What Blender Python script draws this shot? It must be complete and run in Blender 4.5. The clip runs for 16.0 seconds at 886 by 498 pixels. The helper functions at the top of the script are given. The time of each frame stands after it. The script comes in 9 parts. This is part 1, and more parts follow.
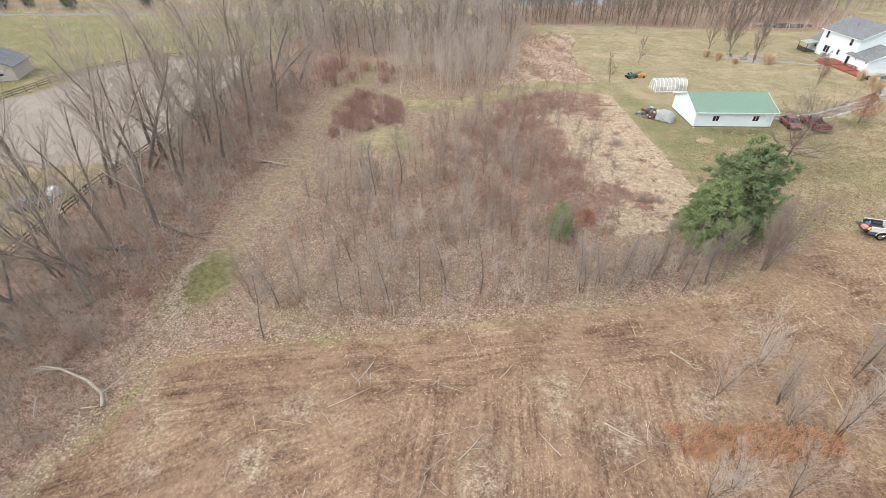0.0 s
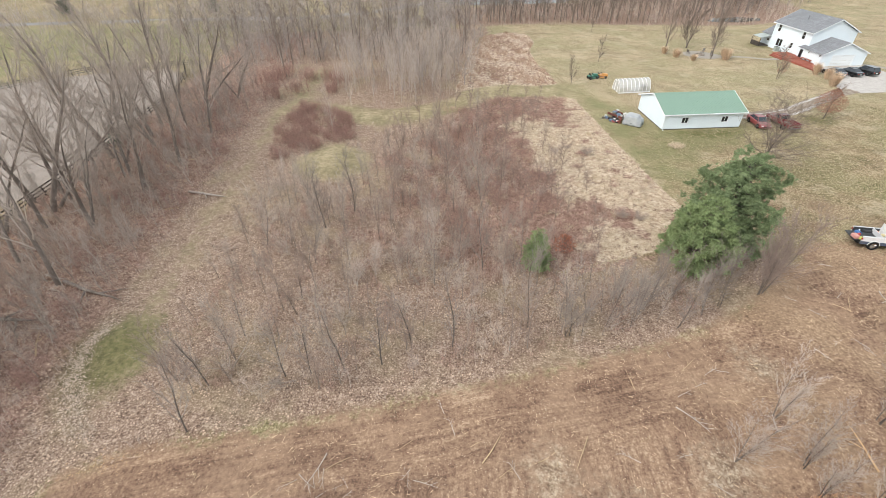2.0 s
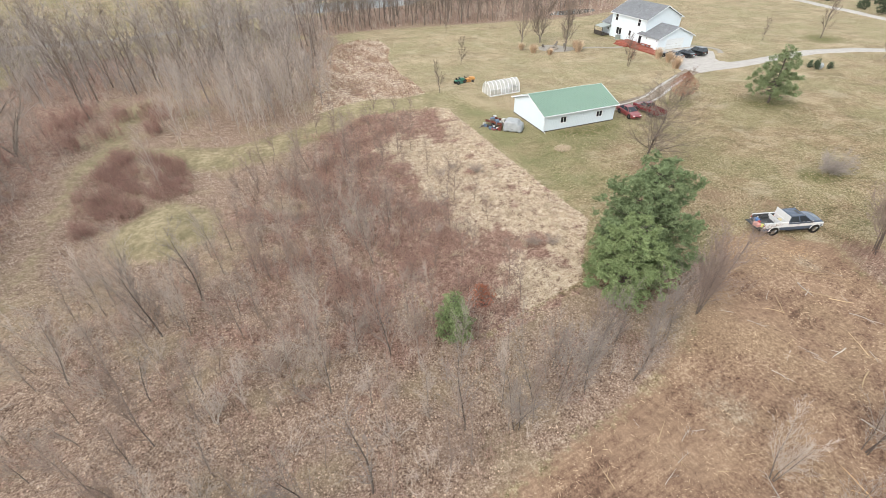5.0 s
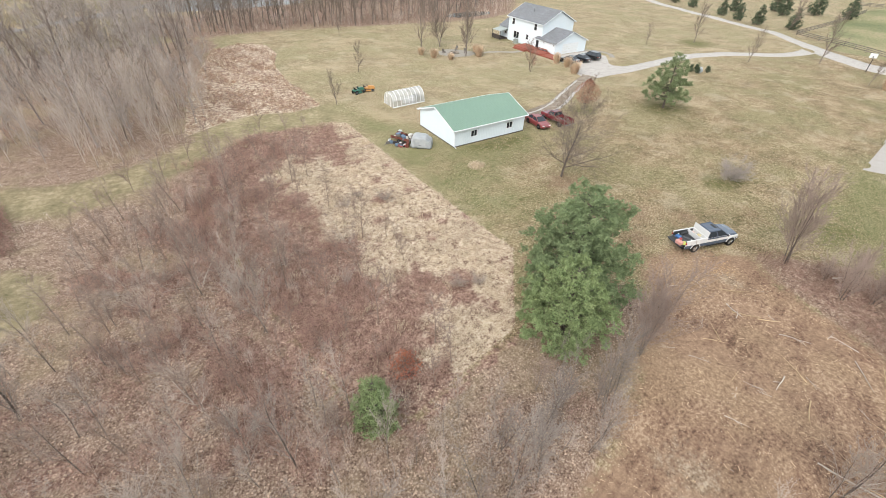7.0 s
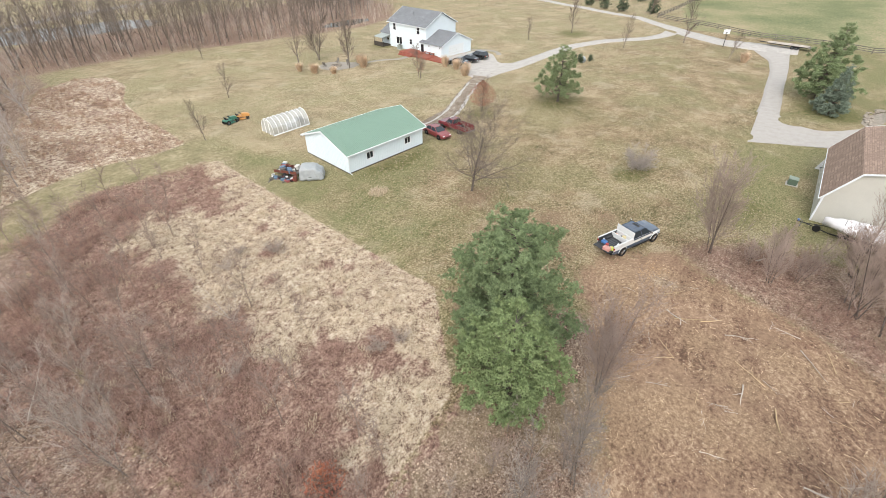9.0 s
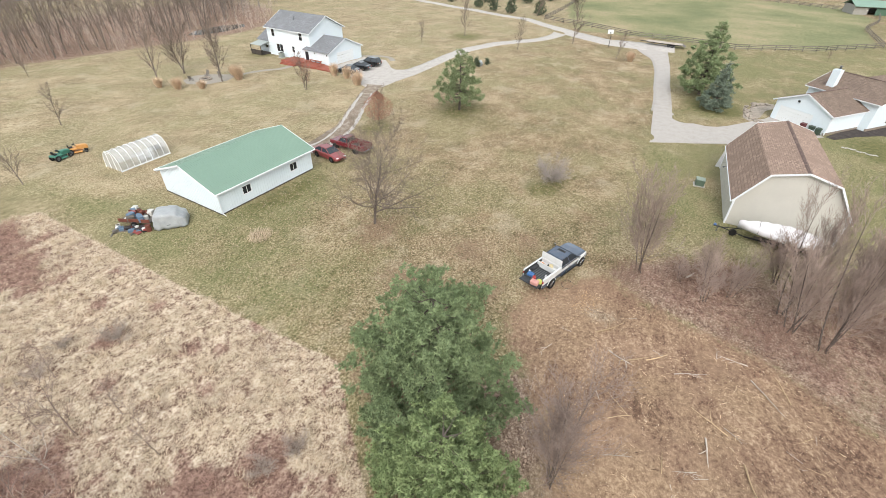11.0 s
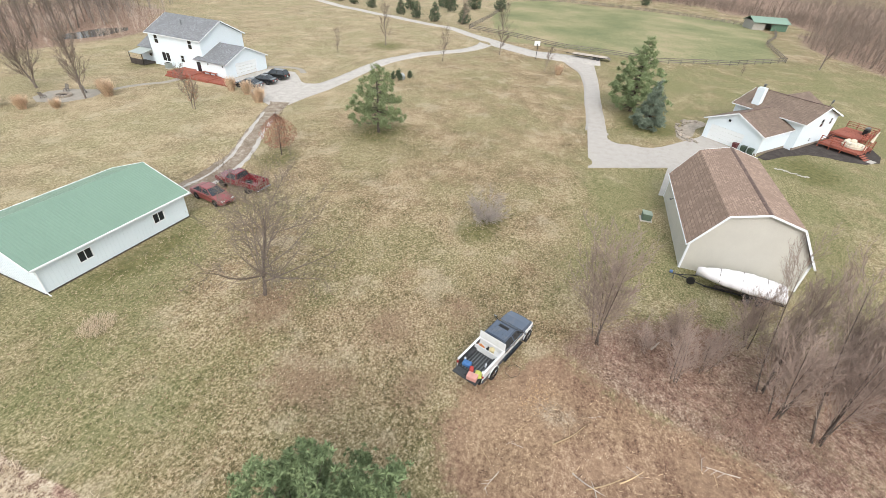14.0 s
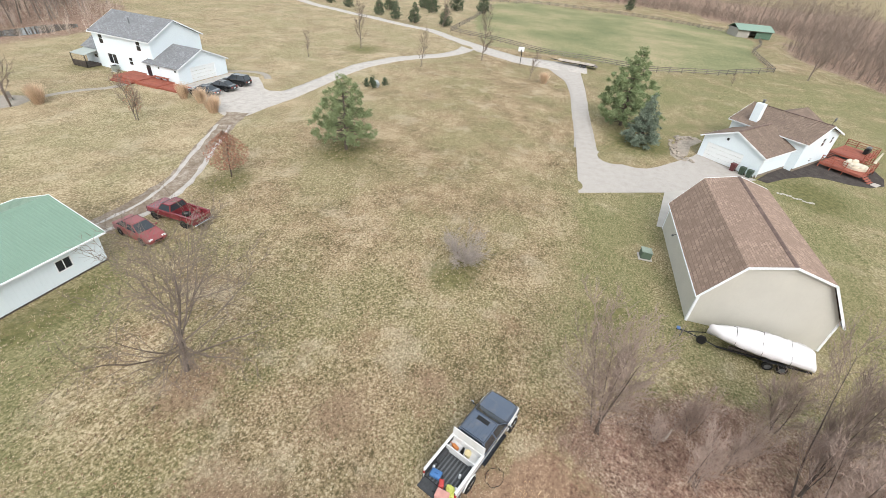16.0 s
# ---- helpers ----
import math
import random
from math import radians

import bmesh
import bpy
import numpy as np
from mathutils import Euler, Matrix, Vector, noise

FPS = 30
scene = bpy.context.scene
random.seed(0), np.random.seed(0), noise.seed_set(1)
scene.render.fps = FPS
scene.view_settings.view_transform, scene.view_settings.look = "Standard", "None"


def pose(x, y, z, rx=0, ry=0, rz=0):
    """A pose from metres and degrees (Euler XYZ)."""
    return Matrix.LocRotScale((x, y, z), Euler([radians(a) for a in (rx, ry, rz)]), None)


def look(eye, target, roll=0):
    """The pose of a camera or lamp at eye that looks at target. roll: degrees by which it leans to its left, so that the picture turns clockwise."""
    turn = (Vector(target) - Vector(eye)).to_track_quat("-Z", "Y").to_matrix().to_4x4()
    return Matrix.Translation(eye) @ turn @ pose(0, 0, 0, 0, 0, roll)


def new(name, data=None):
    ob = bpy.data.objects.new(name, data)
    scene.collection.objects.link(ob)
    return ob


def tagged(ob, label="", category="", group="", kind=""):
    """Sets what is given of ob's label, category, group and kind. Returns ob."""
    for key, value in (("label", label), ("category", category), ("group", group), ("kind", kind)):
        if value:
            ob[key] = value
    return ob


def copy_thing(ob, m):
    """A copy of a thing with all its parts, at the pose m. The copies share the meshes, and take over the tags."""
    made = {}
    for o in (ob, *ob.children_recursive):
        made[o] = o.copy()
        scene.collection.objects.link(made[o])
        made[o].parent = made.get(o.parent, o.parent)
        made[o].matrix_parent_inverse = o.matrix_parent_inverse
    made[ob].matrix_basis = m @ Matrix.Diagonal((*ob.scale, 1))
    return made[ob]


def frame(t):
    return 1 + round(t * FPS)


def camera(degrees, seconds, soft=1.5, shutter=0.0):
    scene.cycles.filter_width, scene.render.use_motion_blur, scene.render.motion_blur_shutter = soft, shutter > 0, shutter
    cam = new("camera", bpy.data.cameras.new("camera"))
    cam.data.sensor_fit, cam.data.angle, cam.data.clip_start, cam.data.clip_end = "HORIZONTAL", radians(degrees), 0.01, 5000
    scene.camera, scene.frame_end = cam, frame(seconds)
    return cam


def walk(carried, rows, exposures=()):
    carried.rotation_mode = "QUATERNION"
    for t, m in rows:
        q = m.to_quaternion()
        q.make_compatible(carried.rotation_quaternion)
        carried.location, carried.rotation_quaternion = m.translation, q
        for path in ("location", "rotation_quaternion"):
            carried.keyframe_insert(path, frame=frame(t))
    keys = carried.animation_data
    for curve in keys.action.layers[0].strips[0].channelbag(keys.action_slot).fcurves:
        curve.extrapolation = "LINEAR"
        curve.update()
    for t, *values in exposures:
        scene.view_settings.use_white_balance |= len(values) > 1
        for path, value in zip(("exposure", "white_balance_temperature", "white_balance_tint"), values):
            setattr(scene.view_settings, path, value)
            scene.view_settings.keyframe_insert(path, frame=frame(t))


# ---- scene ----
cam = camera(89.7, 16.0, soft=0.6)
PATH = [
    (0, (0.993, -0.701, 28.515), (0.918, 0.891, 27.306), -0.6),
    (0.5, (1.002, 1.174, 28.425), (0.928, 2.763, 27.213), -0.4),
    (1, (0.964, 3.001, 28.316), (0.915, 4.588, 27.1), -0.4),
    (1.5, (1.133, 4.764, 28.0), (1.147, 6.355, 26.787), -0.5),
    (2, (1.294, 6.597, 27.736), (1.368, 8.187, 26.525), -0.9),
    (2.5, (1.431, 8.396, 27.609), (1.561, 9.981, 26.397), -1.5),
    (3, (1.612, 10.195, 27.265), (1.813, 11.775, 26.056), -2.0),
    (3.5, (1.938, 12.062, 26.95), (2.214, 13.631, 25.741), -2.1),
    (4, (2.138, 13.806, 26.713), (2.501, 15.357, 25.505), -1.8),
    (6.5, (5.285, 22.798, 25.829), (6.092, 24.172, 24.62), 0.8),
    (7, (6.226, 24.266, 25.822), (7.11, 25.591, 24.613), 2.0),
    (7.5, (7.411, 25.637, 25.588), (8.364, 26.916, 24.382), 1.5),
    (8, (8.535, 26.863, 25.36), (9.561, 28.089, 24.158), 1.1),
    (8.5, (9.801, 28.1, 25.142), (10.896, 29.27, 23.945), 0.8),
    (9, (11.148, 29.203, 24.859), (12.31, 30.314, 23.669), -0.2),
    (9.5, (12.506, 30.151, 24.672), (13.741, 31.187, 23.487), -0.1),
    (10, (13.994, 31.232, 24.341), (15.294, 32.194, 23.164), 0.0),
    (12.3, (21.762, 34.952, 23.237), (23.227, 35.653, 22.069), 2.9),
    (12.5, (22.12, 35.028, 23.237), (23.595, 35.723, 22.08), 2.7),
    (13, (23.8, 35.562, 23.062), (25.295, 36.218, 21.907), 3.2),
    (13.5, (25.513, 36.101, 22.916), (27.027, 36.718, 21.763), 3.7),
    (14, (27.154, 36.656, 22.797), (28.684, 37.239, 21.647), 4.2),
    (14.5, (28.889, 37.155, 22.742), (30.429, 37.71, 21.593), 4.6),
    (15, (30.628, 37.673, 22.695), (32.176, 38.207, 21.548), 5.0),
    (15.5, (32.424, 38.099, 22.6), (33.978, 38.622, 21.454), 5.3),
    (16, (34.181, 38.525, 22.546), (35.737, 39.039, 21.4), 5.7),
]
walk(cam, [(t, look(eye, target, roll)) for t, eye, target, roll in PATH], exposures=[(0.0, 0.0)])
# ---- light: an even overcast sky with a wide, weak sun behind it ----
SUN_ELEV, SUN_AZ = 42.0, 244.0
world = bpy.data.worlds.new("overcast_sky")
scene.world = world
world.use_nodes = True
wn, wl = world.node_tree.nodes, world.node_tree.links
sky = wn.new("ShaderNodeTexSky")
sky.sky_type, sky.sun_disc = "NISHITA", False
sky.sun_elevation, sky.sun_rotation = radians(SUN_ELEV), radians(SUN_AZ)
sky.air_density, sky.dust_density, sky.ozone_density = 1.0, 6.0, 0.5
grey = wn.new("ShaderNodeHueSaturation")
grey.inputs["Saturation"].default_value = 0.55
wl.new(sky.outputs[0], grey.inputs["Color"])
cloud = wn.new("ShaderNodeMix")
cloud.data_type = "RGBA"
cloud.inputs[0].default_value = 0.55
cloud.inputs[7].default_value = (5.65, 6.08, 6.22, 1)
wl.new(grey.outputs[0], cloud.inputs[6])
wl.new(cloud.outputs[2], wn["Background"].inputs["Color"])
wn["Background"].inputs["Strength"].default_value = 0.255

sun = new("sun", bpy.data.lights.new("sun", "SUN"))
sun.data.energy, sun.data.angle, sun.data.color = 1.25, radians(35), (1.0, 0.985, 0.97)
sun_dir = Vector((math.sin(radians(SUN_AZ)) * math.cos(radians(SUN_ELEV)),
                  math.cos(radians(SUN_AZ)) * math.cos(radians(SUN_ELEV)), math.sin(radians(SUN_ELEV))))
sun.matrix_world = look(sun_dir * 200, (0, 0, 0))


# ---- materials ----
def lin(r, g, b, k=1.0):
    """Linear colour from 0-255 values, a little muted, scaled by k."""
    v = [(c / 255 / 12.92) if c <= 10 else ((c / 255 + 0.055) / 1.055) ** 2.4 for c in (r, g, b)]
    y = 0.25 * v[0] + 0.6 * v[1] + 0.15 * v[2]
    return tuple(k * (y + (c - y) * 0.84) for c in v) + (1.0,)


class Nodes:
    """Short way to wire a node material."""

    def __init__(self, name, rough=0.8, metal=0.0, spec=0.3):
        self.m = bpy.data.materials.new(name)
        self.m.use_nodes = True
        self.t = self.m.node_tree
        self.bsdf = self.t.nodes["Principled BSDF"]
        self.bsdf.inputs["Roughness"].default_value = rough
        self.bsdf.inputs["Metallic"].default_value = metal
        self.bsdf.inputs["Specular IOR Level"].default_value = spec

    def node(self, kind, **values):
        n = self.t.nodes.new(kind)
        for key, v in values.items():
            n.inputs[key].default_value = v
        return n

    def link(self, a, b):
        self.t.links.new(a, b)

    def coords(self, obj=False):
        return self.node("ShaderNodeTexCoord").outputs["Object" if obj else "Generated"]

    def where(self):
        return self.node("ShaderNodeNewGeometry").outputs["Position"]

    def noise(self, scale, detail=3.0, rough=0.6, vec=None, distort=0.0, stretch=None):
        n = self.node("ShaderNodeTexNoise", Scale=scale, Detail=detail, Roughness=rough, Distortion=distort)
        src = vec if vec is not None else self.where()
        if stretch:
            mp = self.node("ShaderNodeMapping")
            mp.inputs["Scale"].default_value = stretch[:3]
            if len(stretch) > 3:
                mp.inputs["Rotation"].default_value = (0, 0, radians(stretch[3]))
            self.link(src, mp.inputs["Vector"])
            src = mp.outputs[0]
        self.link(src, n.inputs["Vector"])
        return n.outputs["Fac"]

    def ramp(self, fac, *stops):
        r = self.node("ShaderNodeValToRGB")
        e = r.color_ramp.elements
        while len(e) < len(stops):
            e.new(0.5)
        for el, (pos, c) in zip(e, stops):
            el.position, el.color = pos, c if len(c) == 4 else (*c, 1)
        self.link(fac, r.inputs[0])
        return r.outputs[0]

    def step(self, fac, lo, hi):
        n = self.node("ShaderNodeMapRange")
        n.interpolation_type = "SMOOTHSTEP"
        n.inputs["From Min"].default_value, n.inputs["From Max"].default_value = lo, hi
        self.link(fac, n.inputs["Value"])
        return n.outputs[0]

    def mix(self, fac, a, b, kind="MIX"):
        n = self.node("ShaderNodeMix")
        n.data_type, n.blend_type = "RGBA", kind
        for v, sock in ((fac, n.inputs[0]), (a, n.inputs[6]), (b, n.inputs[7])):
            if isinstance(v, (float, int)):
                sock.default_value = v
            elif isinstance(v, tuple):
                sock.default_value = v
            else:
                self.link(v, sock)
        return n.outputs[2]

    def math(self, op, a, b=0.0):
        n = self.node("ShaderNodeMath")
        n.operation = op
        for v, sock in ((a, n.inputs[0]), (b, n.inputs[1])):
            if isinstance(v, (float, int)):
                sock.default_value = v
            else:
                self.link(v, sock)
        return n.outputs[0]

    def bump(self, height, strength=0.3, dist=0.02):
        n = self.node("ShaderNodeBump", Strength=strength, Distance=dist)
        self.link(height, n.inputs["Height"])
        self.link(n.outputs[0], self.bsdf.inputs["Normal"])

    def colour(self, c):
        if isinstance(c, tuple):
            self.bsdf.inputs["Base Color"].default_value = c
        else:
            self.link(c, self.bsdf.inputs["Base Color"])
        return self.m


K = 0.78  # albedo of surfaces against their look in the grey light


def surface(name, rgb, rough=0.7, metal=0.0, vary=0.12, scale=3.0, fine=40.0, bump=0.15, spec=0.3, per_object=0.0, k=K):
    """A plain surface with blotches, fine grain and a little relief."""
    n = Nodes(name, rough, metal, spec)
    base = lin(*rgb, k)
    dark = tuple(c * (1 - vary) for c in base[:3]) + (1,)
    light = tuple(min(1, c * (1 + vary)) for c in base[:3]) + (1,)
    c = n.ramp(n.noise(scale, 4), (0.3, dark), (0.7, light))
    grain = n.noise(fine, 2)
    c = n.mix(n.step(grain, 0.35, 0.75), c, n.mix(0.25, c, tuple(x * 0.6 for x in base[:3]) + (1,)))
    if per_object:
        rnd = n.node("ShaderNodeObjectInfo").outputs["Random"]
        hs = n.node("ShaderNodeHueSaturation")
        n.link(n.math("ADD", n.math("MULTIPLY", rnd, per_object * 2), 1 - per_object), hs.inputs["Value"])
        n.link(c, hs.inputs["Color"])
        c = hs.outputs[0]
    if bump:
        n.bump(grain, bump, 0.01)
    return n.colour(c)


def foliage(name, rgb, vary=0.35, rough=0.75, hue=0.02, spec=0.2, k=K):
    """Many small pieces in one mesh: each takes its own shade."""
    n = Nodes(name, rough, 0.0, spec)
    rnd = n.node("ShaderNodeNewGeometry").outputs["Random Per Island"]
    hs = n.node("ShaderNodeHueSaturation")
    hs.inputs["Color"].default_value = lin(*rgb, k)
    n.link(n.math("ADD", n.math("MULTIPLY", rnd, 2 * vary), 1 - vary), hs.inputs["Value"])
    n.link(n.math("ADD", n.math("MULTIPLY", n.noise(0.9, 2), 2 * hue), 0.5 - hue), hs.inputs["Hue"])
    return n.colour(hs.outputs[0])


def bark(name, rgb, vary=0.3, k=K):
    n = Nodes(name, 0.9, 0.0, 0.15)
    base = lin(*rgb, k)
    c = n.ramp(n.noise(1.3, 4), (0.25, tuple(x * (1 - vary) for x in base[:3])), (0.75, tuple(x * (1 + vary) for x in base[:3])))
    rnd = n.node("ShaderNodeObjectInfo").outputs["Random"]
    hs = n.node("ShaderNodeHueSaturation")
    n.link(n.math("ADD", n.math("MULTIPLY", rnd, 0.4), 0.8), hs.inputs["Value"])
    n.link(c, hs.inputs["Color"])
    return n.colour(hs.outputs[0])


def glassy(name, rgb, rough=0.08):
    n = Nodes(name, rough, 0.0, 0.6)
    return n.colour(lin(*rgb, 1.0))


M = {}
M["white_siding"] = surface("white_siding", (228, 241, 249), 0.55, vary=0.02, scale=0.6, bump=0.05, k=0.9)
M["white_trim"] = surface("white_trim", (240, 245, 250), 0.45, vary=0.02, k=0.9)
M["beige_siding"] = surface("beige_siding", (216, 213, 202), 0.6, vary=0.04, scale=0.7, bump=0.05, k=0.78)
M["glass_dark"] = glassy("glass_dark", (38, 42, 50))
M["glass_car"] = glassy("glass_car", (48, 55, 62), 0.05)
M["rubber"] = surface("rubber", (38, 37, 37), 0.85, vary=0.2)
M["chrome"] = surface("chrome", (205, 208, 212), 0.22, 1.0, vary=0.05, bump=0)
M["steel_grey"] = surface("steel_grey", (120, 123, 126), 0.5, 0.6, vary=0.15)
M["black_plastic"] = surface("black_plastic", (36, 37, 39), 0.5, vary=0.2)
M["dark_wood"] = surface("dark_wood", (84, 76, 70), 0.9, vary=0.3, scale=2, per_object=0.2)
M["grey_wood"] = surface("grey_wood", (128, 120, 112), 0.9, vary=0.25, scale=2, per_object=0.2)
M["concrete"] = surface("concrete", (196, 190, 182), 0.9, vary=0.1, scale=0.5, fine=25)
# ---- mesh helpers ----
def part(name, bm, material, parent=None, label="", smooth=False):
    """Links a bmesh as one mesh object, under a thing or a part."""
    me = bpy.data.meshes.new(name)
    bm.to_mesh(me)
    bm.free()
    return finish(name, me, material, parent, label, smooth)


def finish(name, me, material, parent=None, label="", smooth=False):
    me.materials.append(M[material] if isinstance(material, str) else material)
    if smooth:
        me.polygons.foreach_set("use_smooth", [True] * len(me.polygons))
    ob = new(name, me)
    if parent is not None:
        ob.parent = parent
    if label:
        tagged(ob, label)
    return ob


def thing(name, label, category, at=None, group="", kind=""):
    """An empty at the base of a thing with parts."""
    ob = new(name)
    ob.empty_display_size = 0.2
    tagged(ob, label, category, group, kind)
    if at is not None:
        ob.matrix_world = at
    return ob


def box(bm, lo, hi, bevel=0.0, m=None):
    """A box between two corners, with chamfered edges if wanted."""
    lo, hi = Vector(lo), Vector(hi)
    made = bmesh.ops.create_cube(bm, size=1.0, matrix=(m or Matrix()) @ Matrix.Translation((lo + hi) / 2) @ Matrix.Diagonal((*(hi - lo), 1)))
    if bevel:
        edges = list({e for v in made["verts"] for e in v.link_edges})
        bmesh.ops.bevel(bm, geom=edges, offset=bevel, segments=1, affect="EDGES", clamp_overlap=True)
    return bm


def boxes(*spans, bevel=0.0):
    bm = bmesh.new()
    for lo, hi in spans:
        box(bm, lo, hi, bevel)
    return bm


def prism(outline, depth, axis="y", start=0.0, bm=None):
    """Extrudes a closed outline of (a, b) along an axis: y takes (x, z), x takes (y, z), z takes (x, y)."""
    bm = bm or bmesh.new()
    put = {"y": lambda a, b, d: (a, d, b), "x": lambda a, b, d: (d, a, b), "z": lambda a, b, d: (a, b, d)}[axis]
    one = [bm.verts.new(put(a, b, start)) for a, b in outline]
    two = [bm.verts.new(put(a, b, start + depth)) for a, b in outline]
    n = len(outline)
    bm.faces.new(one)
    bm.faces.new(two[::-1])
    for i in range(n):
        bm.faces.new((one[i], two[i], two[(i + 1) % n], one[(i + 1) % n]))
    bmesh.ops.recalc_face_normals(bm, faces=bm.faces[:])
    return bm


def slab(corners, thick, bm=None):
    """A flat plate from its corner points (top side), thick downward along its normal."""
    bm = bm or bmesh.new()
    p = [Vector(c) for c in corners]
    nrm = (p[1] - p[0]).cross(p[2] - p[0]).normalized()
    if nrm.z < 0:
        nrm = -nrm
    a = [bm.verts.new(v) for v in p]
    b = [bm.verts.new(v - nrm * thick) for v in p]
    n = len(p)
    bm.faces.new(a)
    bm.faces.new(b[::-1])
    for i in range(n):
        bm.faces.new((a[i], b[i], b[(i + 1) % n], a[(i + 1) % n]))
    bmesh.ops.recalc_face_normals(bm, faces=bm.faces[:])
    return bm


def rod(bm, a, b, r0, r1=None, sides=8):
    """A straight tapered bar from a to b."""
    a, b = Vector(a), Vector(b)
    d = b - a
    m = Matrix.Translation((a + b) / 2) @ d.to_track_quat("Z", "Y").to_matrix().to_4x4()
    bmesh.ops.create_cone(bm, cap_ends=True, segments=sides, radius1=r0, radius2=r1 if r1 is not None else r0, depth=d.length, matrix=m)
    return bm


def tube_path(bm, pts, r, sides=6):
    """A bent bar of one thickness through points."""
    p = [Vector(q) for q in pts]
    rings = []
    for k, q in enumerate(p):
        d = (p[min(k + 1, len(p) - 1)] - p[max(k - 1, 0)]).normalized()
        a = d.cross(Vector((0.31, 0.17, 0.93))).normalized()
        b = d.cross(a)
        rings.append([bm.verts.new(q + (a * math.cos(6.28319 * j / sides) + b * math.sin(6.28319 * j / sides)) * r) for j in range(sides)])
    for one, two in zip(rings, rings[1:]):
        for j in range(sides):
            bm.faces.new((one[j], one[(j + 1) % sides], two[(j + 1) % sides], two[j]))
    bm.faces.new(rings[0][::-1])
    bm.faces.new(rings[-1])
    bmesh.ops.recalc_face_normals(bm, faces=bm.faces[:])
    return bm


def ball(bm, at, size, sub=2, jitter=0.0, seed=0):
    rng = random.Random(seed)
    made = bmesh.ops.create_icosphere(bm, subdivisions=sub, radius=1.0)
    for v in made["verts"]:
        v.co = Vector(at) + Vector((v.co.x * size[0], v.co.y * size[1], v.co.z * size[2])) * (1 + rng.uniform(-jitter, jitter))
    return bm


def loft(sections, bm=None, caps=True):
    """Joins closed rings of equal point count."""
    bm = bm or bmesh.new()
    rings = [[bm.verts.new(p) for p in s] for s in sections]
    n = len(rings[0])
    for a, b in zip(rings, rings[1:]):
        for i in range(n):
            bm.faces.new((a[i], a[(i + 1) % n], b[(i + 1) % n], b[i]))
    if caps:
        bm.faces.new(rings[0][::-1])
        bm.faces.new(rings[-1])
    bmesh.ops.recalc_face_normals(bm, faces=bm.faces[:])
    return bm


def turn_to(x, y, deg, z=0.0, s=1.0):
    """A pose on the ground turned by deg, scaled by s."""
    return pose(x, y, z, 0, 0, deg) @ Matrix.Diagonal((s, s, s, 1))


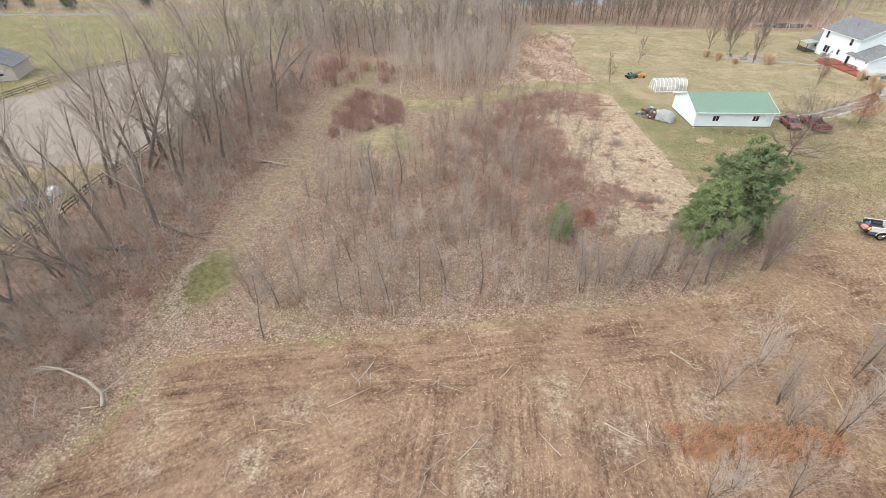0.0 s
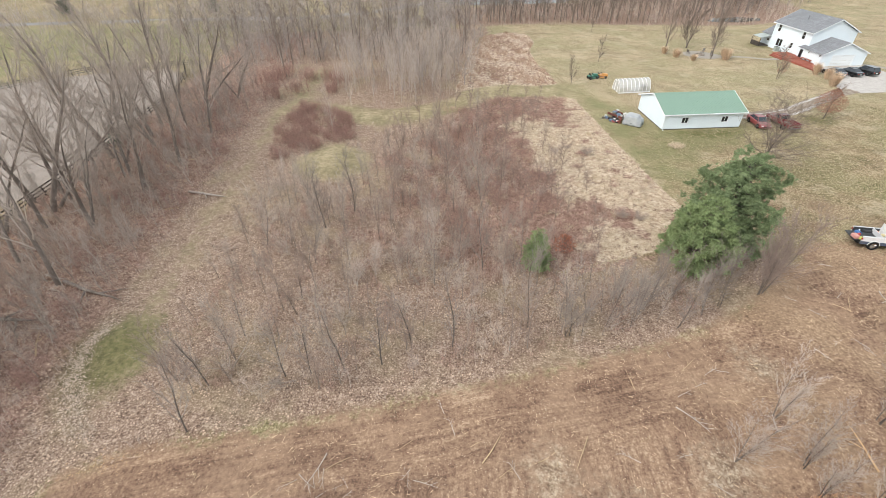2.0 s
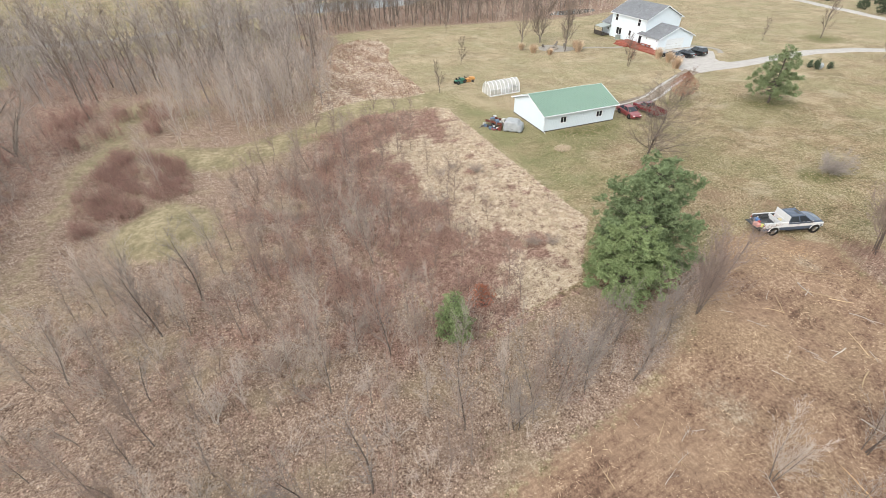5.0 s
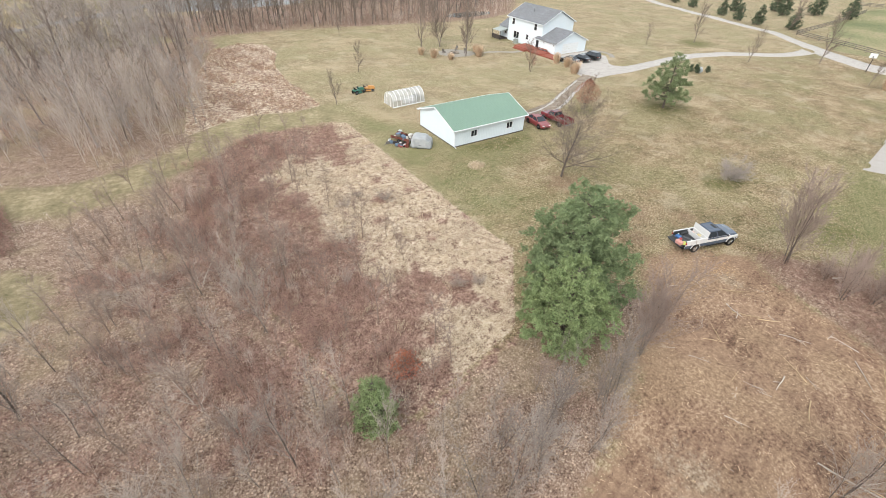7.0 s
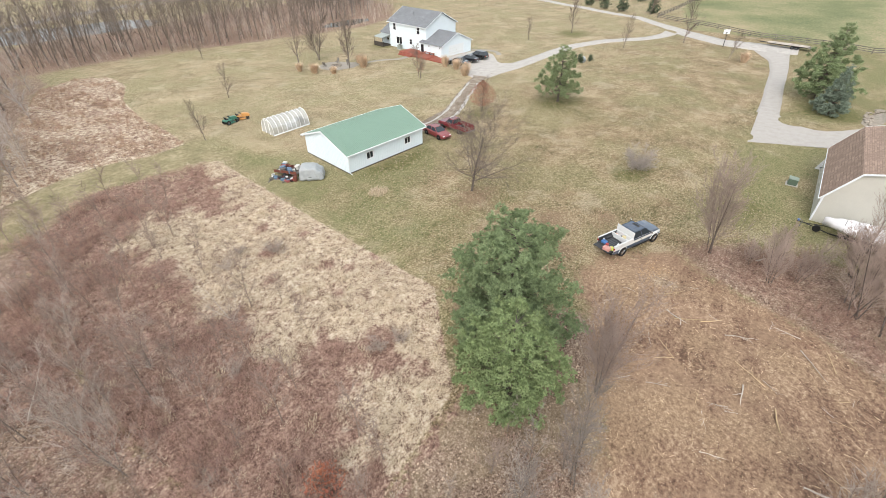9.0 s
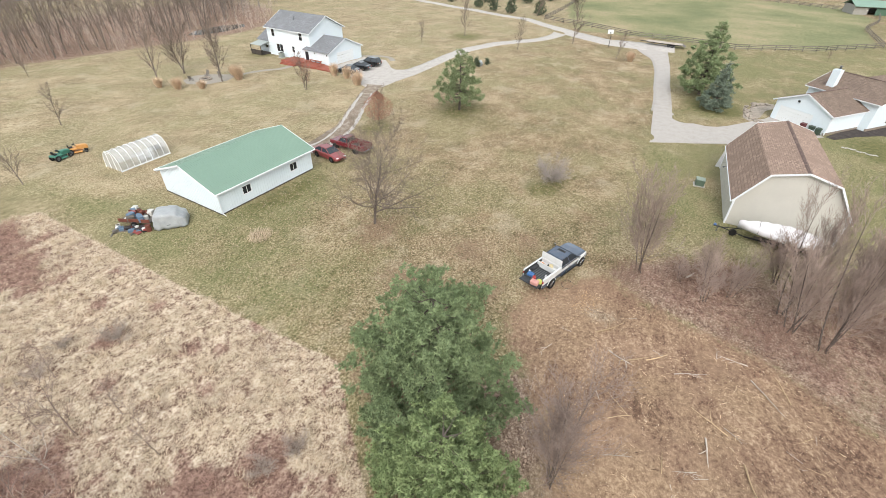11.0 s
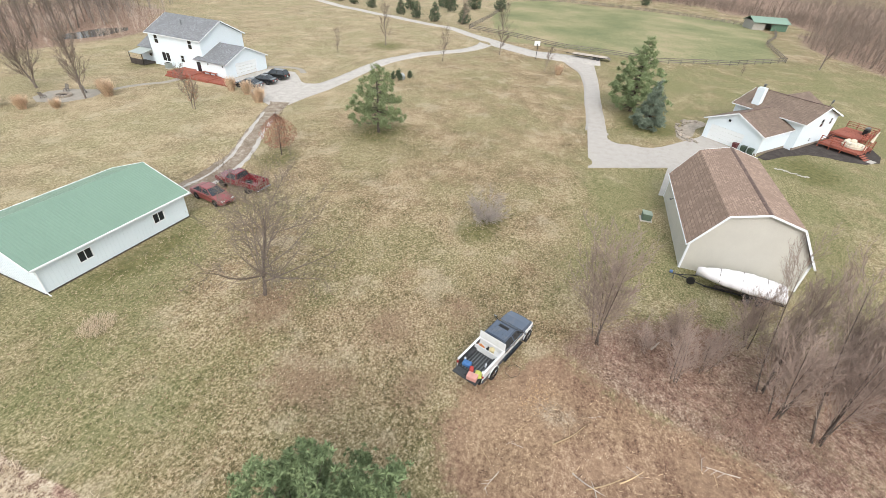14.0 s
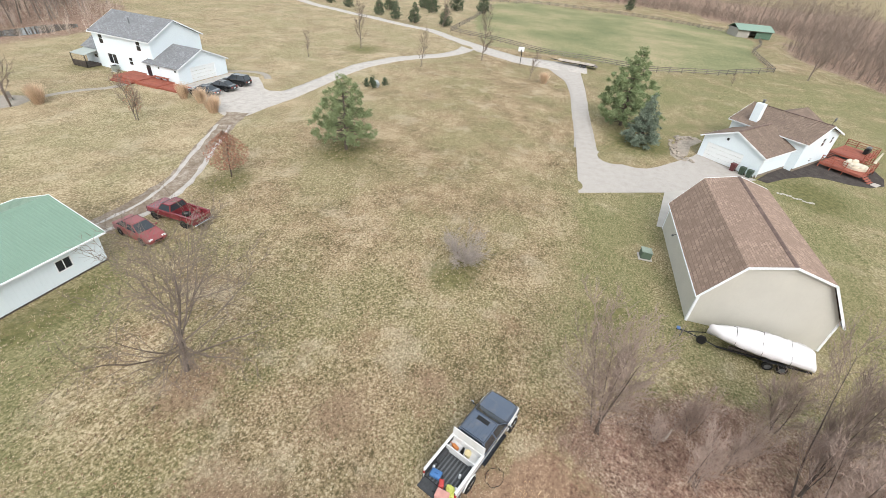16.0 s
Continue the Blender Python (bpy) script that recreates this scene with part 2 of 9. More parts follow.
# ---- plan of the land: outlines in metres ----
AREAS = {
    "soil": [(-60, -80), (-30, -20), (-27, 5), (-25.2, 11.2), (-23.7, 15.4), (-22.9, 18.2), (-22.3, 21.3), (-18.3, 23.0), (-10.8, 23.6), (0.5, 25.5),
             (10.4, 27.3), (18.3, 29.0), (24, 30.6), (29.5, 33.2), (36.5, 38.0), (41.0, 41.6), (45.5, 41.2), (49.6, 36.4), (48.2, 32.8), (47.4, 29), (46.8, 25.4), (45.6, 22.4), (43.7, 19), (42, 5), (48, -20), (60, -80)],
    "tan": [(25.9, 88.3), (29.4, 86.7), (29.8, 73.5), (30.3, 59), (31, 49.2), (27.6, 45), (24.5, 41.2), (20.6, 40.2), (16.9, 39.4), (13.8, 38.5), (11, 42), (9, 52), (8, 62), (7, 72), (9, 82), (15.7, 88.4), (20.3, 87.9)],
    "tan_far": [(28.6, 95), (28.5, 102.4), (27.8, 109.9), (28.7, 122), (31.7, 130.5), (31.6, 139), (26.2, 142.8), (20, 139), (13, 118), (10, 104), (8, 92), (12.3, 94.2), (17.4, 95.9), (23.9, 94.3)],
    "path": [(-20, 91), (-13.3, 87.6), (-5.2, 83.8), (2, 86), (8, 90), (12.3, 93.9), (17.4, 95.7), (23.9, 94.1), (29.5, 94.8), (31, 87), (25, 87), (20.3, 87.9), (15.7, 88.4), (12.2, 85.8), (8.8, 82.4), (3, 79.4), (-2.8, 76.8), (-11, 78.1), (-15, 84), (-19.3, 88)],
    "path_west": [(-23.2, 110.1), (-23.7, 92.7), (-25.4, 83.9), (-23.8, 66.4), (-24.3, 56.3), (-24.9, 48.2), (-24.8, 38.3), (-26.3, 34.3), (-26.6, 31.6), (-23.1, 27.2), (-20.3, 27.8), (-19.7, 31.8), (-21.7, 38.4), (-22.5, 48.3), (-21.6, 56.4), (-21.8, 67.5), (-21, 80.8), (-18.6, 89.1), (-18.2, 96.7), (-16.1, 107.7), (-17.8, 115.3)],
    "mound": [(-17, 64), (-15.1, 67), (-11, 70.1), (-6.4, 66.7), (-5.6, 61.5), (-9.5, 58.4), (-14.4, 59.6)],
    "woods": [(-46.5, -80), (-46.5, 150), (18, 150), (23, 146), (20, 139), (13, 118), (10, 104), (8, 92), (15.7, 88.4), (9, 82), (7, 72), (8, 62), (9, 52), (11, 42), (13.8, 38.5), (16.9, 39.4), (20.6, 40.2), (25.5, 40.5), (27.5, 38), (31, 40), (36, 40.5), (37, 37), (29.5, 33), (24, 30.6), (18.3, 29), (0.5, 25.5), (-18.3, 23), (-22.4, 21.3), (-25.2, 11.2), (-30, -20), (-60, -80)],
    "bramble": [(-4, 44), (2, 38), (10, 38.5), (17, 40), (22, 47), (19, 55), (20, 66), (18, 76), (22, 86), (15, 88), (6, 80), (0, 74), (-3, 62)],
    "row": [(50.5, 36.8), (54.5, 33), (57, 28), (58, 20), (62, 5), (75, -40), (60, -80), (48, -20), (42, 5), (43.7, 20), (46.2, 24), (47, 29), (48.2, 33)],
    "woods_east": [(160, -24), (187, -21), (198, -16), (213, -11.5), (237, -12.5), (256, -24), (285, -20), (318, 12), (332, 60), (345, 95), (470, 60), (450, -120), (160, -140)],
    "pond_far": [(14, 190), (30, 188), (56, 190), (62, 198), (54, 207), (24, 209), (12, 200)],
    "cream": [(29.8, 87), (27.6, 87.4), (27.2, 79), (25, 73.5), (21, 75.5), (18, 77.5), (15.3, 75), (17.5, 70), (16.6, 61.8), (19.6, 57.3), (18.1, 52.4), (23, 51), (26.6, 47.4), (24.3, 44.6), (21.1, 46), (18.2, 42.4), (19.7, 39.6), (24.5, 41), (27.8, 44.8), (31.4, 49.2), (30.6, 59), (30.1, 73.5)],
    "west_field": [(-400, 60), (-88, 60), (-88, 98), (-84, 118), (-52, 120), (-50, 168), (-400, 164)],
    "barn_yard": [(30.8, 52), (36, 53), (41, 62), (50, 66), (54, 70), (52, 72), (38, 72), (36, 80), (33, 90), (30.6, 94), (30.4, 70)],
    "green_strip": [(83.2, 38.6), (79, 39.3), (67.5, 39), (58.7, 38.4), (53.6, 38), (55.6, 34.6), (60, 32), (65, 29.8), (78, 30)],
    "pond": [(88.5, 151), (92, 148.6), (98, 148), (105, 150), (107, 153), (102, 155.6), (93, 154.8)],
    "arena": [(-110, 54), (-65, 54.6), (-49, 55.6), (-46.6, 58), (-46.2, 92), (-49, 108), (-55, 115), (-71.4, 112.3), (-84.2, 105.6), (-83, 91), (-90, 80)],
    "pasture": [(157, 74), (159, 52), (158.5, 33), (168, 14), (183, 0.5), (215, 1), (250, -7), (262, 0), (274, 26), (277, 52), (274, 78), (253, 106), (237, 96), (199, 90.5)],
    "trees_edge": [(17, 151), (33, 153), (50, 151), (75, 147), (86, 144.4), (98, 143.6), (112, 148), (130, 166), (135, 205), (90, 200), (48, 190), (10, 182), (5, 165)],
    "green_yard": [(82, 38.5), (72, 31), (60, 34), (56, 33), (59, 24), (66, 12), (90, 0), (115, -12), (180, -30), (182, 0), (166, 14), (157, 33), (157, 50), (146, 43), (120, 40), (100, 36), (96, 31), (106, 24), (96, 26), (88, 30)],
}


def inside(poly, x, y):
    """Signed distance to an outline: positive inside."""
    p = np.array(poly, float)
    q = np.roll(p, -1, axis=0)
    best = np.full(x.shape, 1e9)
    odd = np.zeros(x.shape, bool)
    for (x0, y0), (x1, y1) in zip(p, q):
        dx, dy = x1 - x0, y1 - y0
        s = np.clip(((x - x0) * dx + (y - y0) * dy) / (dx * dx + dy * dy), 0, 1)
        best = np.minimum(best, np.hypot(x - x0 - s * dx, y - y0 - s * dy))
        cross = (y0 > y) != (y1 > y)
        at = x0 + (y - y0) * dx / (dy if dy else 1e-9)
        odd ^= cross & (x < at)
    return np.where(odd, best, -best)


def smooth(v, lo, hi):
    s = np.clip((v - lo) / (hi - lo), 0, 1)
    return s * s * (3 - 2 * s)


def wavy(x, y, size, seed):
    """A cheap smooth random field of about -1 to 1."""
    rng = np.random.RandomState(seed)
    out = np.zeros_like(x)
    for k in range(9):
        a, f = rng.uniform(0, 6.283), rng.uniform(0.5, 2.2) / size * 6.283
        out += np.sin((x * math.cos(a) + y * math.sin(a)) * f + rng.uniform(0, 6.283))
    return out / 4.0


def land(x, y):
    """Height of the ground."""
    z = 0.12 * wavy(x, y, 26, 5) + 0.05 * wavy(x, y, 7, 8)
    s = smooth(inside(AREAS["soil"], x, y), 0, 2.5)
    z = z + s * (-0.12 + 0.07 * wavy(x, y, 1.9, 11) + 0.05 * wavy(x, y, 0.9, 12))
    w = smooth(inside(AREAS["woods"], x, y), 0, 3)
    z = z + w * 0.08 * wavy(x, y, 3.1, 15)
    z = z + 0.7 * smooth(inside(AREAS["mound"], x, y), -1, 4.5)
    flat = np.ones_like(x)
    for cx, cy, r in FLAT:
        flat = np.minimum(flat, smooth(np.hypot(x - cx, y - cy), r, r + 5))
    return z * flat


# level pads under the buildings, yards and parked vehicles
FLAT = [(45, 75.7, 9), (72, 25, 11), (108, 14, 17), (93, 111, 14), (41.5, 89.8, 5), (48, 39, 3.5), (56, 71.5, 4), (88, 96, 7), (92, 88, 9), (104, 86, 6), (33, 75, 5), (263, -8, 18), (37, 98, 3), (150, 49, 9), (67, 113, 7), (-75, 60, 20), (38, 198, 26), (105, 77, 3), (99.5, 151, 14)]


def height(x, y):
    return float(land(np.array([float(x)]), np.array([float(y)]))[0])
# ---- ground material: one sheet of lawn, field, litter, bare soil and sand ----
def ground_material():
    n = Nodes("ground_cover", 0.95, 0.0, 0.1)
    za = n.node("ShaderNodeAttribute")
    za.attribute_name = "zone_a"
    zb = n.node("ShaderNodeAttribute")
    zb.attribute_name = "zone_b"
    zc = n.node("ShaderNodeAttribute")
    zc.attribute_name = "bramble_floor"
    zd = n.node("ShaderNodeAttribute")
    zd.attribute_name = "straw_patch"
    ze = n.node("ShaderNodeAttribute")
    ze.attribute_name = "leaf_ring"
    sa, sb = n.node("ShaderNodeSeparateColor"), n.node("ShaderNodeSeparateColor")
    n.link(za.outputs["Color"], sa.inputs[0])
    n.link(zb.outputs["Color"], sb.inputs[0])
    edge = n.math("SUBTRACT", n.mix(0.5, n.noise(0.45, 4), n.noise(2.6, 3)), 0.5)

    def zone(v, soft=0.06, amount=1.1):
        return n.step(n.math("ADD", v, n.math("MULTIPLY", edge, amount)), 0.5 - soft, 0.5 + soft)

    fine, mid, big = n.noise(6.0, 4, 0.78), n.noise(1.6, 4, 0.7), n.noise(0.16, 4, 0.6)
    grit = n.noise(13.0, 2, 0.7)

    def over(a, *rest):
        """One noise with others laid over it."""
        for b, w in rest:
            a = n.math("ADD", a, n.math("MULTIPLY", n.math("SUBTRACT", b, 0.5), w))
        return a

    # dormant lawn: straw, olive and bare spots, finely mixed
    hair = n.noise(6.0, 5, 0.8, distort=0.3)
    lawn = n.ramp(over(hair, (mid, 0.35), (big, 0.55), (fine, 0.35), (n.noise(0.55, 4, 0.65), 0.4)), (0.32, lin(98, 86, 58, K)), (0.43, lin(142, 120, 88, K)), (0.55, lin(172, 148, 112, K)), (0.70, lin(210, 189, 153, K)))
    green = n.ramp(n.noise(0.1, 4, 0.6), (0.41, (0, 0, 0, 1)), (0.60, (1, 1, 1, 1)))
    lawn = n.mix(n.math("MULTIPLY", green, 0.7), lawn, n.ramp(over(hair, (mid, 0.4), (fine, 0.4)), (0.34, lin(90, 94, 50, K)), (0.5, lin(138, 132, 86, K)), (0.68, lin(186, 170, 124, K))))
    lawn = n.mix(n.math("MULTIPLY", n.step(fine, 0.53, 0.66), 0.45), lawn, lin(222, 206, 172, K))
    lawn = n.mix(n.math("MULTIPLY", n.step(fine, 0.47, 0.36), 0.4), lawn, lin(100, 92, 62, K))
    tuft_dark = n.noise(1.1, 5, 0.75)
    lawn = n.mix(n.math("MULTIPLY", n.step(tuft_dark, 0.55, 0.68), 0.28), lawn, lin(112, 96, 68, K))
    rusty = n.noise(0.35, 5, 0.7)
    lawn = n.mix(n.math("MULTIPLY", n.step(rusty, 0.54, 0.68), 0.4), lawn, lin(150, 118, 90, K))
    worn = n.noise(0.22, 4, 0.65)
    lawn = n.mix(n.math("MULTIPLY", n.step(worn, 0.53, 0.66), 0.45), lawn, n.ramp(hair, (0.35, lin(168, 150, 120, K)), (0.65, lin(216, 200, 170, K))))
    speck = n.node("ShaderNodeTexVoronoi", Scale=3.2)
    n.link(n.where(), speck.inputs["Vector"])
    flecks = n.math("MULTIPLY", n.step(speck.outputs["Distance"], 0.2, 0.1), n.step(mid, 0.42, 0.6))
    lawn = n.mix(n.math("MULTIPLY", flecks, 0.7), lawn, lin(224, 210, 180, K))
    lawn = n.mix(n.step(n.math("ADD", ze.outputs["Fac"], n.math("MULTIPLY", edge, 1.8)), 0.4, 0.9), lawn, n.ramp(hair, (0.36, lin(112, 90, 68, K)), (0.62, lin(176, 148, 116, K))))
    # mown path and greener yards
    path = n.ramp(n.mix(0.5, mid, n.noise(0.3, 3)), (0.36, lin(124, 117, 80, K)), (0.52, lin(160, 147, 108, K)), (0.66, lin(194, 176, 138, K)))
    path = n.mix(n.step(fine, 0.55, 0.7), path, lin(112, 108, 64, K))
    yard = n.ramp(over(hair, (mid, 0.4), (fine, 0.4)), (0.30, lin(94, 100, 57, K)), (0.5, lin(132, 131, 83, K)), (0.72, lin(180, 167, 122, K)))
    yard = n.mix(n.math("MULTIPLY", n.step(big, 0.45, 0.6), 0.5), yard, lawn)
    moss = n.ramp(mid, (0.35, lin(82, 90, 44, K)), (0.65, lin(128, 122, 70, K)))
    # cream field grass
    tan = n.ramp(over(fine, (mid, 0.8)), (0.38, lin(118, 90, 76, K)), (0.46, lin(178, 152, 128, K)), (0.55, lin(216, 195, 166, K)), (0.66, lin(242, 226, 200, K)))
    red = n.step(n.noise(0.14, 4, 0.65), 0.55, 0.66)
    tan = n.mix(n.math("MULTIPLY", red, 0.8), tan, n.ramp(fine, (0.3, lin(104, 76, 64, K)), (0.7, lin(150, 118, 98, K))))
    # leaf litter
    litter = n.ramp(over(n.noise(7.5, 3, 0.78), (fine, 0.6), (mid, 0.45)), (0.33, lin(98, 76, 63, K)), (0.44, lin(140, 114, 96, K)), (0.56, lin(168, 141, 120, K)), (0.70, lin(212, 190, 168, K)))
    litter = n.mix(n.math("MULTIPLY", n.step(n.noise(0.12, 3), 0.48, 0.62), 0.45), litter, n.ramp(n.mix(0.5, mid, fine), (0.36, lin(128, 112, 82, K)), (0.64, lin(192, 172, 134, K))))
    bram = n.ramp(over(fine, (mid, 0.7)), (0.34, lin(104, 77, 66, K)), (0.5, lin(152, 118, 102, K)), (0.66, lin(200, 168, 146, K)))
    litter = n.mix(n.step(n.math("ADD", zc.outputs["Fac"], n.math("MULTIPLY", edge, 1.4)), 0.3, 0.7), litter, bram)
    litter = n.mix(n.step(grit, 0.62, 0.72), litter, lin(204, 184, 160, K))
    # bare soil with drag marks
    pos = n.where()
    xyz = n.node("ShaderNodeSeparateXYZ")
    n.link(pos, xyz.inputs[0])

    bend = n.math("MULTIPLY", n.math("SUBTRACT", n.noise(0.08, 2, 0.4), 0.5), 3.5)
    clod, crumb = n.noise(4.2, 4, 0.75), n.noise(8.0, 3, 0.7)

    def streak(deg, along, across, wave=1.0):
        """Marks dragged along one heading, a little bent."""
        u = n.math("ADD", n.math("MULTIPLY", xyz.outputs[0], math.cos(radians(deg)) * along), n.math("MULTIPLY", xyz.outputs[1], math.sin(radians(deg)) * along))
        v = n.math("ADD", n.math("MULTIPLY", xyz.outputs[0], -math.sin(radians(deg)) * across), n.math("MULTIPLY", xyz.outputs[1], math.cos(radians(deg)) * across))
        c = n.node("ShaderNodeCombineXYZ")
        n.link(u, c.inputs[0])
        n.link(n.math("ADD", v, n.math("MULTIPLY", bend, across * wave)), c.inputs[1])
        return n.noise(1.0, 4, 0.72, vec=c.outputs[0], distort=0.15)

    def east_of(x0, x1, wander=9.0):
        return n.step(n.math("ADD", xyz.outputs[0], n.math("MULTIPLY", n.math("SUBTRACT", n.noise(0.11, 3), 0.5), wander)), x0, x1)

    def marks(along, across):
        """Headings of the machine from west to east, and along the far edge."""
        west = n.mix(east_of(-9, -1), streak(27, along, across), streak(84, along, across, 0.5))
        both = n.mix(east_of(20, 29), west, streak(43, along, across, 0.7))
        edge_band = n.step(n.math("ADD", n.math("SUBTRACT", xyz.outputs[1], n.math("MULTIPLY", xyz.outputs[0], 0.17)), n.math("MULTIPLY", n.math("SUBTRACT", n.noise(0.13, 3), 0.5), 7.0)), 17.5, 21.0)
        return n.mix(edge_band, both, streak(9, along, across, 0.6))

    drag, ruts = marks(0.22, 2.6), marks(0.07, 0.75)
    east = east_of(17, 30)
    soil = n.ramp(over(n.mix(n.math("ADD", n.math("MULTIPLY", east, 0.32), 0.32), drag, clod), (ruts, 0.45), (clod, 0.55), (crumb, 0.35), (n.noise(0.22, 4, 0.6), 0.6)), (0.25, lin(96, 72, 58, K)), (0.40, lin(132, 102, 82, K)), (0.57, lin(160, 128, 101, K)), (0.80, lin(204, 174, 142, K)))
    soil = n.mix(n.math("MULTIPLY", n.step(big, 0.48, 0.62), 0.5), soil, n.ramp(mid, (0.34, lin(136, 106, 84, K)), (0.66, lin(196, 162, 130, K))))
    soil = n.mix(n.math("MULTIPLY", n.math("MULTIPLY", east, n.step(n.noise(0.17, 4, 0.6), 0.42, 0.62)), 0.5), soil, n.ramp(over(clod, (crumb, 0.4)), (0.34, lin(140, 112, 84, K)), (0.66, lin(200, 170, 132, K))))
    soil = n.mix(n.step(n.math("ADD", zd.outputs["Fac"], n.math("MULTIPLY", edge, 1.6)), 0.5, 1.1), soil, n.ramp(over(fine, (mid, 0.8)), (0.36, lin(112, 92, 74, K)), (0.5, lin(164, 142, 116, K)), (0.66, lin(206, 188, 162, K))))
    soil = n.mix(n.step(grit, 0.64, 0.72), soil, lin(206, 176, 142, K))
    sand = n.ramp(n.mix(0.5, n.noise(0.3, 3), fine), (0.3, lin(152, 139, 128, K)), (0.7, lin(182, 169, 158, K)))
    past = n.ramp(n.mix(0.5, n.noise(0.05, 4), mid), (0.38, lin(116, 124, 82, K)), (0.5, lin(144, 145, 100, K)), (0.62, lin(182, 164, 126, K)))
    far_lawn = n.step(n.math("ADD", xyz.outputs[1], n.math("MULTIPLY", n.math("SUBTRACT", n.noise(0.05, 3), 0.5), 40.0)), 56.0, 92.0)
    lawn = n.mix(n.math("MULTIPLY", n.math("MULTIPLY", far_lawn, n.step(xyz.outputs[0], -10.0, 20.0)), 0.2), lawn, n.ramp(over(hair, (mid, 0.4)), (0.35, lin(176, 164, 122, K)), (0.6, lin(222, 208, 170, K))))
    c = lawn
    c = n.mix(n.math("MULTIPLY", zone(sb.outputs["Blue"], 0.5, 1.6), 0.85), c, yard)
    c = n.mix(zone(sb.outputs["Green"], 0.1), c, past)
    c = n.mix(zone(sa.outputs["Blue"], 0.12), c, litter)
    tan = n.mix(n.step(n.math("ADD", zc.outputs["Fac"], n.math("MULTIPLY", edge, 2.0)), 0.42, 0.9), tan, bram)
    c = n.mix(zone(sa.outputs["Green"], 0.04, 0.25), c, tan)
    c = n.mix(n.math("MULTIPLY", zone(za.outputs["Alpha"], 0.25, 1.5), 0.8), c, path)
    c = n.mix(zone(sb.outputs["Red"], 0.06), c, sand)
    c = n.mix(zone(sa.outputs["Red"], 0.14), c, soil)
    c = n.mix(n.math("MULTIPLY", zone(zb.outputs["Alpha"], 0.3), 0.75), c, moss)
    n.bump(n.mix(0.5, fine, drag), 0.5, 0.06)
    return n.colour(c)


def axis_steps(lo, hi, step, far):
    """Even steps in the middle, wider and wider ones out to the horizon."""
    core = np.arange(lo, hi + step / 2, step)
    out, d = [], step
    while sum(out) < far:
        d *= 1.16
        out.append(d)
    run = np.cumsum(out)
    return np.concatenate([(lo - run)[::-1], core, hi + run])


def build_ground():
    xs, ys = axis_steps(-52, 112, 0.6, 2600), axis_steps(4, 126, 0.6, 2600)
    gx, gy = np.meshgrid(xs, ys)
    x, y = gx.ravel(), gy.ravel()
    z = land(x, y)
    nx, ny = len(xs), len(ys)
    i = np.arange((nx - 1) * (ny - 1))
    a = (i // (nx - 1)) * nx + i % (nx - 1)
    faces = np.stack([a, a + 1, a + nx + 1, a + nx], 1)
    me = bpy.data.meshes.new("ground")
    me.from_pydata(np.stack([x, y, z], 1), [], faces)
    d = {k: inside(v, x, y) for k, v in AREAS.items()}

    def m(*names, width=4.0):
        return np.clip(0.5 + np.max([d[k] for k in names], axis=0) / width, 0, 1)

    moss = np.maximum.reduce([1.0 - np.hypot((x - cx) / r, (y - cy) / (r * q)) * 0.5 for cx, cy, r, q in GREEN_SPOTS])
    ones = {"zone_a": (m("soil", width=5), m("tan", "tan_far", width=3), m("woods", "row", "trees_edge", "woods_east", width=5), np.maximum(m("path", "mound"), np.clip(0.22 + d["path_west"] / 5, 0, 0.62))),
            "zone_b": (m("arena"), m("pasture", width=8), np.maximum(m("green_yard", "west_field", width=16), m("green_strip", "barn_yard", width=5)), np.clip(moss, 0, 1))}
    for name, parts in ones.items():
        at = me.color_attributes.new(name, "FLOAT_COLOR", "POINT")
        at.data.foreach_set("color", np.stack(parts, 1).ravel().astype(np.float32))
    bf = me.attributes.new("bramble_floor", "FLOAT", "POINT")
    bf.data.foreach_set("value", np.maximum.reduce([np.clip(0.5 + (d["bramble"] + 4 * wavy(x, y, 9, 18)) / 14, 0, 1) * (0.45 + 0.55 * smooth(wavy(x, y, 10, 17), -0.5, 0.5)) * (1 - smooth(d["cream"], -1, 1.5)), 0.52 * m("tan_far"), 0.66 * np.clip((-24 - x) / 4, 0, 1), 0.5 * m("trees_edge", "woods_east"), 0.5 * m("row"), RUST(x, y)]).astype(np.float32))
    for name, places in (("straw_patch", STRAW_SPOTS), ("leaf_ring", LEAF_SPOTS)):
        at = me.attributes.new(name, "FLOAT", "POINT")
        at.data.foreach_set("value", np.clip(np.maximum.reduce([1.0 - 0.5 * np.hypot(x - cx, (y - cy) * q) / r for cx, cy, r, q in places]), 0, 1).astype(np.float32))
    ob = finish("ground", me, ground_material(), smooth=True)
    tagged(ob, "straw-coloured winter lawn, brown cleared soil and leaf litter", "ground", kind="structure")


# greener grass under the conifers and in the hollow by the wood
GREEN_SPOTS = [(-24, 31, 3.0, 1.3), (79, 67.0, 4.2, 0.9), (45, 69.3, 4.5, 0.35), (61.8, 46.6, 2.2, 0.9), (66, 73, 2.6, 0.8), (130, 94, 4, 1), (63.5, 46, 1.6, 1), (104, 33, 4, 1.2), (97, 12, 5, 0.7), (88, 121, 5, 0.5), (62, 34, 3, 0.6), (-56, 48, 8, 0.4)]
RUST_SPOTS = [(26.6, 58.3, 0.7), (27.6, 56.6, 0.5), (23.9, 63.6, 0.9), (22, 60, 0.6), (27.8, 64, 0.5), (25.6, 68, 0.7), (28.4, 71, 0.5), (25, 54.5, 0.45)]


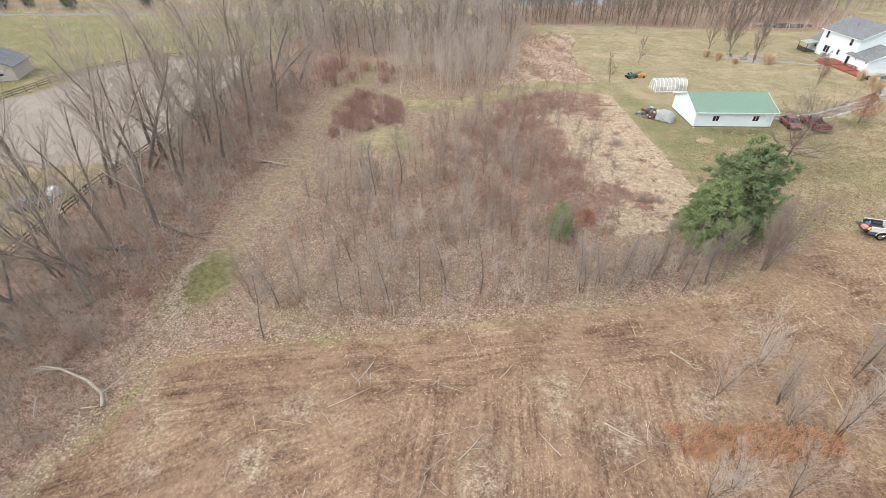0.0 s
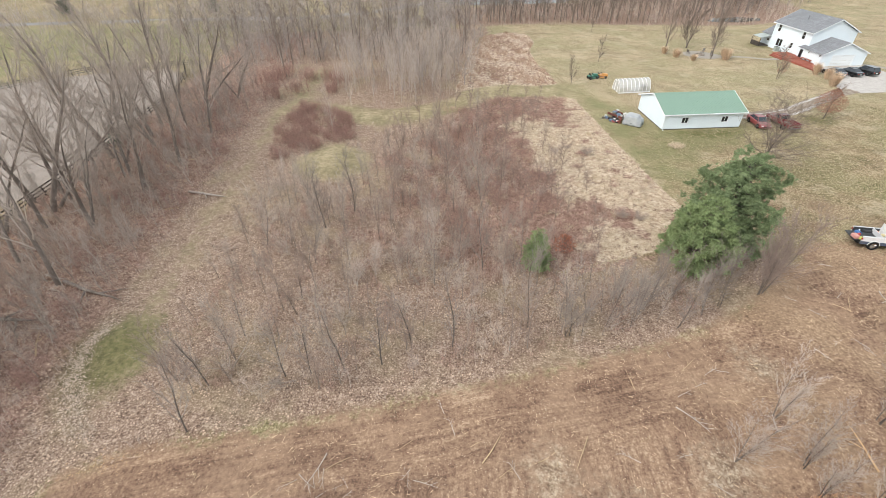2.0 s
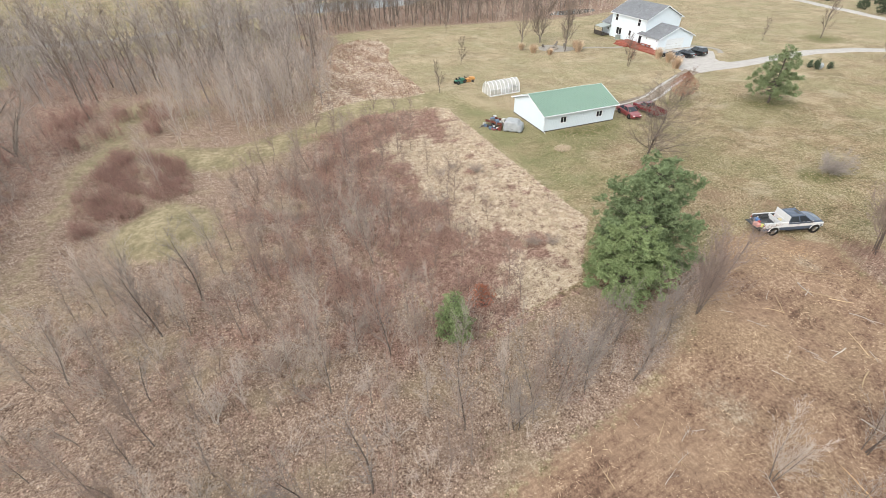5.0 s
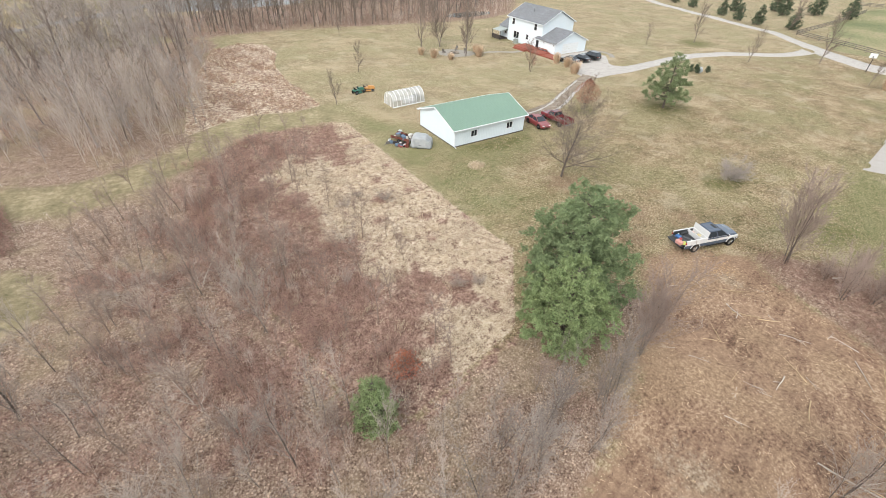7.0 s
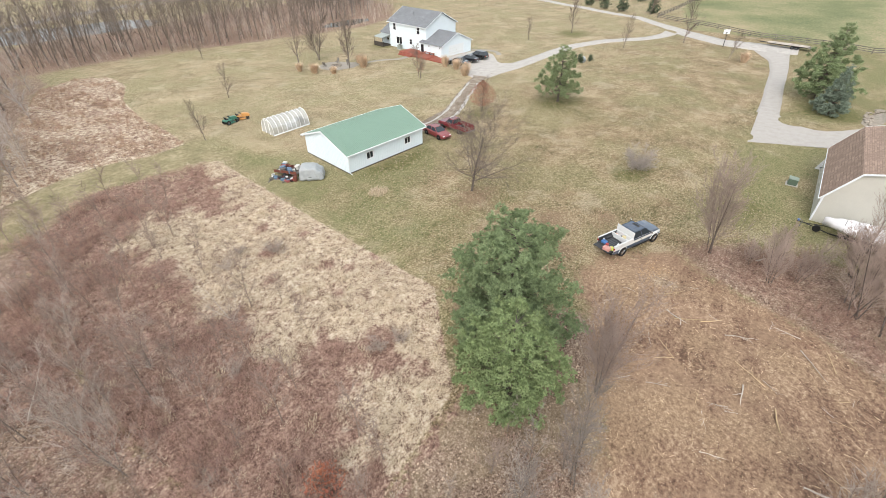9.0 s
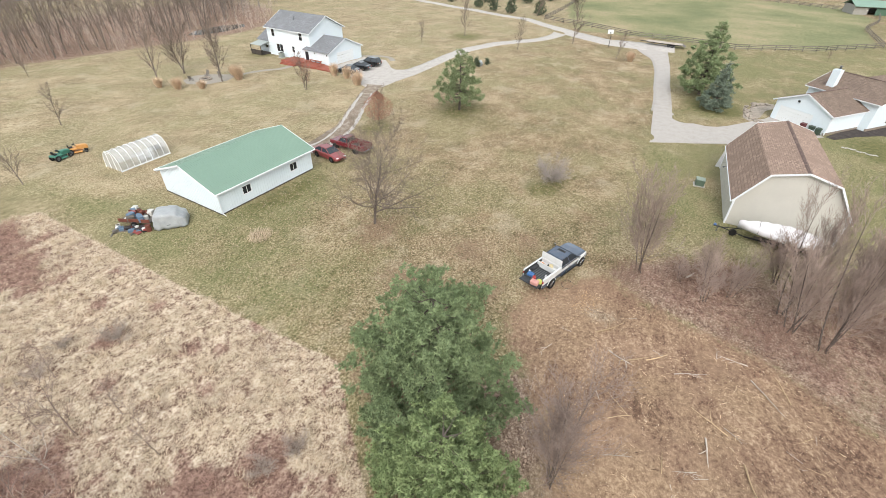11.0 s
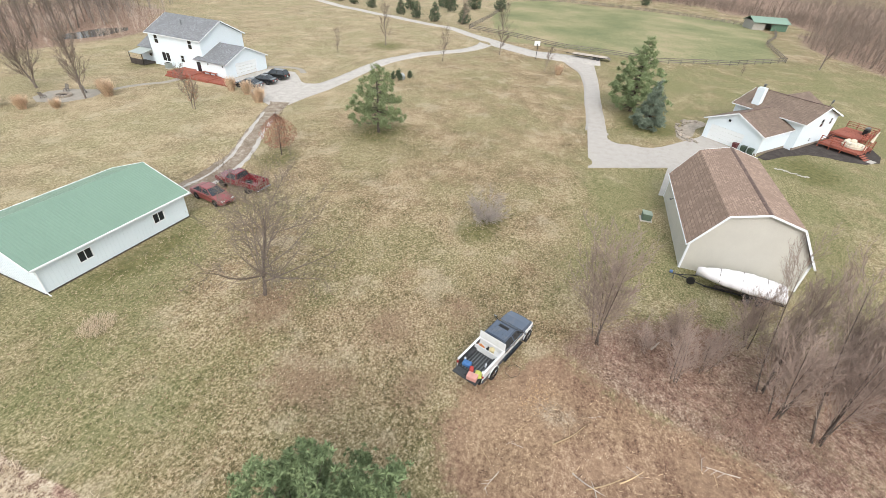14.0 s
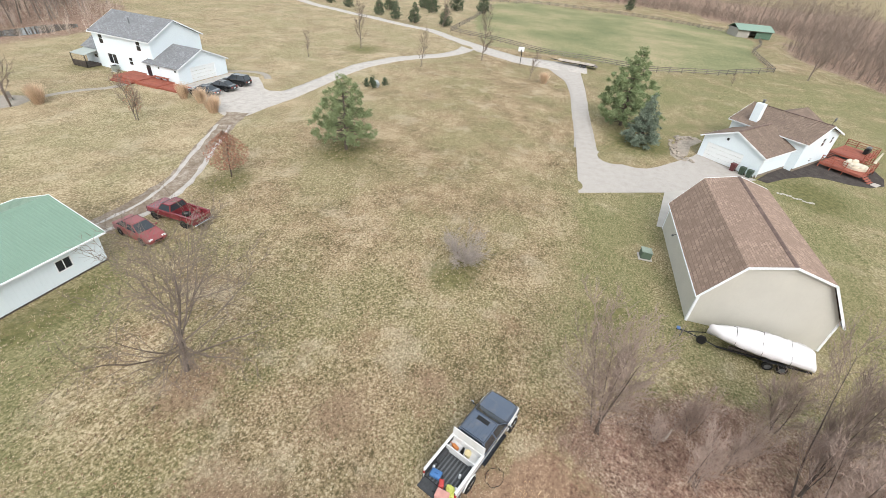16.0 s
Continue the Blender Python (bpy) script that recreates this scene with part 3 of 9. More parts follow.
def RUST(x, y):
    """Rusty brambles all over the field but for the cream grass, with a few spots in it."""
    spots_in = np.maximum.reduce([1.15 - 0.45 * np.hypot(x - cx, y - cy) / r for cx, cy, r in RUST_SPOTS])
    field = inside(AREAS["tan"], x, y)
    outside = 0.5 - (inside(AREAS["cream"], x, y) + 1.2 * wavy(x, y, 6, 63) + 0.9 * wavy(x, y, 2.2, 64)) / 3.6
    return np.clip(np.maximum(spots_in, np.where(field > -1, outside, 0)), 0, 1)


# pale straw and drying mud on the soil; brown leaf fall on the lawn
STRAW_SPOTS = [(-22.2, 18.4, 1.7, 0.8), (-20.7, 16.2, 1.8, 0.7), (-19.8, 12.8, 2.2, 1.6), (-23.5, 24.8, 1.8, 0.6), (-24.5, 27, 1.6, 0.5), (-11, 17.4, 3.4, 1.5), (-12.4, 13.6, 3, 1), (12.3, 16.7, 3, 1), (8.5, 19.3, 2.4, 0.7), (19, 19, 3, 1), (3, 13, 2.5, 0.5), (44.8, 35.4, 1.4, 0.7), (26, 27, 2.5, 1)]
LEAF_SPOTS = [(45.0, 56.6, 3.0, 1.1), (40.5, 50, 2.6, 0.8), (47, 48, 2.4, 1.2), (42.9, 44.0, 1.6, 1), (30.5, 40, 2.6, 1), (51, 44, 1.5, 1), (31.2, 45.5, 1.6, 0.4)]
build_ground()


# ---- roads and drives: strips with thickness and ragged edges ----
def strip(name, line, width, material, label, category, thick=0.08, rough_edge=0.05, lift=0.045, seed=1, cap=True):
    rng = random.Random(seed)
    pts = [Vector((*p[:2], 0)) for p in line]
    wid = [p[2] if len(p) > 2 else width for p in line]
    fine_pts, fine_w = [], []
    n = len(pts)
    for k in range(n - 1):
        p0, p1, p2, p3 = pts[max(k - 1, 0)], pts[k], pts[k + 1], pts[min(k + 2, n - 1)]
        steps = max(2, int((p2 - p1).length / 1.0))
        for s in range(steps):
            t = s / steps
            fine_pts.append(0.5 * ((2 * p1) + (p2 - p0) * t + (2 * p0 - 5 * p1 + 4 * p2 - p3) * t * t + (3 * p1 - p0 - 3 * p2 + p3) * t ** 3))
            fine_w.append(wid[k] * (1 - t) + wid[k + 1] * t)
    fine_pts.append(pts[-1])
    fine_w.append(wid[-1])
    rows = []
    for k, p in enumerate(fine_pts):
        d = (fine_pts[min(k + 1, len(fine_pts) - 1)] - fine_pts[max(k - 1, 0)]).normalized()
        side = Vector((-d.y, d.x, 0))
        w = fine_w[k] / 2
        a, b = -w + rng.uniform(-rough_edge, rough_edge), w + rng.uniform(-rough_edge, rough_edge)
        rows.append([p + side * o for o in (a - 0.05, a, -w * 0.5, 0, w * 0.5, b, b + 0.05)])
    flat = [q for row in rows for q in row]
    zz = land(np.array([q.x for q in flat]), np.array([q.y for q in flat]))
    bm = bmesh.new()
    top = [bm.verts.new((q.x, q.y, z + lift + (0.012 if i % 7 == 3 else 0) - (lift + thick if i % 7 in (0, 6) else 0))) for i, (q, z) in enumerate(zip(flat, zz))]
    for k in range(len(rows) - 1):
        for j in range(6):
            bm.faces.new((top[k * 7 + j], top[k * 7 + j + 1], top[k * 7 + j + 8], top[k * 7 + j + 7]))
    bmesh.ops.recalc_face_normals(bm, faces=bm.faces[:])
    return tagged(part(name, bm, material, smooth=True), label, category, kind="structure")


def gravel_material(name, a, b, c, scale=12.0, rut=False):
    n = Nodes(name, 0.95, 0.0, 0.1)
    g, m, w = n.noise(scale, 3, 0.75), n.noise(1.1, 4), n.noise(0.25, 3)
    col = n.ramp(n.mix(0.5, g, m), (0.3, lin(*a, K)), (0.5, lin(*b, K)), (0.7, lin(*c, K)))
    col = n.mix(n.math("MULTIPLY", n.step(w, 0.5, 0.65), 0.4), col, lin(*(a if rut else b), K))
    n.bump(g, 0.4, 0.03)
    return n.colour(col)


water = Nodes("pond_water", 0.03, 0.0, 0.9)
water.bump(water.noise(2.0, 2), 0.03, 0.02)
M["water"] = water.colour(lin(84, 80, 72, 0.6))
M["gravel"] = gravel_material("gravel", (164, 157, 150), (198, 191, 184), (216, 210, 204))
M["mud_track"] = gravel_material("mud_track", (112, 94, 78), (158, 142, 124), (206, 196, 184), 4.5, True)
M["asphalt_pale"] = gravel_material("asphalt_pale", (176, 168, 161), (191, 184, 177), (200, 193, 186), 9.0)
M["asphalt_grey"] = gravel_material("asphalt_grey", (132, 130, 130), (150, 147, 146), (164, 160, 158), 9.0)
M["mulch"] = gravel_material("mulch", (62, 56, 54), (82, 75, 72), (104, 96, 92))
M["stone_bed"] = gravel_material("stone_bed", (128, 116, 104), (172, 160, 146), (204, 193, 178), 6.0)
M["pavers"] = gravel_material("pavers", (150, 142, 130), (172, 164, 152), (186, 178, 168), 5.0)

strip("gravel_drive", [(94, 86.2, 3.4), (98, 86.2, 3.2), (104, 86.5, 3.0), (111, 86.8, 3.0), (118, 86.3, 3.1), (128, 82.9, 3.2), (137.5, 77.9, 3.1), (146, 75.4, 3.4), (155, 76.5, 4)], 4, "gravel", "pale grey gravel drive curving over the lawn", "driveway", seed=3)
strip("gravel_lane", [(196, 190), (185.7, 156), (176.6, 135), (169.7, 109), (163.9, 91), (156, 78.5, 4.2), (150, 70, 6), (146.5, 62, 7), (146.5, 53, 9), (147.5, 45.5, 8)], 3.4, "gravel", "pale gravel lane past the pasture fence", "driveway", seed=4, lift=0.06)
strip("dirt_track", [(51.5, 76.2, 2.8), (55, 75.8, 2.9), (60, 76.4, 2.8), (65, 78, 2.4), (71, 81.2, 2.3), (77, 84.2, 2.6), (82, 86.4, 3.0)], 2.4, "mud_track", "muddy wheel track with pale gravel ruts", "track", seed=5, rough_edge=0.15)
strip("asphalt_drive", [(146, 51, 8.5), (140, 48.8, 6), (134, 46.6, 3.8), (124, 44.4, 3.0), (113, 42.6, 2.9), (104, 41.0, 2.9), (97, 39.9, 3.1)], 4, "asphalt_pale", "worn pale asphalt drive", "driveway", seed=6, rough_edge=0.04, lift=0.055)


def pad(name, outline, material, label, category, thick=0.05, lift=0.03):
    bm = prism([(x, y) for x, y in outline], thick + lift, "z", -thick)
    return tagged(part(name, bm, material), label, category, kind="structure")


pad("asphalt_court", [(82.4, 39.0), (88.3, 29.2), (98.6, 18.1), (104.3, 24.9), (102.7, 25.6), (98.7, 28.3), (95.8, 30.3), (94.3, 31.7), (93.7, 33.1), (93.9, 34.7), (94.6, 36), (95.9, 37.4), (97.2, 38.4), (99.2, 38.85), (98.8, 41.5)], "asphalt_pale", "worn pale asphalt parking court before a garage", "driveway", lift=0.035)
pad("gravel_court", [(84.6, 97.8), (86.9, 101.5), (96.8, 101.5), (97.6, 96), (95.2, 93.2), (93.2, 91.2), (92.6, 89.8), (93.4, 88.4), (95, 87.4), (97, 87.0), (99, 87.0), (99, 84.75), (96, 84.5), (92, 84.3), (86, 84.7), (81.6, 84.6), (80.4, 85.2), (79.9, 86.6), (81.2, 90), (83.2, 93)], "gravel", "pale gravel parking court before a white garage", "driveway", lift=0.022)
strip("stone_walk", [(97.2, 102.5), (99.6, 99.5), (99.8, 96.5), (97.8, 94.2)], 1.1, "pavers", "curved paver walk beside a parking court", "path", seed=17, rough_edge=0.05)
pad("barn_apron", [(79, 30.6), (88.4, 29.6), (91, 26), (80, 20.5)], "concrete", "cracked concrete apron at the barn end", "apron", lift=0.028)
pad("mulch_bed", [(98.9, 18), (98.3, 16.9), (101.4, 14.2), (104.2, 10.8), (104.6, 8.4), (104.2, 6), (104.6, 3.6), (106.4, 1.4), (109.4, 0.4), (113, 0.6), (117, 3), (120, 5), (112, 12), (106, 14)], "mulch", "dark grey mulch bed along the house wall", "garden bed", lift=0.03)
pad("pond", AREAS["pond"], "water", "still dark pond water reflecting bare trees", "pond", lift=0.02)
pad("far_pond", AREAS["pond_far"], "water", "far pond water shining between bare trees", "pond", lift=0.02)
for k, line in enumerate(([(51.6, 76.9), (55, 76.2), (60, 76.7), (65, 78.9), (71, 82.1), (77, 85.3)], [(52.5, 75.2), (55.4, 74.6), (60.4, 74.8), (65.6, 77), (71.6, 80.3), (77.6, 83.6)])):
    strip("gravel_rut", line, 0.42, "gravel", "pale gravel rut in a muddy track", "track", seed=15 + k, rough_edge=0.15, lift=0.055, thick=0.02)
strip("far_road", [(-260, 166), (-165, 170.4), (-115, 173), (-73, 174), (-20, 177), (40, 226), (100, 250)], 4.6, "asphalt_grey", "grey country road behind the field", "road", seed=7)
# ---- buildings ----
def window(name, parent, m, w, h, split="v", frame_mat="white_trim", depth=0.1):
    """A window in the plane x-z of m, centred, facing -y; frame, panes, sash bar."""
    win = part(name, boxes(((-w / 2 - 0.06, -0.05, -h / 2 - 0.06), (-w / 2, depth, h / 2 + 0.06)), ((w / 2, -0.05, -h / 2 - 0.06), (w / 2 + 0.06, depth, h / 2 + 0.06)),
                           ((-w / 2, -0.05, h / 2), (w / 2, depth, h / 2 + 0.06)), ((-w / 2, -0.05, -h / 2 - 0.06), (w / 2, depth, -h / 2))), frame_mat, parent)
    win.matrix_local = m
    cuts = [(-w / 2, 0), (0, w / 2)] if split == "v" else [(-w / 2, w / 2)]
    for k, (a, b) in enumerate(cuts):
        if split == "h":
            for lo, hi in ((-h / 2, 0), (0, h / 2)):
                part("pane", boxes(((a, 0.0 if lo < 0 else 0.02, lo), (b, 0.03 if lo < 0 else 0.05, hi))), "glass_dark", win)
            part("sash_bar", boxes(((a, -0.02, -0.025), (b, 0.03, 0.025))), frame_mat, win)
        else:
            part("pane", boxes(((a + 0.02, 0.01 + 0.02 * k, -h / 2), (b - 0.02, 0.04 + 0.02 * k, h / 2))), "glass_dark", win)
    if split == "v":
        part("sash_bar", boxes(((-0.025, -0.02, -h / 2), (0.025, 0.03, h / 2))), frame_mat, win)
    return win


def gable_outline(w, eave, apex):
    return [(0, 0), (w, 0), (w, eave), (w / 2, apex), (0, eave)]


def wall_with_holes(w, h, t, holes, lo=0.0):
    """A wall along x from 0 to w, thick t along +y, with real openings (x0, z0, x1, z1) that do not overlap in x."""
    bm = bmesh.new()
    xs = sorted({0.0, w, *(v for o in holes for v in (o[0], o[2]))})
    zs = sorted({lo, h, *(v for o in holes for v in (o[1], o[3]))})
    grid = {(i, k): bm.verts.new((x, 0, z)) for i, x in enumerate(xs) for k, z in enumerate(zs)}
    faces = []
    for i in range(len(xs) - 1):
        for k in range(len(zs) - 1):
            cx, cz = (xs[i] + xs[i + 1]) / 2, (zs[k] + zs[k + 1]) / 2
            if not any(a < cx < c and b < cz < d for a, b, c, d in holes):
                faces.append(bm.faces.new((grid[i, k], grid[i + 1, k], grid[i + 1, k + 1], grid[i, k + 1])))
    bmesh.ops.delete(bm, geom=[v for v in bm.verts if not v.link_faces], context="VERTS")
    made = bmesh.ops.extrude_face_region(bm, geom=faces)
    bmesh.ops.translate(bm, verts=[v for v in made["geom"] if isinstance(v, bmesh.types.BMVert)], vec=(0, t, 0))
    bmesh.ops.recalc_face_normals(bm, faces=bm.faces[:])
    return bm


def ribbed_panel(length, slope_len, ribs, thick=0.03, rib=0.025):
    """A metal roof sheet in x (along the eave) and y (up the slope)."""
    bm = bmesh.new()
    box(bm, (0, 0, -thick), (length, slope_len, 0))
    step = length / ribs
    for k in range(ribs):
        x = (k + 0.5) * step
        prism([(x - 0.03, 0), (x + 0.03, 0), (x + 0.015, rib), (x - 0.015, rib)], slope_len, "y", 0.0, bm)
    return bm


M["green_metal"] = surface("green_metal", (134, 168, 148), 0.4, 0.1, vary=0.025, scale=0.3, fine=60, bump=0.04, k=0.8)
M["garage_door"] = surface("garage_door", (236, 241, 243), 0.5, vary=0.02, k=0.9)
M["red_stain"] = surface("red_stain", (172, 92, 70), 0.75, vary=0.15, scale=1.5, per_object=0.1)
M["dark_skirt"] = surface("dark_skirt", (92, 84, 78), 0.9, vary=0.2)
M["brick_brown"] = surface("brick_brown", (150, 136, 120), 0.9, vary=0.2, fine=12)


def shingles(name, rgb, turn, dark=0.72, k=K):
    """Rows of tabs over the courses, each tab of its own shade."""
    n = Nodes(name, 0.95, 0.0, 0.1)
    mp = n.node("ShaderNodeMapping")
    mp.inputs["Rotation"].default_value = (0, 0, radians(turn))
    n.link(n.node("ShaderNodeTexCoord").outputs["Object"], mp.inputs["Vector"])
    b = n.node("ShaderNodeTexBrick", Scale=1.0)
    b.inputs["Brick Width"].default_value, b.inputs["Row Height"].default_value, b.inputs["Mortar Size"].default_value = 0.32, 0.17, 0.012
    base = lin(*rgb, k)
    for sock, f in (("Color1", 1.2), ("Color2", 0.74), ("Mortar", 0.5)):
        b.inputs[sock].default_value = tuple(c * f for c in base[:3]) + (1,)
    n.link(mp.outputs[0], b.inputs["Vector"])
    c = n.mix(n.step(n.noise(0.7, 4), 0.35, 0.75), b.outputs[0], tuple(c * dark for c in base[:3]) + (1,))
    g = n.noise(18.0, 3)
    c = n.mix(n.math("MULTIPLY", n.step(g, 0.45, 0.7), 0.35), c, tuple(min(1, x * 1.35) for x in base[:3]) + (1,))
    n.bump(g, 0.3, 0.01)
    return n.colour(c)


M["brown_shingle"] = shingles("brown_shingle", (178, 150, 132), 0)
M["brown_shingle_dark"] = shingles("brown_shingle_dark", (136, 114, 106), 0)
M["brown_shingle_house"] = shingles("brown_shingle_house", (146, 126, 112), 0)
M["grey_shingle"] = shingles("grey_shingle", (146, 149, 154), 90)


def pole_barn():
    W, D, EAVE, APEX = 12.4, 9.1, 2.55, 4.15
    barn = thing("pole_barn", "white metal pole barn with a pale green ribbed roof", "barn", pose(38.7, 71.2, 0))
    wins = [(2.85, 1.0, 3.85, 1.85), (9.15, 1.0, 10.15, 1.85)]
    front = wall_with_holes(W, EAVE, 0.14, wins)
    ribs_at = []
    for k in range(int(W / 0.3)):
        x = 0.15 + 0.3 * k
        if not any(a - 0.05 < x < b + 0.05 for a, _, b, _ in wins):
            ribs_at.append(x)
    part("front_wall", front, "white_siding", barn)
    rib = part("siding_rib", boxes(((-0.015, -0.015, 0.12), (0.015, 0, EAVE))), "white_siding", barn)
    rib.matrix_local = pose(ribs_at[0], 0, 0)
    for x in ribs_at[1:]:
        c = new("siding_rib", rib.data)
        c.parent, c.matrix_local = barn, pose(x, 0, 0)
    back = boxes(((0, D - 0.14, 0), (W, D, EAVE)))
    part("back_wall", back, "white_siding", barn)
    for name, x0, sgn in (("gable_wall", 0.0, -1), ("gable_wall", W - 0.14, 1)):
        bm = prism([(0.14, 0), (D - 0.14, 0), (D - 0.14, EAVE), (D / 2, APEX - 0.05), (0.14, EAVE)], 0.14, "x", x0)
        for k in range(int(D / 0.3) - 1):
            y = 0.25 + 0.3 * k
            top = EAVE + (APEX - EAVE) * (1 - abs(y - D / 2) / (D / 2)) - 0.1
            xx = x0 - 0.015 if sgn < 0 else x0 + 0.14
            part("siding_rib", boxes(((xx, y - 0.015, 0.12), (xx + 0.015, y + 0.015, top))), "white_siding", barn)
        part(name, bm, "white_siding", barn)
    part("skirt_board", boxes(((-0.03, -0.03, 0), (W + 0.03, -0.004, 0.12)), ((-0.03, 0, 0), (-0.004, D, 0.12)), ((W + 0.004, 0, 0), (W + 0.03, D, 0.12))), "dark_skirt", barn, "dark treated skirt board")
    over, run = 0.35, D / 2 + 0.4
    pitch = math.degrees(math.atan2(APEX - EAVE, D / 2))
    slope = run / math.cos(radians(pitch))
    drop = EAVE - 0.4 * math.tan(radians(pitch)) + 0.1
    panels = 14
    pw = (W + 2 * over) / panels
    sheet = None
    for side in (0, 1):
        for k in range(panels):
            m = pose(-over + pw * k, -0.4, drop, pitch) if side == 0 else pose(-over + pw * (k + 1), D + 0.4, drop, pitch, 0, 180)
            if sheet is None:
                sheet = part("roof_panel", ribbed_panel(pw - 0.004, slope, 4), "green_metal", barn)
                sheet.matrix_local = m
            else:
                c = new("roof_panel", sheet.data)
                c.parent, c.matrix_local = barn, m
    top = drop + slope * math.sin(radians(pitch))
    part("ridge_cap", prism([(D / 2 - 0.25, top - 0.06), (D / 2, top + 0.05), (D / 2 + 0.25, top - 0.06), (D / 2, top + 0.03)], W + 2 * over, "x", -over), "green_metal", barn)
    for name, x0 in (("rake_trim", -over - 0.03), ("rake_trim", W + over)):
        bm = slab([(x0, -0.42, drop + 0.04), (x0 + 0.03, -0.42, drop + 0.04), (x0 + 0.03, D / 2, top + 0.06), (x0, D / 2, top + 0.06)], 0.18)
        slab([(x0, D + 0.42, drop + 0.04), (x0 + 0.03, D + 0.42, drop + 0.04), (x0 + 0.03, D / 2, top + 0.06), (x0, D / 2, top + 0.06)], 0.18, bm)
        part(name, bm, "white_trim", barn)
    part("gutter", boxes(((-over, -0.5, drop - 0.12), (W + over, -0.4, drop + 0.02)), bevel=0.02), "white_trim", barn, "white eave gutter")
    part("gutter", boxes(((-over, D + 0.4, drop - 0.12), (W + over, D + 0.5, drop + 0.02)), bevel=0.02), "white_trim", barn, "white eave gutter")
    for y0 in (-0.4, D):
        part("soffit", boxes(((-over, y0, drop - 0.1), (W + over, y0 + 0.4, drop - 0.07))), "white_trim", barn)
    bm = bmesh.new()
    tube_path(bm, [(0.05, -0.08, drop - 0.1), (0.05, -0.08, 0.15), (0.05, -0.5, 0.06)], 0.045)
    part("downspout", bm, "white_trim", barn)
    for a, b, c, d in wins:
        window("window", barn, pose((a + c) / 2, 0.03, (b + d) / 2), c - a - 0.02, d - b - 0.02)
    part("floor_slab", boxes(((0.14, 0.14, 0), (W - 0.14, D - 0.14, 0.05))), "concrete", barn)


def shingle_courses(bm_parts, parent, name, material, a, b, c, d, courses, thick=0.03, lap=0.014):
    """A roof slope a-b (eave) to d-c (ridge) as overlapping courses, each one piece."""
    a, b, c, d = (Vector(v) for v in (a, b, c, d))
    nrm = (b - a).cross(d - a).normalized()
    if nrm.z < 0:
        nrm = -nrm
    for k in range(courses):
        t0, t1 = k / courses, min(1.0, (k + 1) / courses + 0.15 / courses)
        p = [a.lerp(d, t0) + nrm * lap, b.lerp(c, t0) + nrm * lap, b.lerp(c, t1), a.lerp(d, t1)]
        bm = bmesh.new()
        top = [bm.verts.new(v) for v in p]
        low = [bm.verts.new(v - nrm * thick) for v in p]
        bm.faces.new(top)
        bm.faces.new(low[::-1])
        for i in range(4):
            bm.faces.new((top[i], low[i], low[(i + 1) % 4], top[(i + 1) % 4]))
        bmesh.ops.recalc_face_normals(bm, faces=bm.faces[:])
        part(name, bm, material, parent)


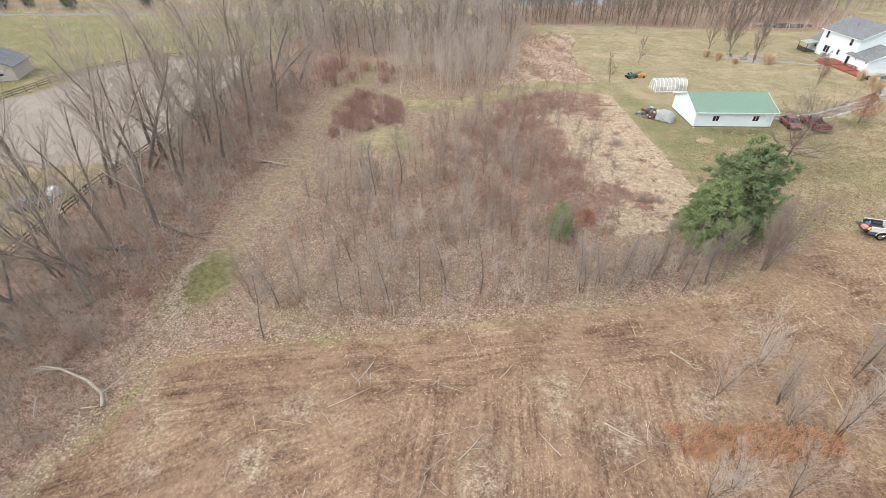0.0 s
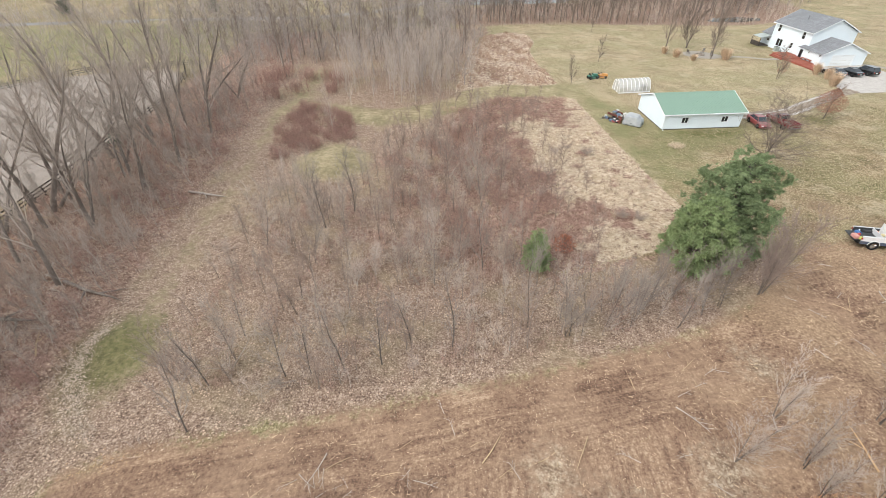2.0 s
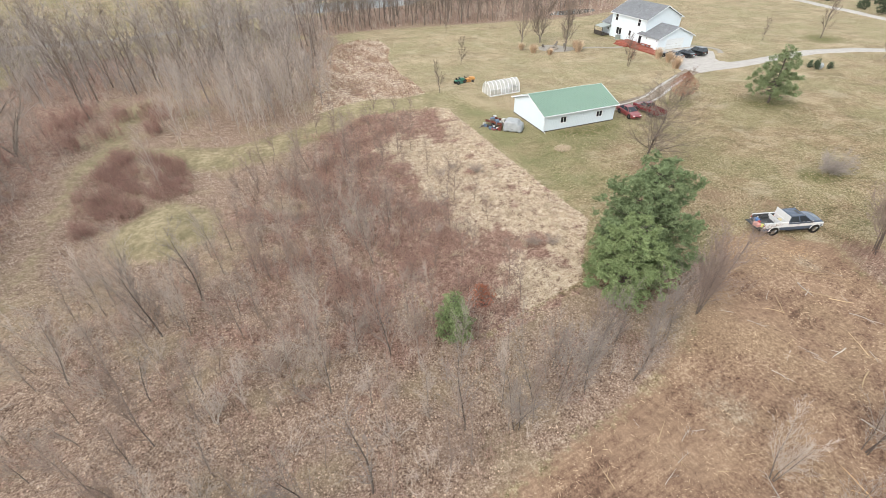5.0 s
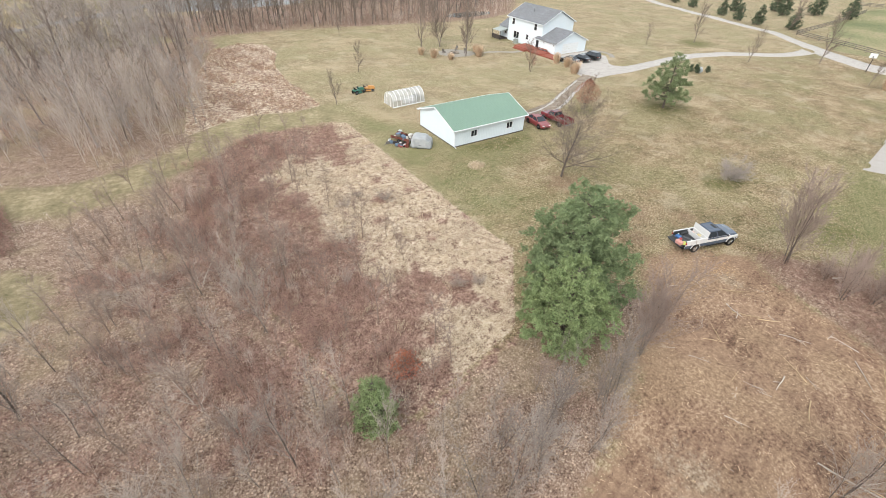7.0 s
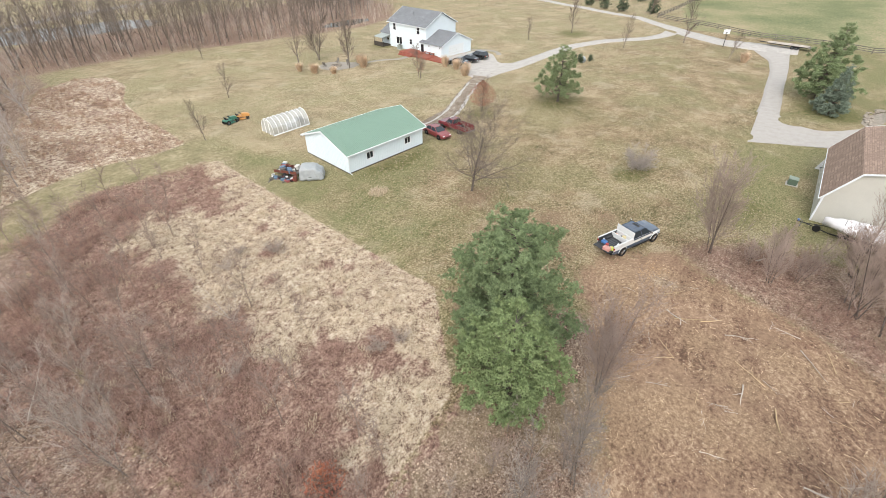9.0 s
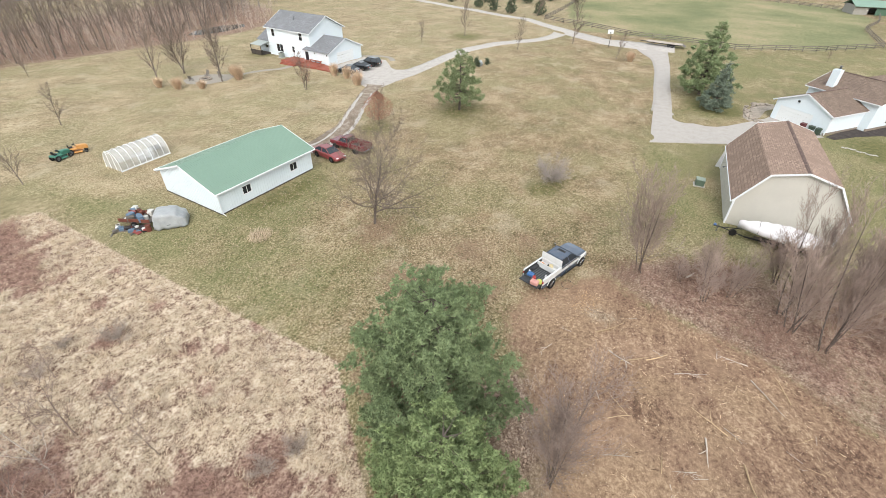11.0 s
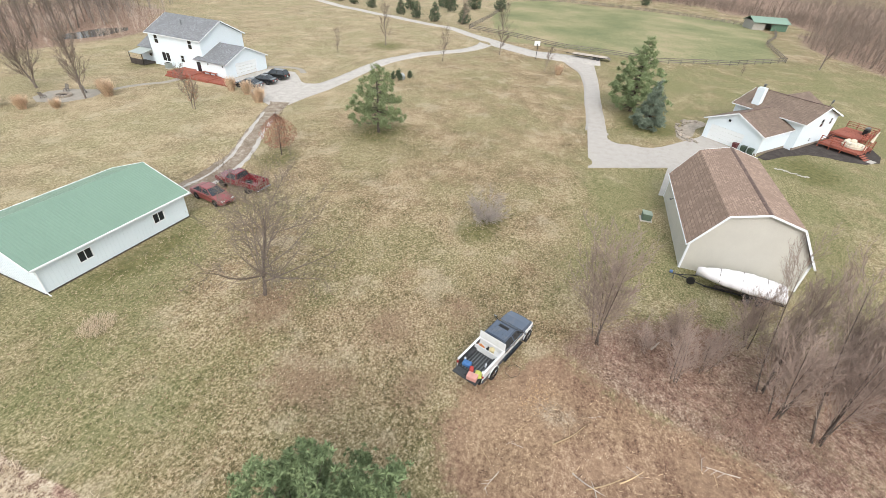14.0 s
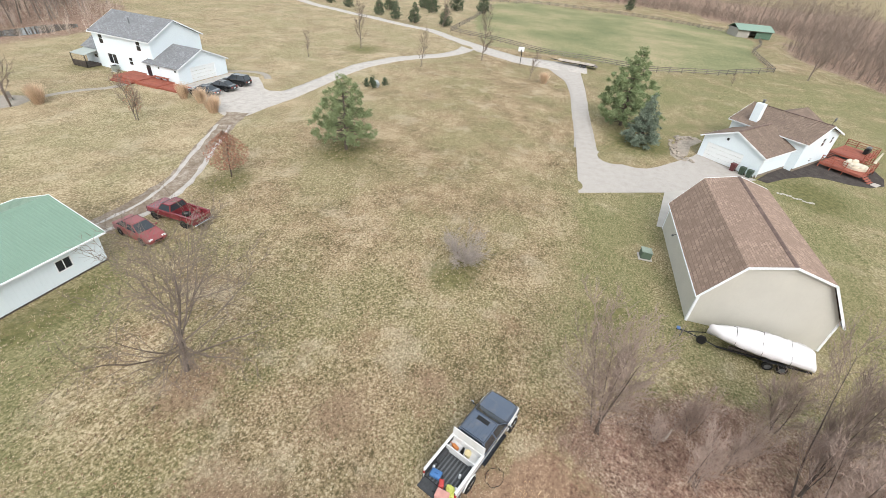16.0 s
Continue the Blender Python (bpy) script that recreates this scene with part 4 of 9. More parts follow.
def gambrel_barn():
    W, L = 9.2, 14.2
    # local: x along the length (away from the gable), y across
    ang = 5.8
    barn = thing("gambrel_barn", "beige sheet-metal barn with a brown shingled gambrel roof", "barn", pose(65.75, 19.45, 0, 0, 0, ang))
    E, KN, RD, KI = 2.95, 5.75, 6.5, 1.85
    prof = [(0, 0), (W, 0), (W, E), (W - KI, KN), (W / 2, RD), (KI, KN), (0, E)]
    inner = [(0.12, 0), (W - 0.12, 0), (W - 0.12, E), (W - KI, KN - 0.1), (W / 2, RD - 0.1), (KI, KN - 0.1), (0.12, E)]

    def roof_at(y):
        y = min(y, W - y)
        return E + (KN - E) * y / KI if y < KI else KN + (RD - KN) * (y - KI) / (W / 2 - KI)

    for x0, face in ((0.0, -1), (L - 0.12, 1)):
        bm = prism(inner, 0.12, "x", x0)
        for k in range(int(W / 0.25)):
            y = 0.2 + 0.25 * k
            if y > W - 0.15:
                break
            xx = x0 - 0.018 if face < 0 else x0 + 0.12
            part("siding_rib", boxes(((xx + (0.012 if face < 0 else 0), y - 0.02, 0.1), (xx + (0.018 if face < 0 else 0.006), y + 0.02, roof_at(y) - 0.12))), "beige_siding", barn)
        part("gable_wall", bm, "beige_siding", barn)
    for y0, face in ((0.0, -1), (W - 0.12, 1)):
        bm = boxes(((0, y0, 0), (L, y0 + 0.12, E)))
        for k in range(int(L / 0.25)):
            x = 0.15 + 0.25 * k
            yy = y0 - 0.018 if face < 0 else y0 + 0.12
            part("siding_rib", boxes(((x - 0.02, yy + (0.012 if face < 0 else 0), 0.1), (x + 0.02, yy + (0.018 if face < 0 else 0.006), E - 0.05))), "beige_siding", barn)
        part("side_wall", bm, "beige_siding", barn)
    o = 0.35
    sl = (KN - E) / KI
    ey, ez = -0.25, E - 0.25 * sl
    lift = 0.1
    for flip in (False, True):
        f = (lambda y: W - y) if flip else (lambda y: y)
        lo = [(-o, f(ey), ez + lift), (L + o, f(ey), ez + lift), (L + o, f(KI), KN + lift), (-o, f(KI), KN + lift)]
        hi = [(-o, f(KI - 0.03), KN + lift), (L + o, f(KI - 0.03), KN + lift), (L + o, f(W / 2), RD + lift), (-o, f(W / 2), RD + lift)]
        shingle_courses(None, barn, "shingle_course", "brown_shingle", *lo, courses=20)
        shingle_courses(None, barn, "shingle_course", "brown_shingle", *hi, courses=16)
    part("ridge_cap", prism([(W / 2 - 0.18, RD + lift - 0.02), (W / 2, RD + lift + 0.07), (W / 2 + 0.18, RD + lift - 0.02), (W / 2, RD + lift + 0.03)], L + 2 * o, "x", -o), "brown_shingle_dark", barn)
    for x0 in (-o - 0.04, L + o):
        for flip in (False, True):
            f = (lambda y: W - y) if flip else (lambda y: y)
            bm = slab([(x0, f(ey), ez + lift + 0.03), (x0 + 0.04, f(ey), ez + lift + 0.03), (x0 + 0.04, f(KI), KN + lift + 0.05), (x0, f(KI), KN + lift + 0.05)], 0.16)
            slab([(x0, f(KI), KN + lift + 0.05), (x0 + 0.04, f(KI), KN + lift + 0.05), (x0 + 0.04, f(W / 2), RD + lift + 0.05), (x0, f(W / 2), RD + lift + 0.05)], 0.16, bm)
            part("rake_trim", bm, "white_trim", barn)
    for x0 in (-0.03, L - 0.12):
        for y0 in (-0.03, W - 0.13):
            part("corner_trim", boxes(((x0, y0, 0), (x0 + 0.16, y0 + 0.16, E))), "white_trim", barn)
    for y0 in (ey - 0.06, W - ey - 0.06):
        part("gutter", boxes(((-o, y0, ez - 0.02), (L + o, y0 + 0.12, ez + 0.1)), bevel=0.02), "white_trim", barn)
    bm = bmesh.new()
    rod(bm, (8.9, W + 0.45, 2.3), (8.9, W, 2.5), 0.03)
    ball(bm, (8.9, W + 0.5, 2.25), (0.12, 0.12, 0.1), 1)
    part("wall_lamp", bm, "steel_grey", barn)


def white_house():
    """Two-storey house with a gabled garage wing; local x is away from the lawn front, y along it."""
    house = thing("white_house", "white two-storey house with a grey shingle roof", "house", pose(87.4, 107.2, 0))
    D, L, E, A = 9.9, 12.4, 5.55, 8.0
    # front wall faces -x
    def front(w, h, t, holes):
        bm = wall_with_holes(w, h, t, holes)
        bmesh.ops.rotate(bm, verts=bm.verts[:], cent=(0, 0, 0), matrix=Matrix.Rotation(radians(-90), 3, "Z"))
        bmesh.ops.translate(bm, verts=bm.verts[:], vec=(0, w, 0))
        return bm
    # holes counted from the far end
    wins = [(1.3, 3.8, 2.2, 5.28), (9.4, 3.8, 10.3, 5.28), (2.3, 0.9, 4.2, 2.4), (6.9, 1.3, 7.7, 2.4)]
    hole2 = [(1.3, 3.8, 2.2, 5.28), (2.3, 0.9, 4.2, 2.4), (6.9, 1.3, 7.7, 2.4), (9.4, 3.8, 10.3, 5.28)]
    part("front_wall", front(L, E, 0.2, hole2), "white_siding", house)
    for k in range(1, 27):
        z = k * 0.2
        for a, b in ((0.0, 1.25), (2.25, 2.28), (4.25, 6.85), (7.75, 9.35), (10.35, L)) if z < 5.3 else ((0.0, L),):
            part("clapboard", boxes(((-0.014, L - b, z), (0.0, L - a, z + 0.03))), "white_siding", house)
    for a, b, c, d in wins:
        window("window", house, pose(0.04, L - (a + c) / 2, (b + d) / 2, 0, 0, -90), c - a - 0.02, d - b - 0.02, "v" if c - a > 1.5 else "h")
    part("back_wall", boxes(((D - 0.2, 0, 0), (D, L, E))), "white_siding", house)
    for y0 in (0.0, L - 0.2):
        part("gable_wall", prism([(0.2, 0), (D - 0.2, 0), (D - 0.2, E), (D / 2, A - 0.08), (0.2, E)], 0.2, "y", y0), "white_siding", house)
    s = (A - E) / (D / 2)
    o = 0.4
    for flip in (False, True):
        f = (lambda x: D - x) if flip else (lambda x: x)
        shingle_courses(None, house, "shingle_course", "grey_shingle", (f(-o), -o, E - o * s + 0.12), (f(-o), L + o, E - o * s + 0.12), (f(D / 2), L + o, A + 0.12), (f(D / 2), -o, A + 0.12), courses=14)
        for y0 in (-o - 0.03, L + o):
            part("rake_trim", slab([(f(-o), y0, E - o * s + 0.14), (f(-o), y0 + 0.03, E - o * s + 0.14), (f(D / 2), y0 + 0.03, A + 0.14), (f(D / 2), y0, A + 0.14)], 0.18), "white_trim", house)
        part("gutter", boxes(((f(-o - 0.05) - 0.05, -o, E - o * s - 0.05), (f(-o - 0.05) + 0.05, L + o, E - o * s + 0.08))), "white_trim", house)
    bm = bmesh.new()
    rod(bm, (2.6, 6.5, A - 1.2), (2.6, 6.5, A - 0.2), 0.06)
    part("vent_pipe", bm, "steel_grey", house)
    # garage wing, gable to the drive
    G0, GW, GL, GE, GA = -0.7, 9.9, 7.0, 2.5, 4.55
    gy = -5.5
    part("garage_side_wall", boxes(((G0, gy, 0), (G0 + 0.18, 1.4, GE)), ((G0 + 0.18, 1.22, 0), (-0.001, 1.4, GE))), "white_siding", house)
    part("garage_side_wall", boxes(((G0 + GW - 0.18, gy, 0), (G0 + GW, -0.001, GE))), "white_siding", house)
    door = (G0 + 2.4, G0 + 7.3)
    gf = bmesh.new()
    box(gf, (G0 + 0.18, gy, 0), (door[0], gy + 0.18, GE))
    box(gf, (door[1], gy, 0), (G0 + GW - 0.18, gy + 0.18, GE))
    box(gf, (door[0], gy, 2.15), (door[1], gy + 0.18, GE))
    prism([(G0 + 0.05, GE), (G0 + GW - 0.05, GE), (G0 + GW / 2, GA - 0.1)], 0.18, "y", gy, gf)
    part("garage_gable", gf, "white_siding", house)
    gd = part("garage_door", boxes(*[((door[0], gy + 0.06, 0.02 + 0.53 * k), (door[1], gy + 0.1, 0.52 + 0.53 * k)) for k in range(4)]), "garage_door", house, "white sectional garage door")
    part("door_trim", boxes(((door[0] - 0.1, gy - 0.02, 0), (door[0], gy, 2.25)), ((door[1], gy - 0.02, 0), (door[1] + 0.1, gy, 2.25)), ((door[0], gy - 0.02, 2.15), (door[1], gy, 2.25))), "white_trim", house)
    gs = (GA - GE) / (GW / 2)
    gx = G0 + GW / 2
    for sgn in (-1, 1):
        e = gx + sgn * (GW / 2 + 0.35)
        back_y = 1.5 if sgn < 0 else -0.02
        shingle_courses(None, house, "shingle_course", "grey_shingle", (e, gy - 0.35, GE - 0.35 * gs + 0.1), (e, back_y, GE - 0.35 * gs + 0.1), (gx, -0.02, GA + 0.1), (gx, gy - 0.35, GA + 0.1), courses=11)
        part("rake_trim", slab([(e, gy - 0.38, GE - 0.35 * gs + 0.12), (e, gy - 0.35, GE - 0.35 * gs + 0.12), (gx, gy - 0.35, GA + 0.12), (gx, gy - 0.38, GA + 0.12)], 0.18), "white_trim", house)
    part("side_door", boxes(((G0 - 0.03, 0.1, 0.1), (G0, 0.95, 2.1))), "glass_dark", house, "dark side door of the garage")
    for z, y in ((1.9, -1.7), (1.9, gy + 0.5)):
        part("wall_lamp", boxes(((G0 - 0.14, y - 0.08, z), (G0 - 0.002, y + 0.08, z + 0.28)), bevel=0.02), "black_plastic", house)
    # low wing with porch awning at the far end
    part("side_wing", prism([(0.6, 0), (6.0, 0), (6.0, 2.6), (3.3, 4.0), (0.6, 2.6)], 4.0, "y", L), "white_siding", house)
    for sgn in (-1, 1):
        shingle_courses(None, house, "shingle_course", "grey_shingle", (3.3 + sgn * 3.0, L, 2.5), (3.3 + sgn * 3.0, L + 4.3, 2.5), (3.3, L + 4.3, 4.1), (3.3, L, 4.1), courses=8)
    window("window", house, pose(0.6 - 0.01, L + 1.5, 1.6, 0, 0, -90), 0.7, 1.0, "h", depth=0.05)
    part("awning", slab([(-2.2, L + 0.3, 2.0), (-2.2, L + 3.6, 2.0), (0.6, L + 3.6, 2.45), (0.6, L + 0.3, 2.45)], 0.06), surface("awning_sheet", (176, 186, 182), 0.5, vary=0.06), house, "pale grey-green porch awning")
    part("porch_rail", boxes(((-2.2, L + 0.3, 0.2), (-2.12, L + 3.6, 1.0)), ((-2.2, L + 0.3, 0.0), (-2.1, L + 0.4, 2.0)), ((-2.2, L + 3.5, 0.0), (-2.1, L + 3.6, 2.0)), ((-2.2, L + 0.3, 0.0), (0.6, L + 3.6, 0.18))), "dark_wood", house)
    ac = thing("air_conditioner", "grey metal air conditioner beside a white wall", "air conditioner", pose(86.5, 115.2, 0))
    part("casing", boxes(((-0.45, -0.45, 0.05), (0.45, 0.45, 0.95)), bevel=0.04), surface("unit_grey", (156, 166, 158), 0.5), ac)
    bm = bmesh.new()
    rod(bm, (0, 0, 0.95), (0, 0, 0.98), 0.36, sides=16)
    part("fan_grille", bm, "black_plastic", ac)
    part("base_pad", boxes(((-0.6, -0.6, -0.05), (0.6, 0.6, 0.05))), "concrete", ac)
    # stained deck along the front
    deck = thing("front_deck", "red-stained low timber deck with steps and a bench", "deck", pose(0, 0, 0))
    def planks(x0, y0, x1, y1, z, along="y", w=0.14):
        n = int((x1 - x0) / w)
        for k in range(n):
            part("plank", boxes(((x0 + k * w, y0, z - 0.04), (x0 + k * w + w - 0.012, y1, z))), "red_stain", deck)
        part("deck_frame", boxes(((x0, y0, 0.0), (x1 - 0.02, y1, z - 0.042))), "red_stain", deck)
    planks(83.6, 107.0, 87.3, 112.2, 0.5)
    planks(83.4, 102.8, 86.6, 106.99, 0.38)
    planks(83.6, 98.2, 86.4, 102.79, 0.26)
    for k in range(2):
        part("step", boxes(((82.9 - 0.35 * k, 107.6, 0), (83.59 - 0.35 * k, 111.6, 0.34 - 0.15 * k))), "red_stain", deck)
    part("bench_seat", boxes(((86.0, 103.5, 0.78), (86.45, 106.6, 0.84))), "red_stain", deck)
    for y in (103.7, 105.0, 106.4):
        part("bench_leg", boxes(((86.1, y - 0.05, 0.38), (86.35, y + 0.05, 0.78))), "red_stain", deck)


def brown_roof_house():
    """Local x along the side wall away from the drive, y along the garage front to the far corner."""
    ang = math.degrees(math.atan2(-0.59, 0.807))
    house = thing("split_level_house", "white split-level house with brown shingle roofs", "house", pose(99.25, 18.3, 0, 0, 0, ang))
    W, GD, E, A = 8.2, 7.8, 2.95, 4.75
    door = (2.35, 7.4)
    gf = bmesh.new()
    box(gf, (0, 0.0, 0), (0.18, door[0], E))
    box(gf, (0, door[1], 0), (0.18, W, E))
    box(gf, (0, door[0], 2.2), (0.18, door[1], E))
    prism([(0.05, E), (W - 0.05, E), (W / 2, A - 0.1)], 0.18, "x", 0.0, gf)
    part("garage_front", gf, "white_siding", house)
    part("garage_door", boxes(*[((0.06, door[0], 0.03 + 0.54 * k), (0.1, door[1], 0.55 + 0.54 * k)) for k in range(4)]), "garage_door", house, "white sectional garage door")
    part("garage_wall", boxes(((0.18, 0, 0.35), (GD, 0.18, E)), ((0.18, W - 0.18, 0), (GD, W, E))), "white_siding", house)
    part("foundation_band", boxes(((0.0, -0.02, 0), (GD, 0.18, 0.34))), "brick_brown", house, "grey-brown foundation band")
    g = (A - E) / (W / 2)
    for sgn in (-1, 1):
        e = W / 2 + sgn * (W / 2 + 0.4)
        shingle_courses(None, house, "shingle_course", "brown_shingle_house", (-0.4, e, E - 0.4 * g + 0.1), (GD + 0.6, e, E - 0.4 * g + 0.1), (GD + 0.6, W / 2, A + 0.1), (-0.4, W / 2, A + 0.1), courses=13)
        part("rake_trim", slab([(-0.43, e, E - 0.4 * g + 0.12), (-0.4, e, E - 0.4 * g + 0.12), (-0.4, W / 2, A + 0.12), (-0.43, W / 2, A + 0.12)], 0.18), "white_trim", house)
        part("gutter", boxes(((-0.4, e - 0.06, E - 0.4 * g - 0.04), (GD - 0.1, e + 0.06, E - 0.4 * g + 0.08))), "white_trim", house)
    part("ridge_cap", boxes(((-0.4, W / 2 - 0.12, A + 0.1), (GD + 0.5, W / 2 + 0.12, A + 0.16))), "brown_shingle_dark", house)
    bm = bmesh.new()
    tube_path(bm, [(0.05, -0.1, E - 0.3), (0.05, -0.1, 0.1)], 0.05)
    part("downspout", bm, "white_trim", house)
    part("wall_lamp", boxes(((-0.16, 4.9, 3.3), (-0.002, 5.2, 3.6)), bevel=0.03), "black_plastic", house)
    # raised main block, ridge across
    X0, X1, Y0, Y1, ME, MA = GD, GD + 10.4, -1.15, 9.0, 4.1, 5.8
    holes = [(5.4, 2.8, 6.3, 3.95), (8.2, 2.9, 9.0, 3.85)]
    wall = wall_with_holes(X1 - X0, ME, 0.18, [(4.0, 0.8, 4.6, 1.3)] + holes, lo=0.4)
    bmesh.ops.translate(wall, verts=wall.verts[:], vec=(X0, Y0, 0))
    part("gable_wall", wall, "white_siding", house)
    part("gable_wall", prism([(X0, ME), (X1, ME), ((X0 + X1) / 2, MA - 0.1)], 0.18, "y", Y0), "white_siding", house)
    part("foundation_band", boxes(((X0, Y0 - 0.02, 0), (X1, Y0 + 0.18, 0.39))), "brick_brown", house, "grey-brown foundation band")
    part("far_gable_wall", prism([(X0, 0), (X1, 0), (X1, ME), ((X0 + X1) / 2, MA - 0.1), (X0, ME)], 0.18, "y", Y1 - 0.18), "white_siding", house)
    part("front_wall", boxes(((X0, Y0 + 0.18, 0), (X0 + 0.18, Y1 - 0.18, ME))), "white_siding", house)
    part("back_wall", boxes(((X1 - 0.18, Y0 + 0.18, 0), (X1, Y1 - 0.18, ME))), "white_siding", house)
    for a, b, c, d in holes + [(4.0, 0.8, 4.6, 1.3)]:
        window("window", house, pose(X0 + (a + c) / 2, Y0 + 0.03, (b + d) / 2), c - a - 0.02, d - b - 0.02, "h")
    xm = (X0 + X1) / 2
    ms = (MA - ME) / (xm - X0)
    for sgn in (-1, 1):
        e = xm + sgn * (xm - X0 + 0.5)
        shingle_courses(None, house, "shingle_course", "brown_shingle_house", (e, Y0 - 0.45, ME - 0.5 * ms + 0.1), (e, Y1 + 0.45, ME - 0.5 * ms + 0.1), (xm, Y1 + 0.45, MA + 0.1), (xm, Y0 - 0.45, MA + 0.1), courses=16)
        for y0 in (Y0 - 0.48, Y1 + 0.45):
            part("rake_trim", slab([(e, y0, ME - 0.5 * ms + 0.12), (e, y0 + 0.03, ME - 0.5 * ms + 0.12), (xm, y0 + 0.03, MA + 0.12), (xm, y0, MA + 0.12)], 0.2), "white_trim", house)
        part("gutter", boxes(((e - 0.06, Y0 - 0.4, ME - 0.5 * ms - 0.04), (e + 0.06, Y1 + 0.4, ME - 0.5 * ms + 0.08))), "white_trim", house)
    part("ridge_cap", boxes(((xm - 0.12, Y0 - 0.45, MA + 0.1), (xm + 0.12, Y1 + 0.45, MA + 0.16))), "brown_shingle_dark", house)
    # back wing with its ridge away from the drive
    part("back_wing", prism([(1.2, 0), (8.2, 0), (8.2, ME), (4.7, MA - 0.3), (1.2, ME)], 6.0, "x", xm + 0.5), "white_siding", house)
    for sgn in (-1, 1):
        e = 4.7 + sgn * 4.0
        shingle_courses(None, house, "shingle_course", "brown_shingle_house", (xm + 2.0, e, ME - 0.1), (X1 + 1.6, e, ME - 0.1), (X1 + 1.6, 4.7, MA + 0.09), (xm - 0.2, 4.7, MA + 0.09), courses=12)
    # chimney on the slope beside the garage roof
    part("chimney", boxes(((X0 + 0.6, 6.1, 3.7), (X0 + 1.5, 7.2, 6.9)), bevel=0.02), "white_siding", house, "white boxed chimney")
    bm = bmesh.new()
    rod(bm, (X0 + 1.05, 6.55, 7.0), (X0 + 1.05, 6.55, 7.35), 0.16, sides=12)
    rod(bm, (X0 + 1.05, 6.55, 7.42), (X0 + 1.05, 6.55, 7.46), 0.24, sides=12)
    rod(bm, (X0 + 1.05, 6.55, 7.3), (X0 + 1.05, 6.55, 7.45), 0.05, sides=6)
    part("flue_cap", bm, "steel_grey", house)
    bm = bmesh.new()
    rod(bm, (xm + 0.6, Y0 + 0.2, MA - 0.1), (xm + 0.6, Y0 + 0.2, MA + 0.6), 0.03)
    ball(bm, (xm + 0.6, Y0 + 0.1, MA + 0.75), (0.35, 0.08, 0.3), 2)
    part("satellite_dish", bm, "steel_grey", house)
    return house, ang


def pasture_shed():
    shed = thing("pasture_shed", "open grey pasture shed with a green metal roof", "shed", pose(251, 0.3, 0, 0, 0, -72))
    W, D = 13.0, 8.0
    grey_board = surface("weathered_boards", (176, 172, 164), 0.9, vary=0.15)
    part("side_wall", boxes(((0, 0, 0), (0.15, D, 3.0))), grey_board, shed)
    part("side_wall", boxes(((W - 0.15, 0, 0), (W, D, 3.0))), grey_board, shed)
    part("back_wall", boxes(((0.15, D - 0.15, 0), (W - 0.15, D, 3.0))), grey_board, shed)
    part("front_wall", boxes(((0.15, 0, 0), (4.6, 0.15, 2.6)), ((0.15, 0, 2.35), (W - 0.15, 0.15, 2.75))), grey_board, shed)
    part("sliding_door", boxes(((7.0, -0.08, 0.1), (W - 0.2, -0.01, 2.35))), surface("green_door", (92, 128, 106), 0.6), shed, "green sliding door")
    part("roof_panel", slab([(-0.5, -0.9, 2.7), (W + 0.5, -0.9, 2.7), (W + 0.5, D / 2, 4.4), (-0.5, D / 2, 4.4)], 0.08), "green_metal", shed)
    part("roof_panel", slab([(-0.5, D + 0.6, 2.8), (W + 0.5, D + 0.6, 2.8), (W + 0.5, D / 2, 4.41), (-0.5, D / 2, 4.41)], 0.08), "green_metal", shed)


pole_barn()
gambrel_barn()
white_house()
HOUSE, HOUSE_ANG = brown_roof_house()
pasture_shed()
# ---- vehicles: x ahead, y to the left, z up ----
def paint(name, rgb, rough=0.25, k=0.7):
    n = Nodes(name, rough, 0.0, 0.5)
    n.bsdf.inputs["Coat Weight"].default_value = 0.6
    n.bsdf.inputs["Coat Roughness"].default_value = 0.08
    base = lin(*rgb, k)
    dust = n.step(n.noise(1.7, 4), 0.45, 0.8)
    return n.colour(n.mix(n.math("MULTIPLY", dust, 0.18), base, lin(150, 138, 120, K)))


M["navy_paint"] = paint("navy_paint", (86, 102, 126), 0.18)
M["white_paint"] = paint("white_paint", (232, 234, 235), k=0.8)
M["faded_red"] = paint("faded_red", (138, 40, 52), 0.25)
M["dull_red"] = paint("dull_red", (162, 58, 62), 0.3)
M["black_paint"] = paint("black_paint", (30, 34, 38), 0.2)
M["grey_paint"] = paint("grey_paint", (96, 104, 112), 0.25)
M["blue_paint"] = paint("blue_paint", (64, 120, 196), 0.4)
M["bed_liner"] = surface("bed_liner", (70, 72, 75), 0.6, vary=0.25, scale=5)
M["lamp_clear"] = glassy("lamp_clear", (214, 218, 220), 0.1)
M["lamp_red"] = glassy("lamp_red", (170, 30, 30), 0.15)


def lathe(bm, profile, m, sides=18):
    """Spins (radius, y) points round the y axis."""
    rings = []
    for k in range(sides):
        a = 6.28319 * k / sides
        rings.append([bm.verts.new(m @ Vector((r * math.cos(a), y, r * math.sin(a)))) for r, y in profile])
    n = len(profile)
    for k in range(sides):
        p, q = rings[k], rings[(k + 1) % sides]
        for j in range(n - 1):
            bm.faces.new((p[j], p[j + 1], q[j + 1], q[j]))
    return bm


WHEELS = {}


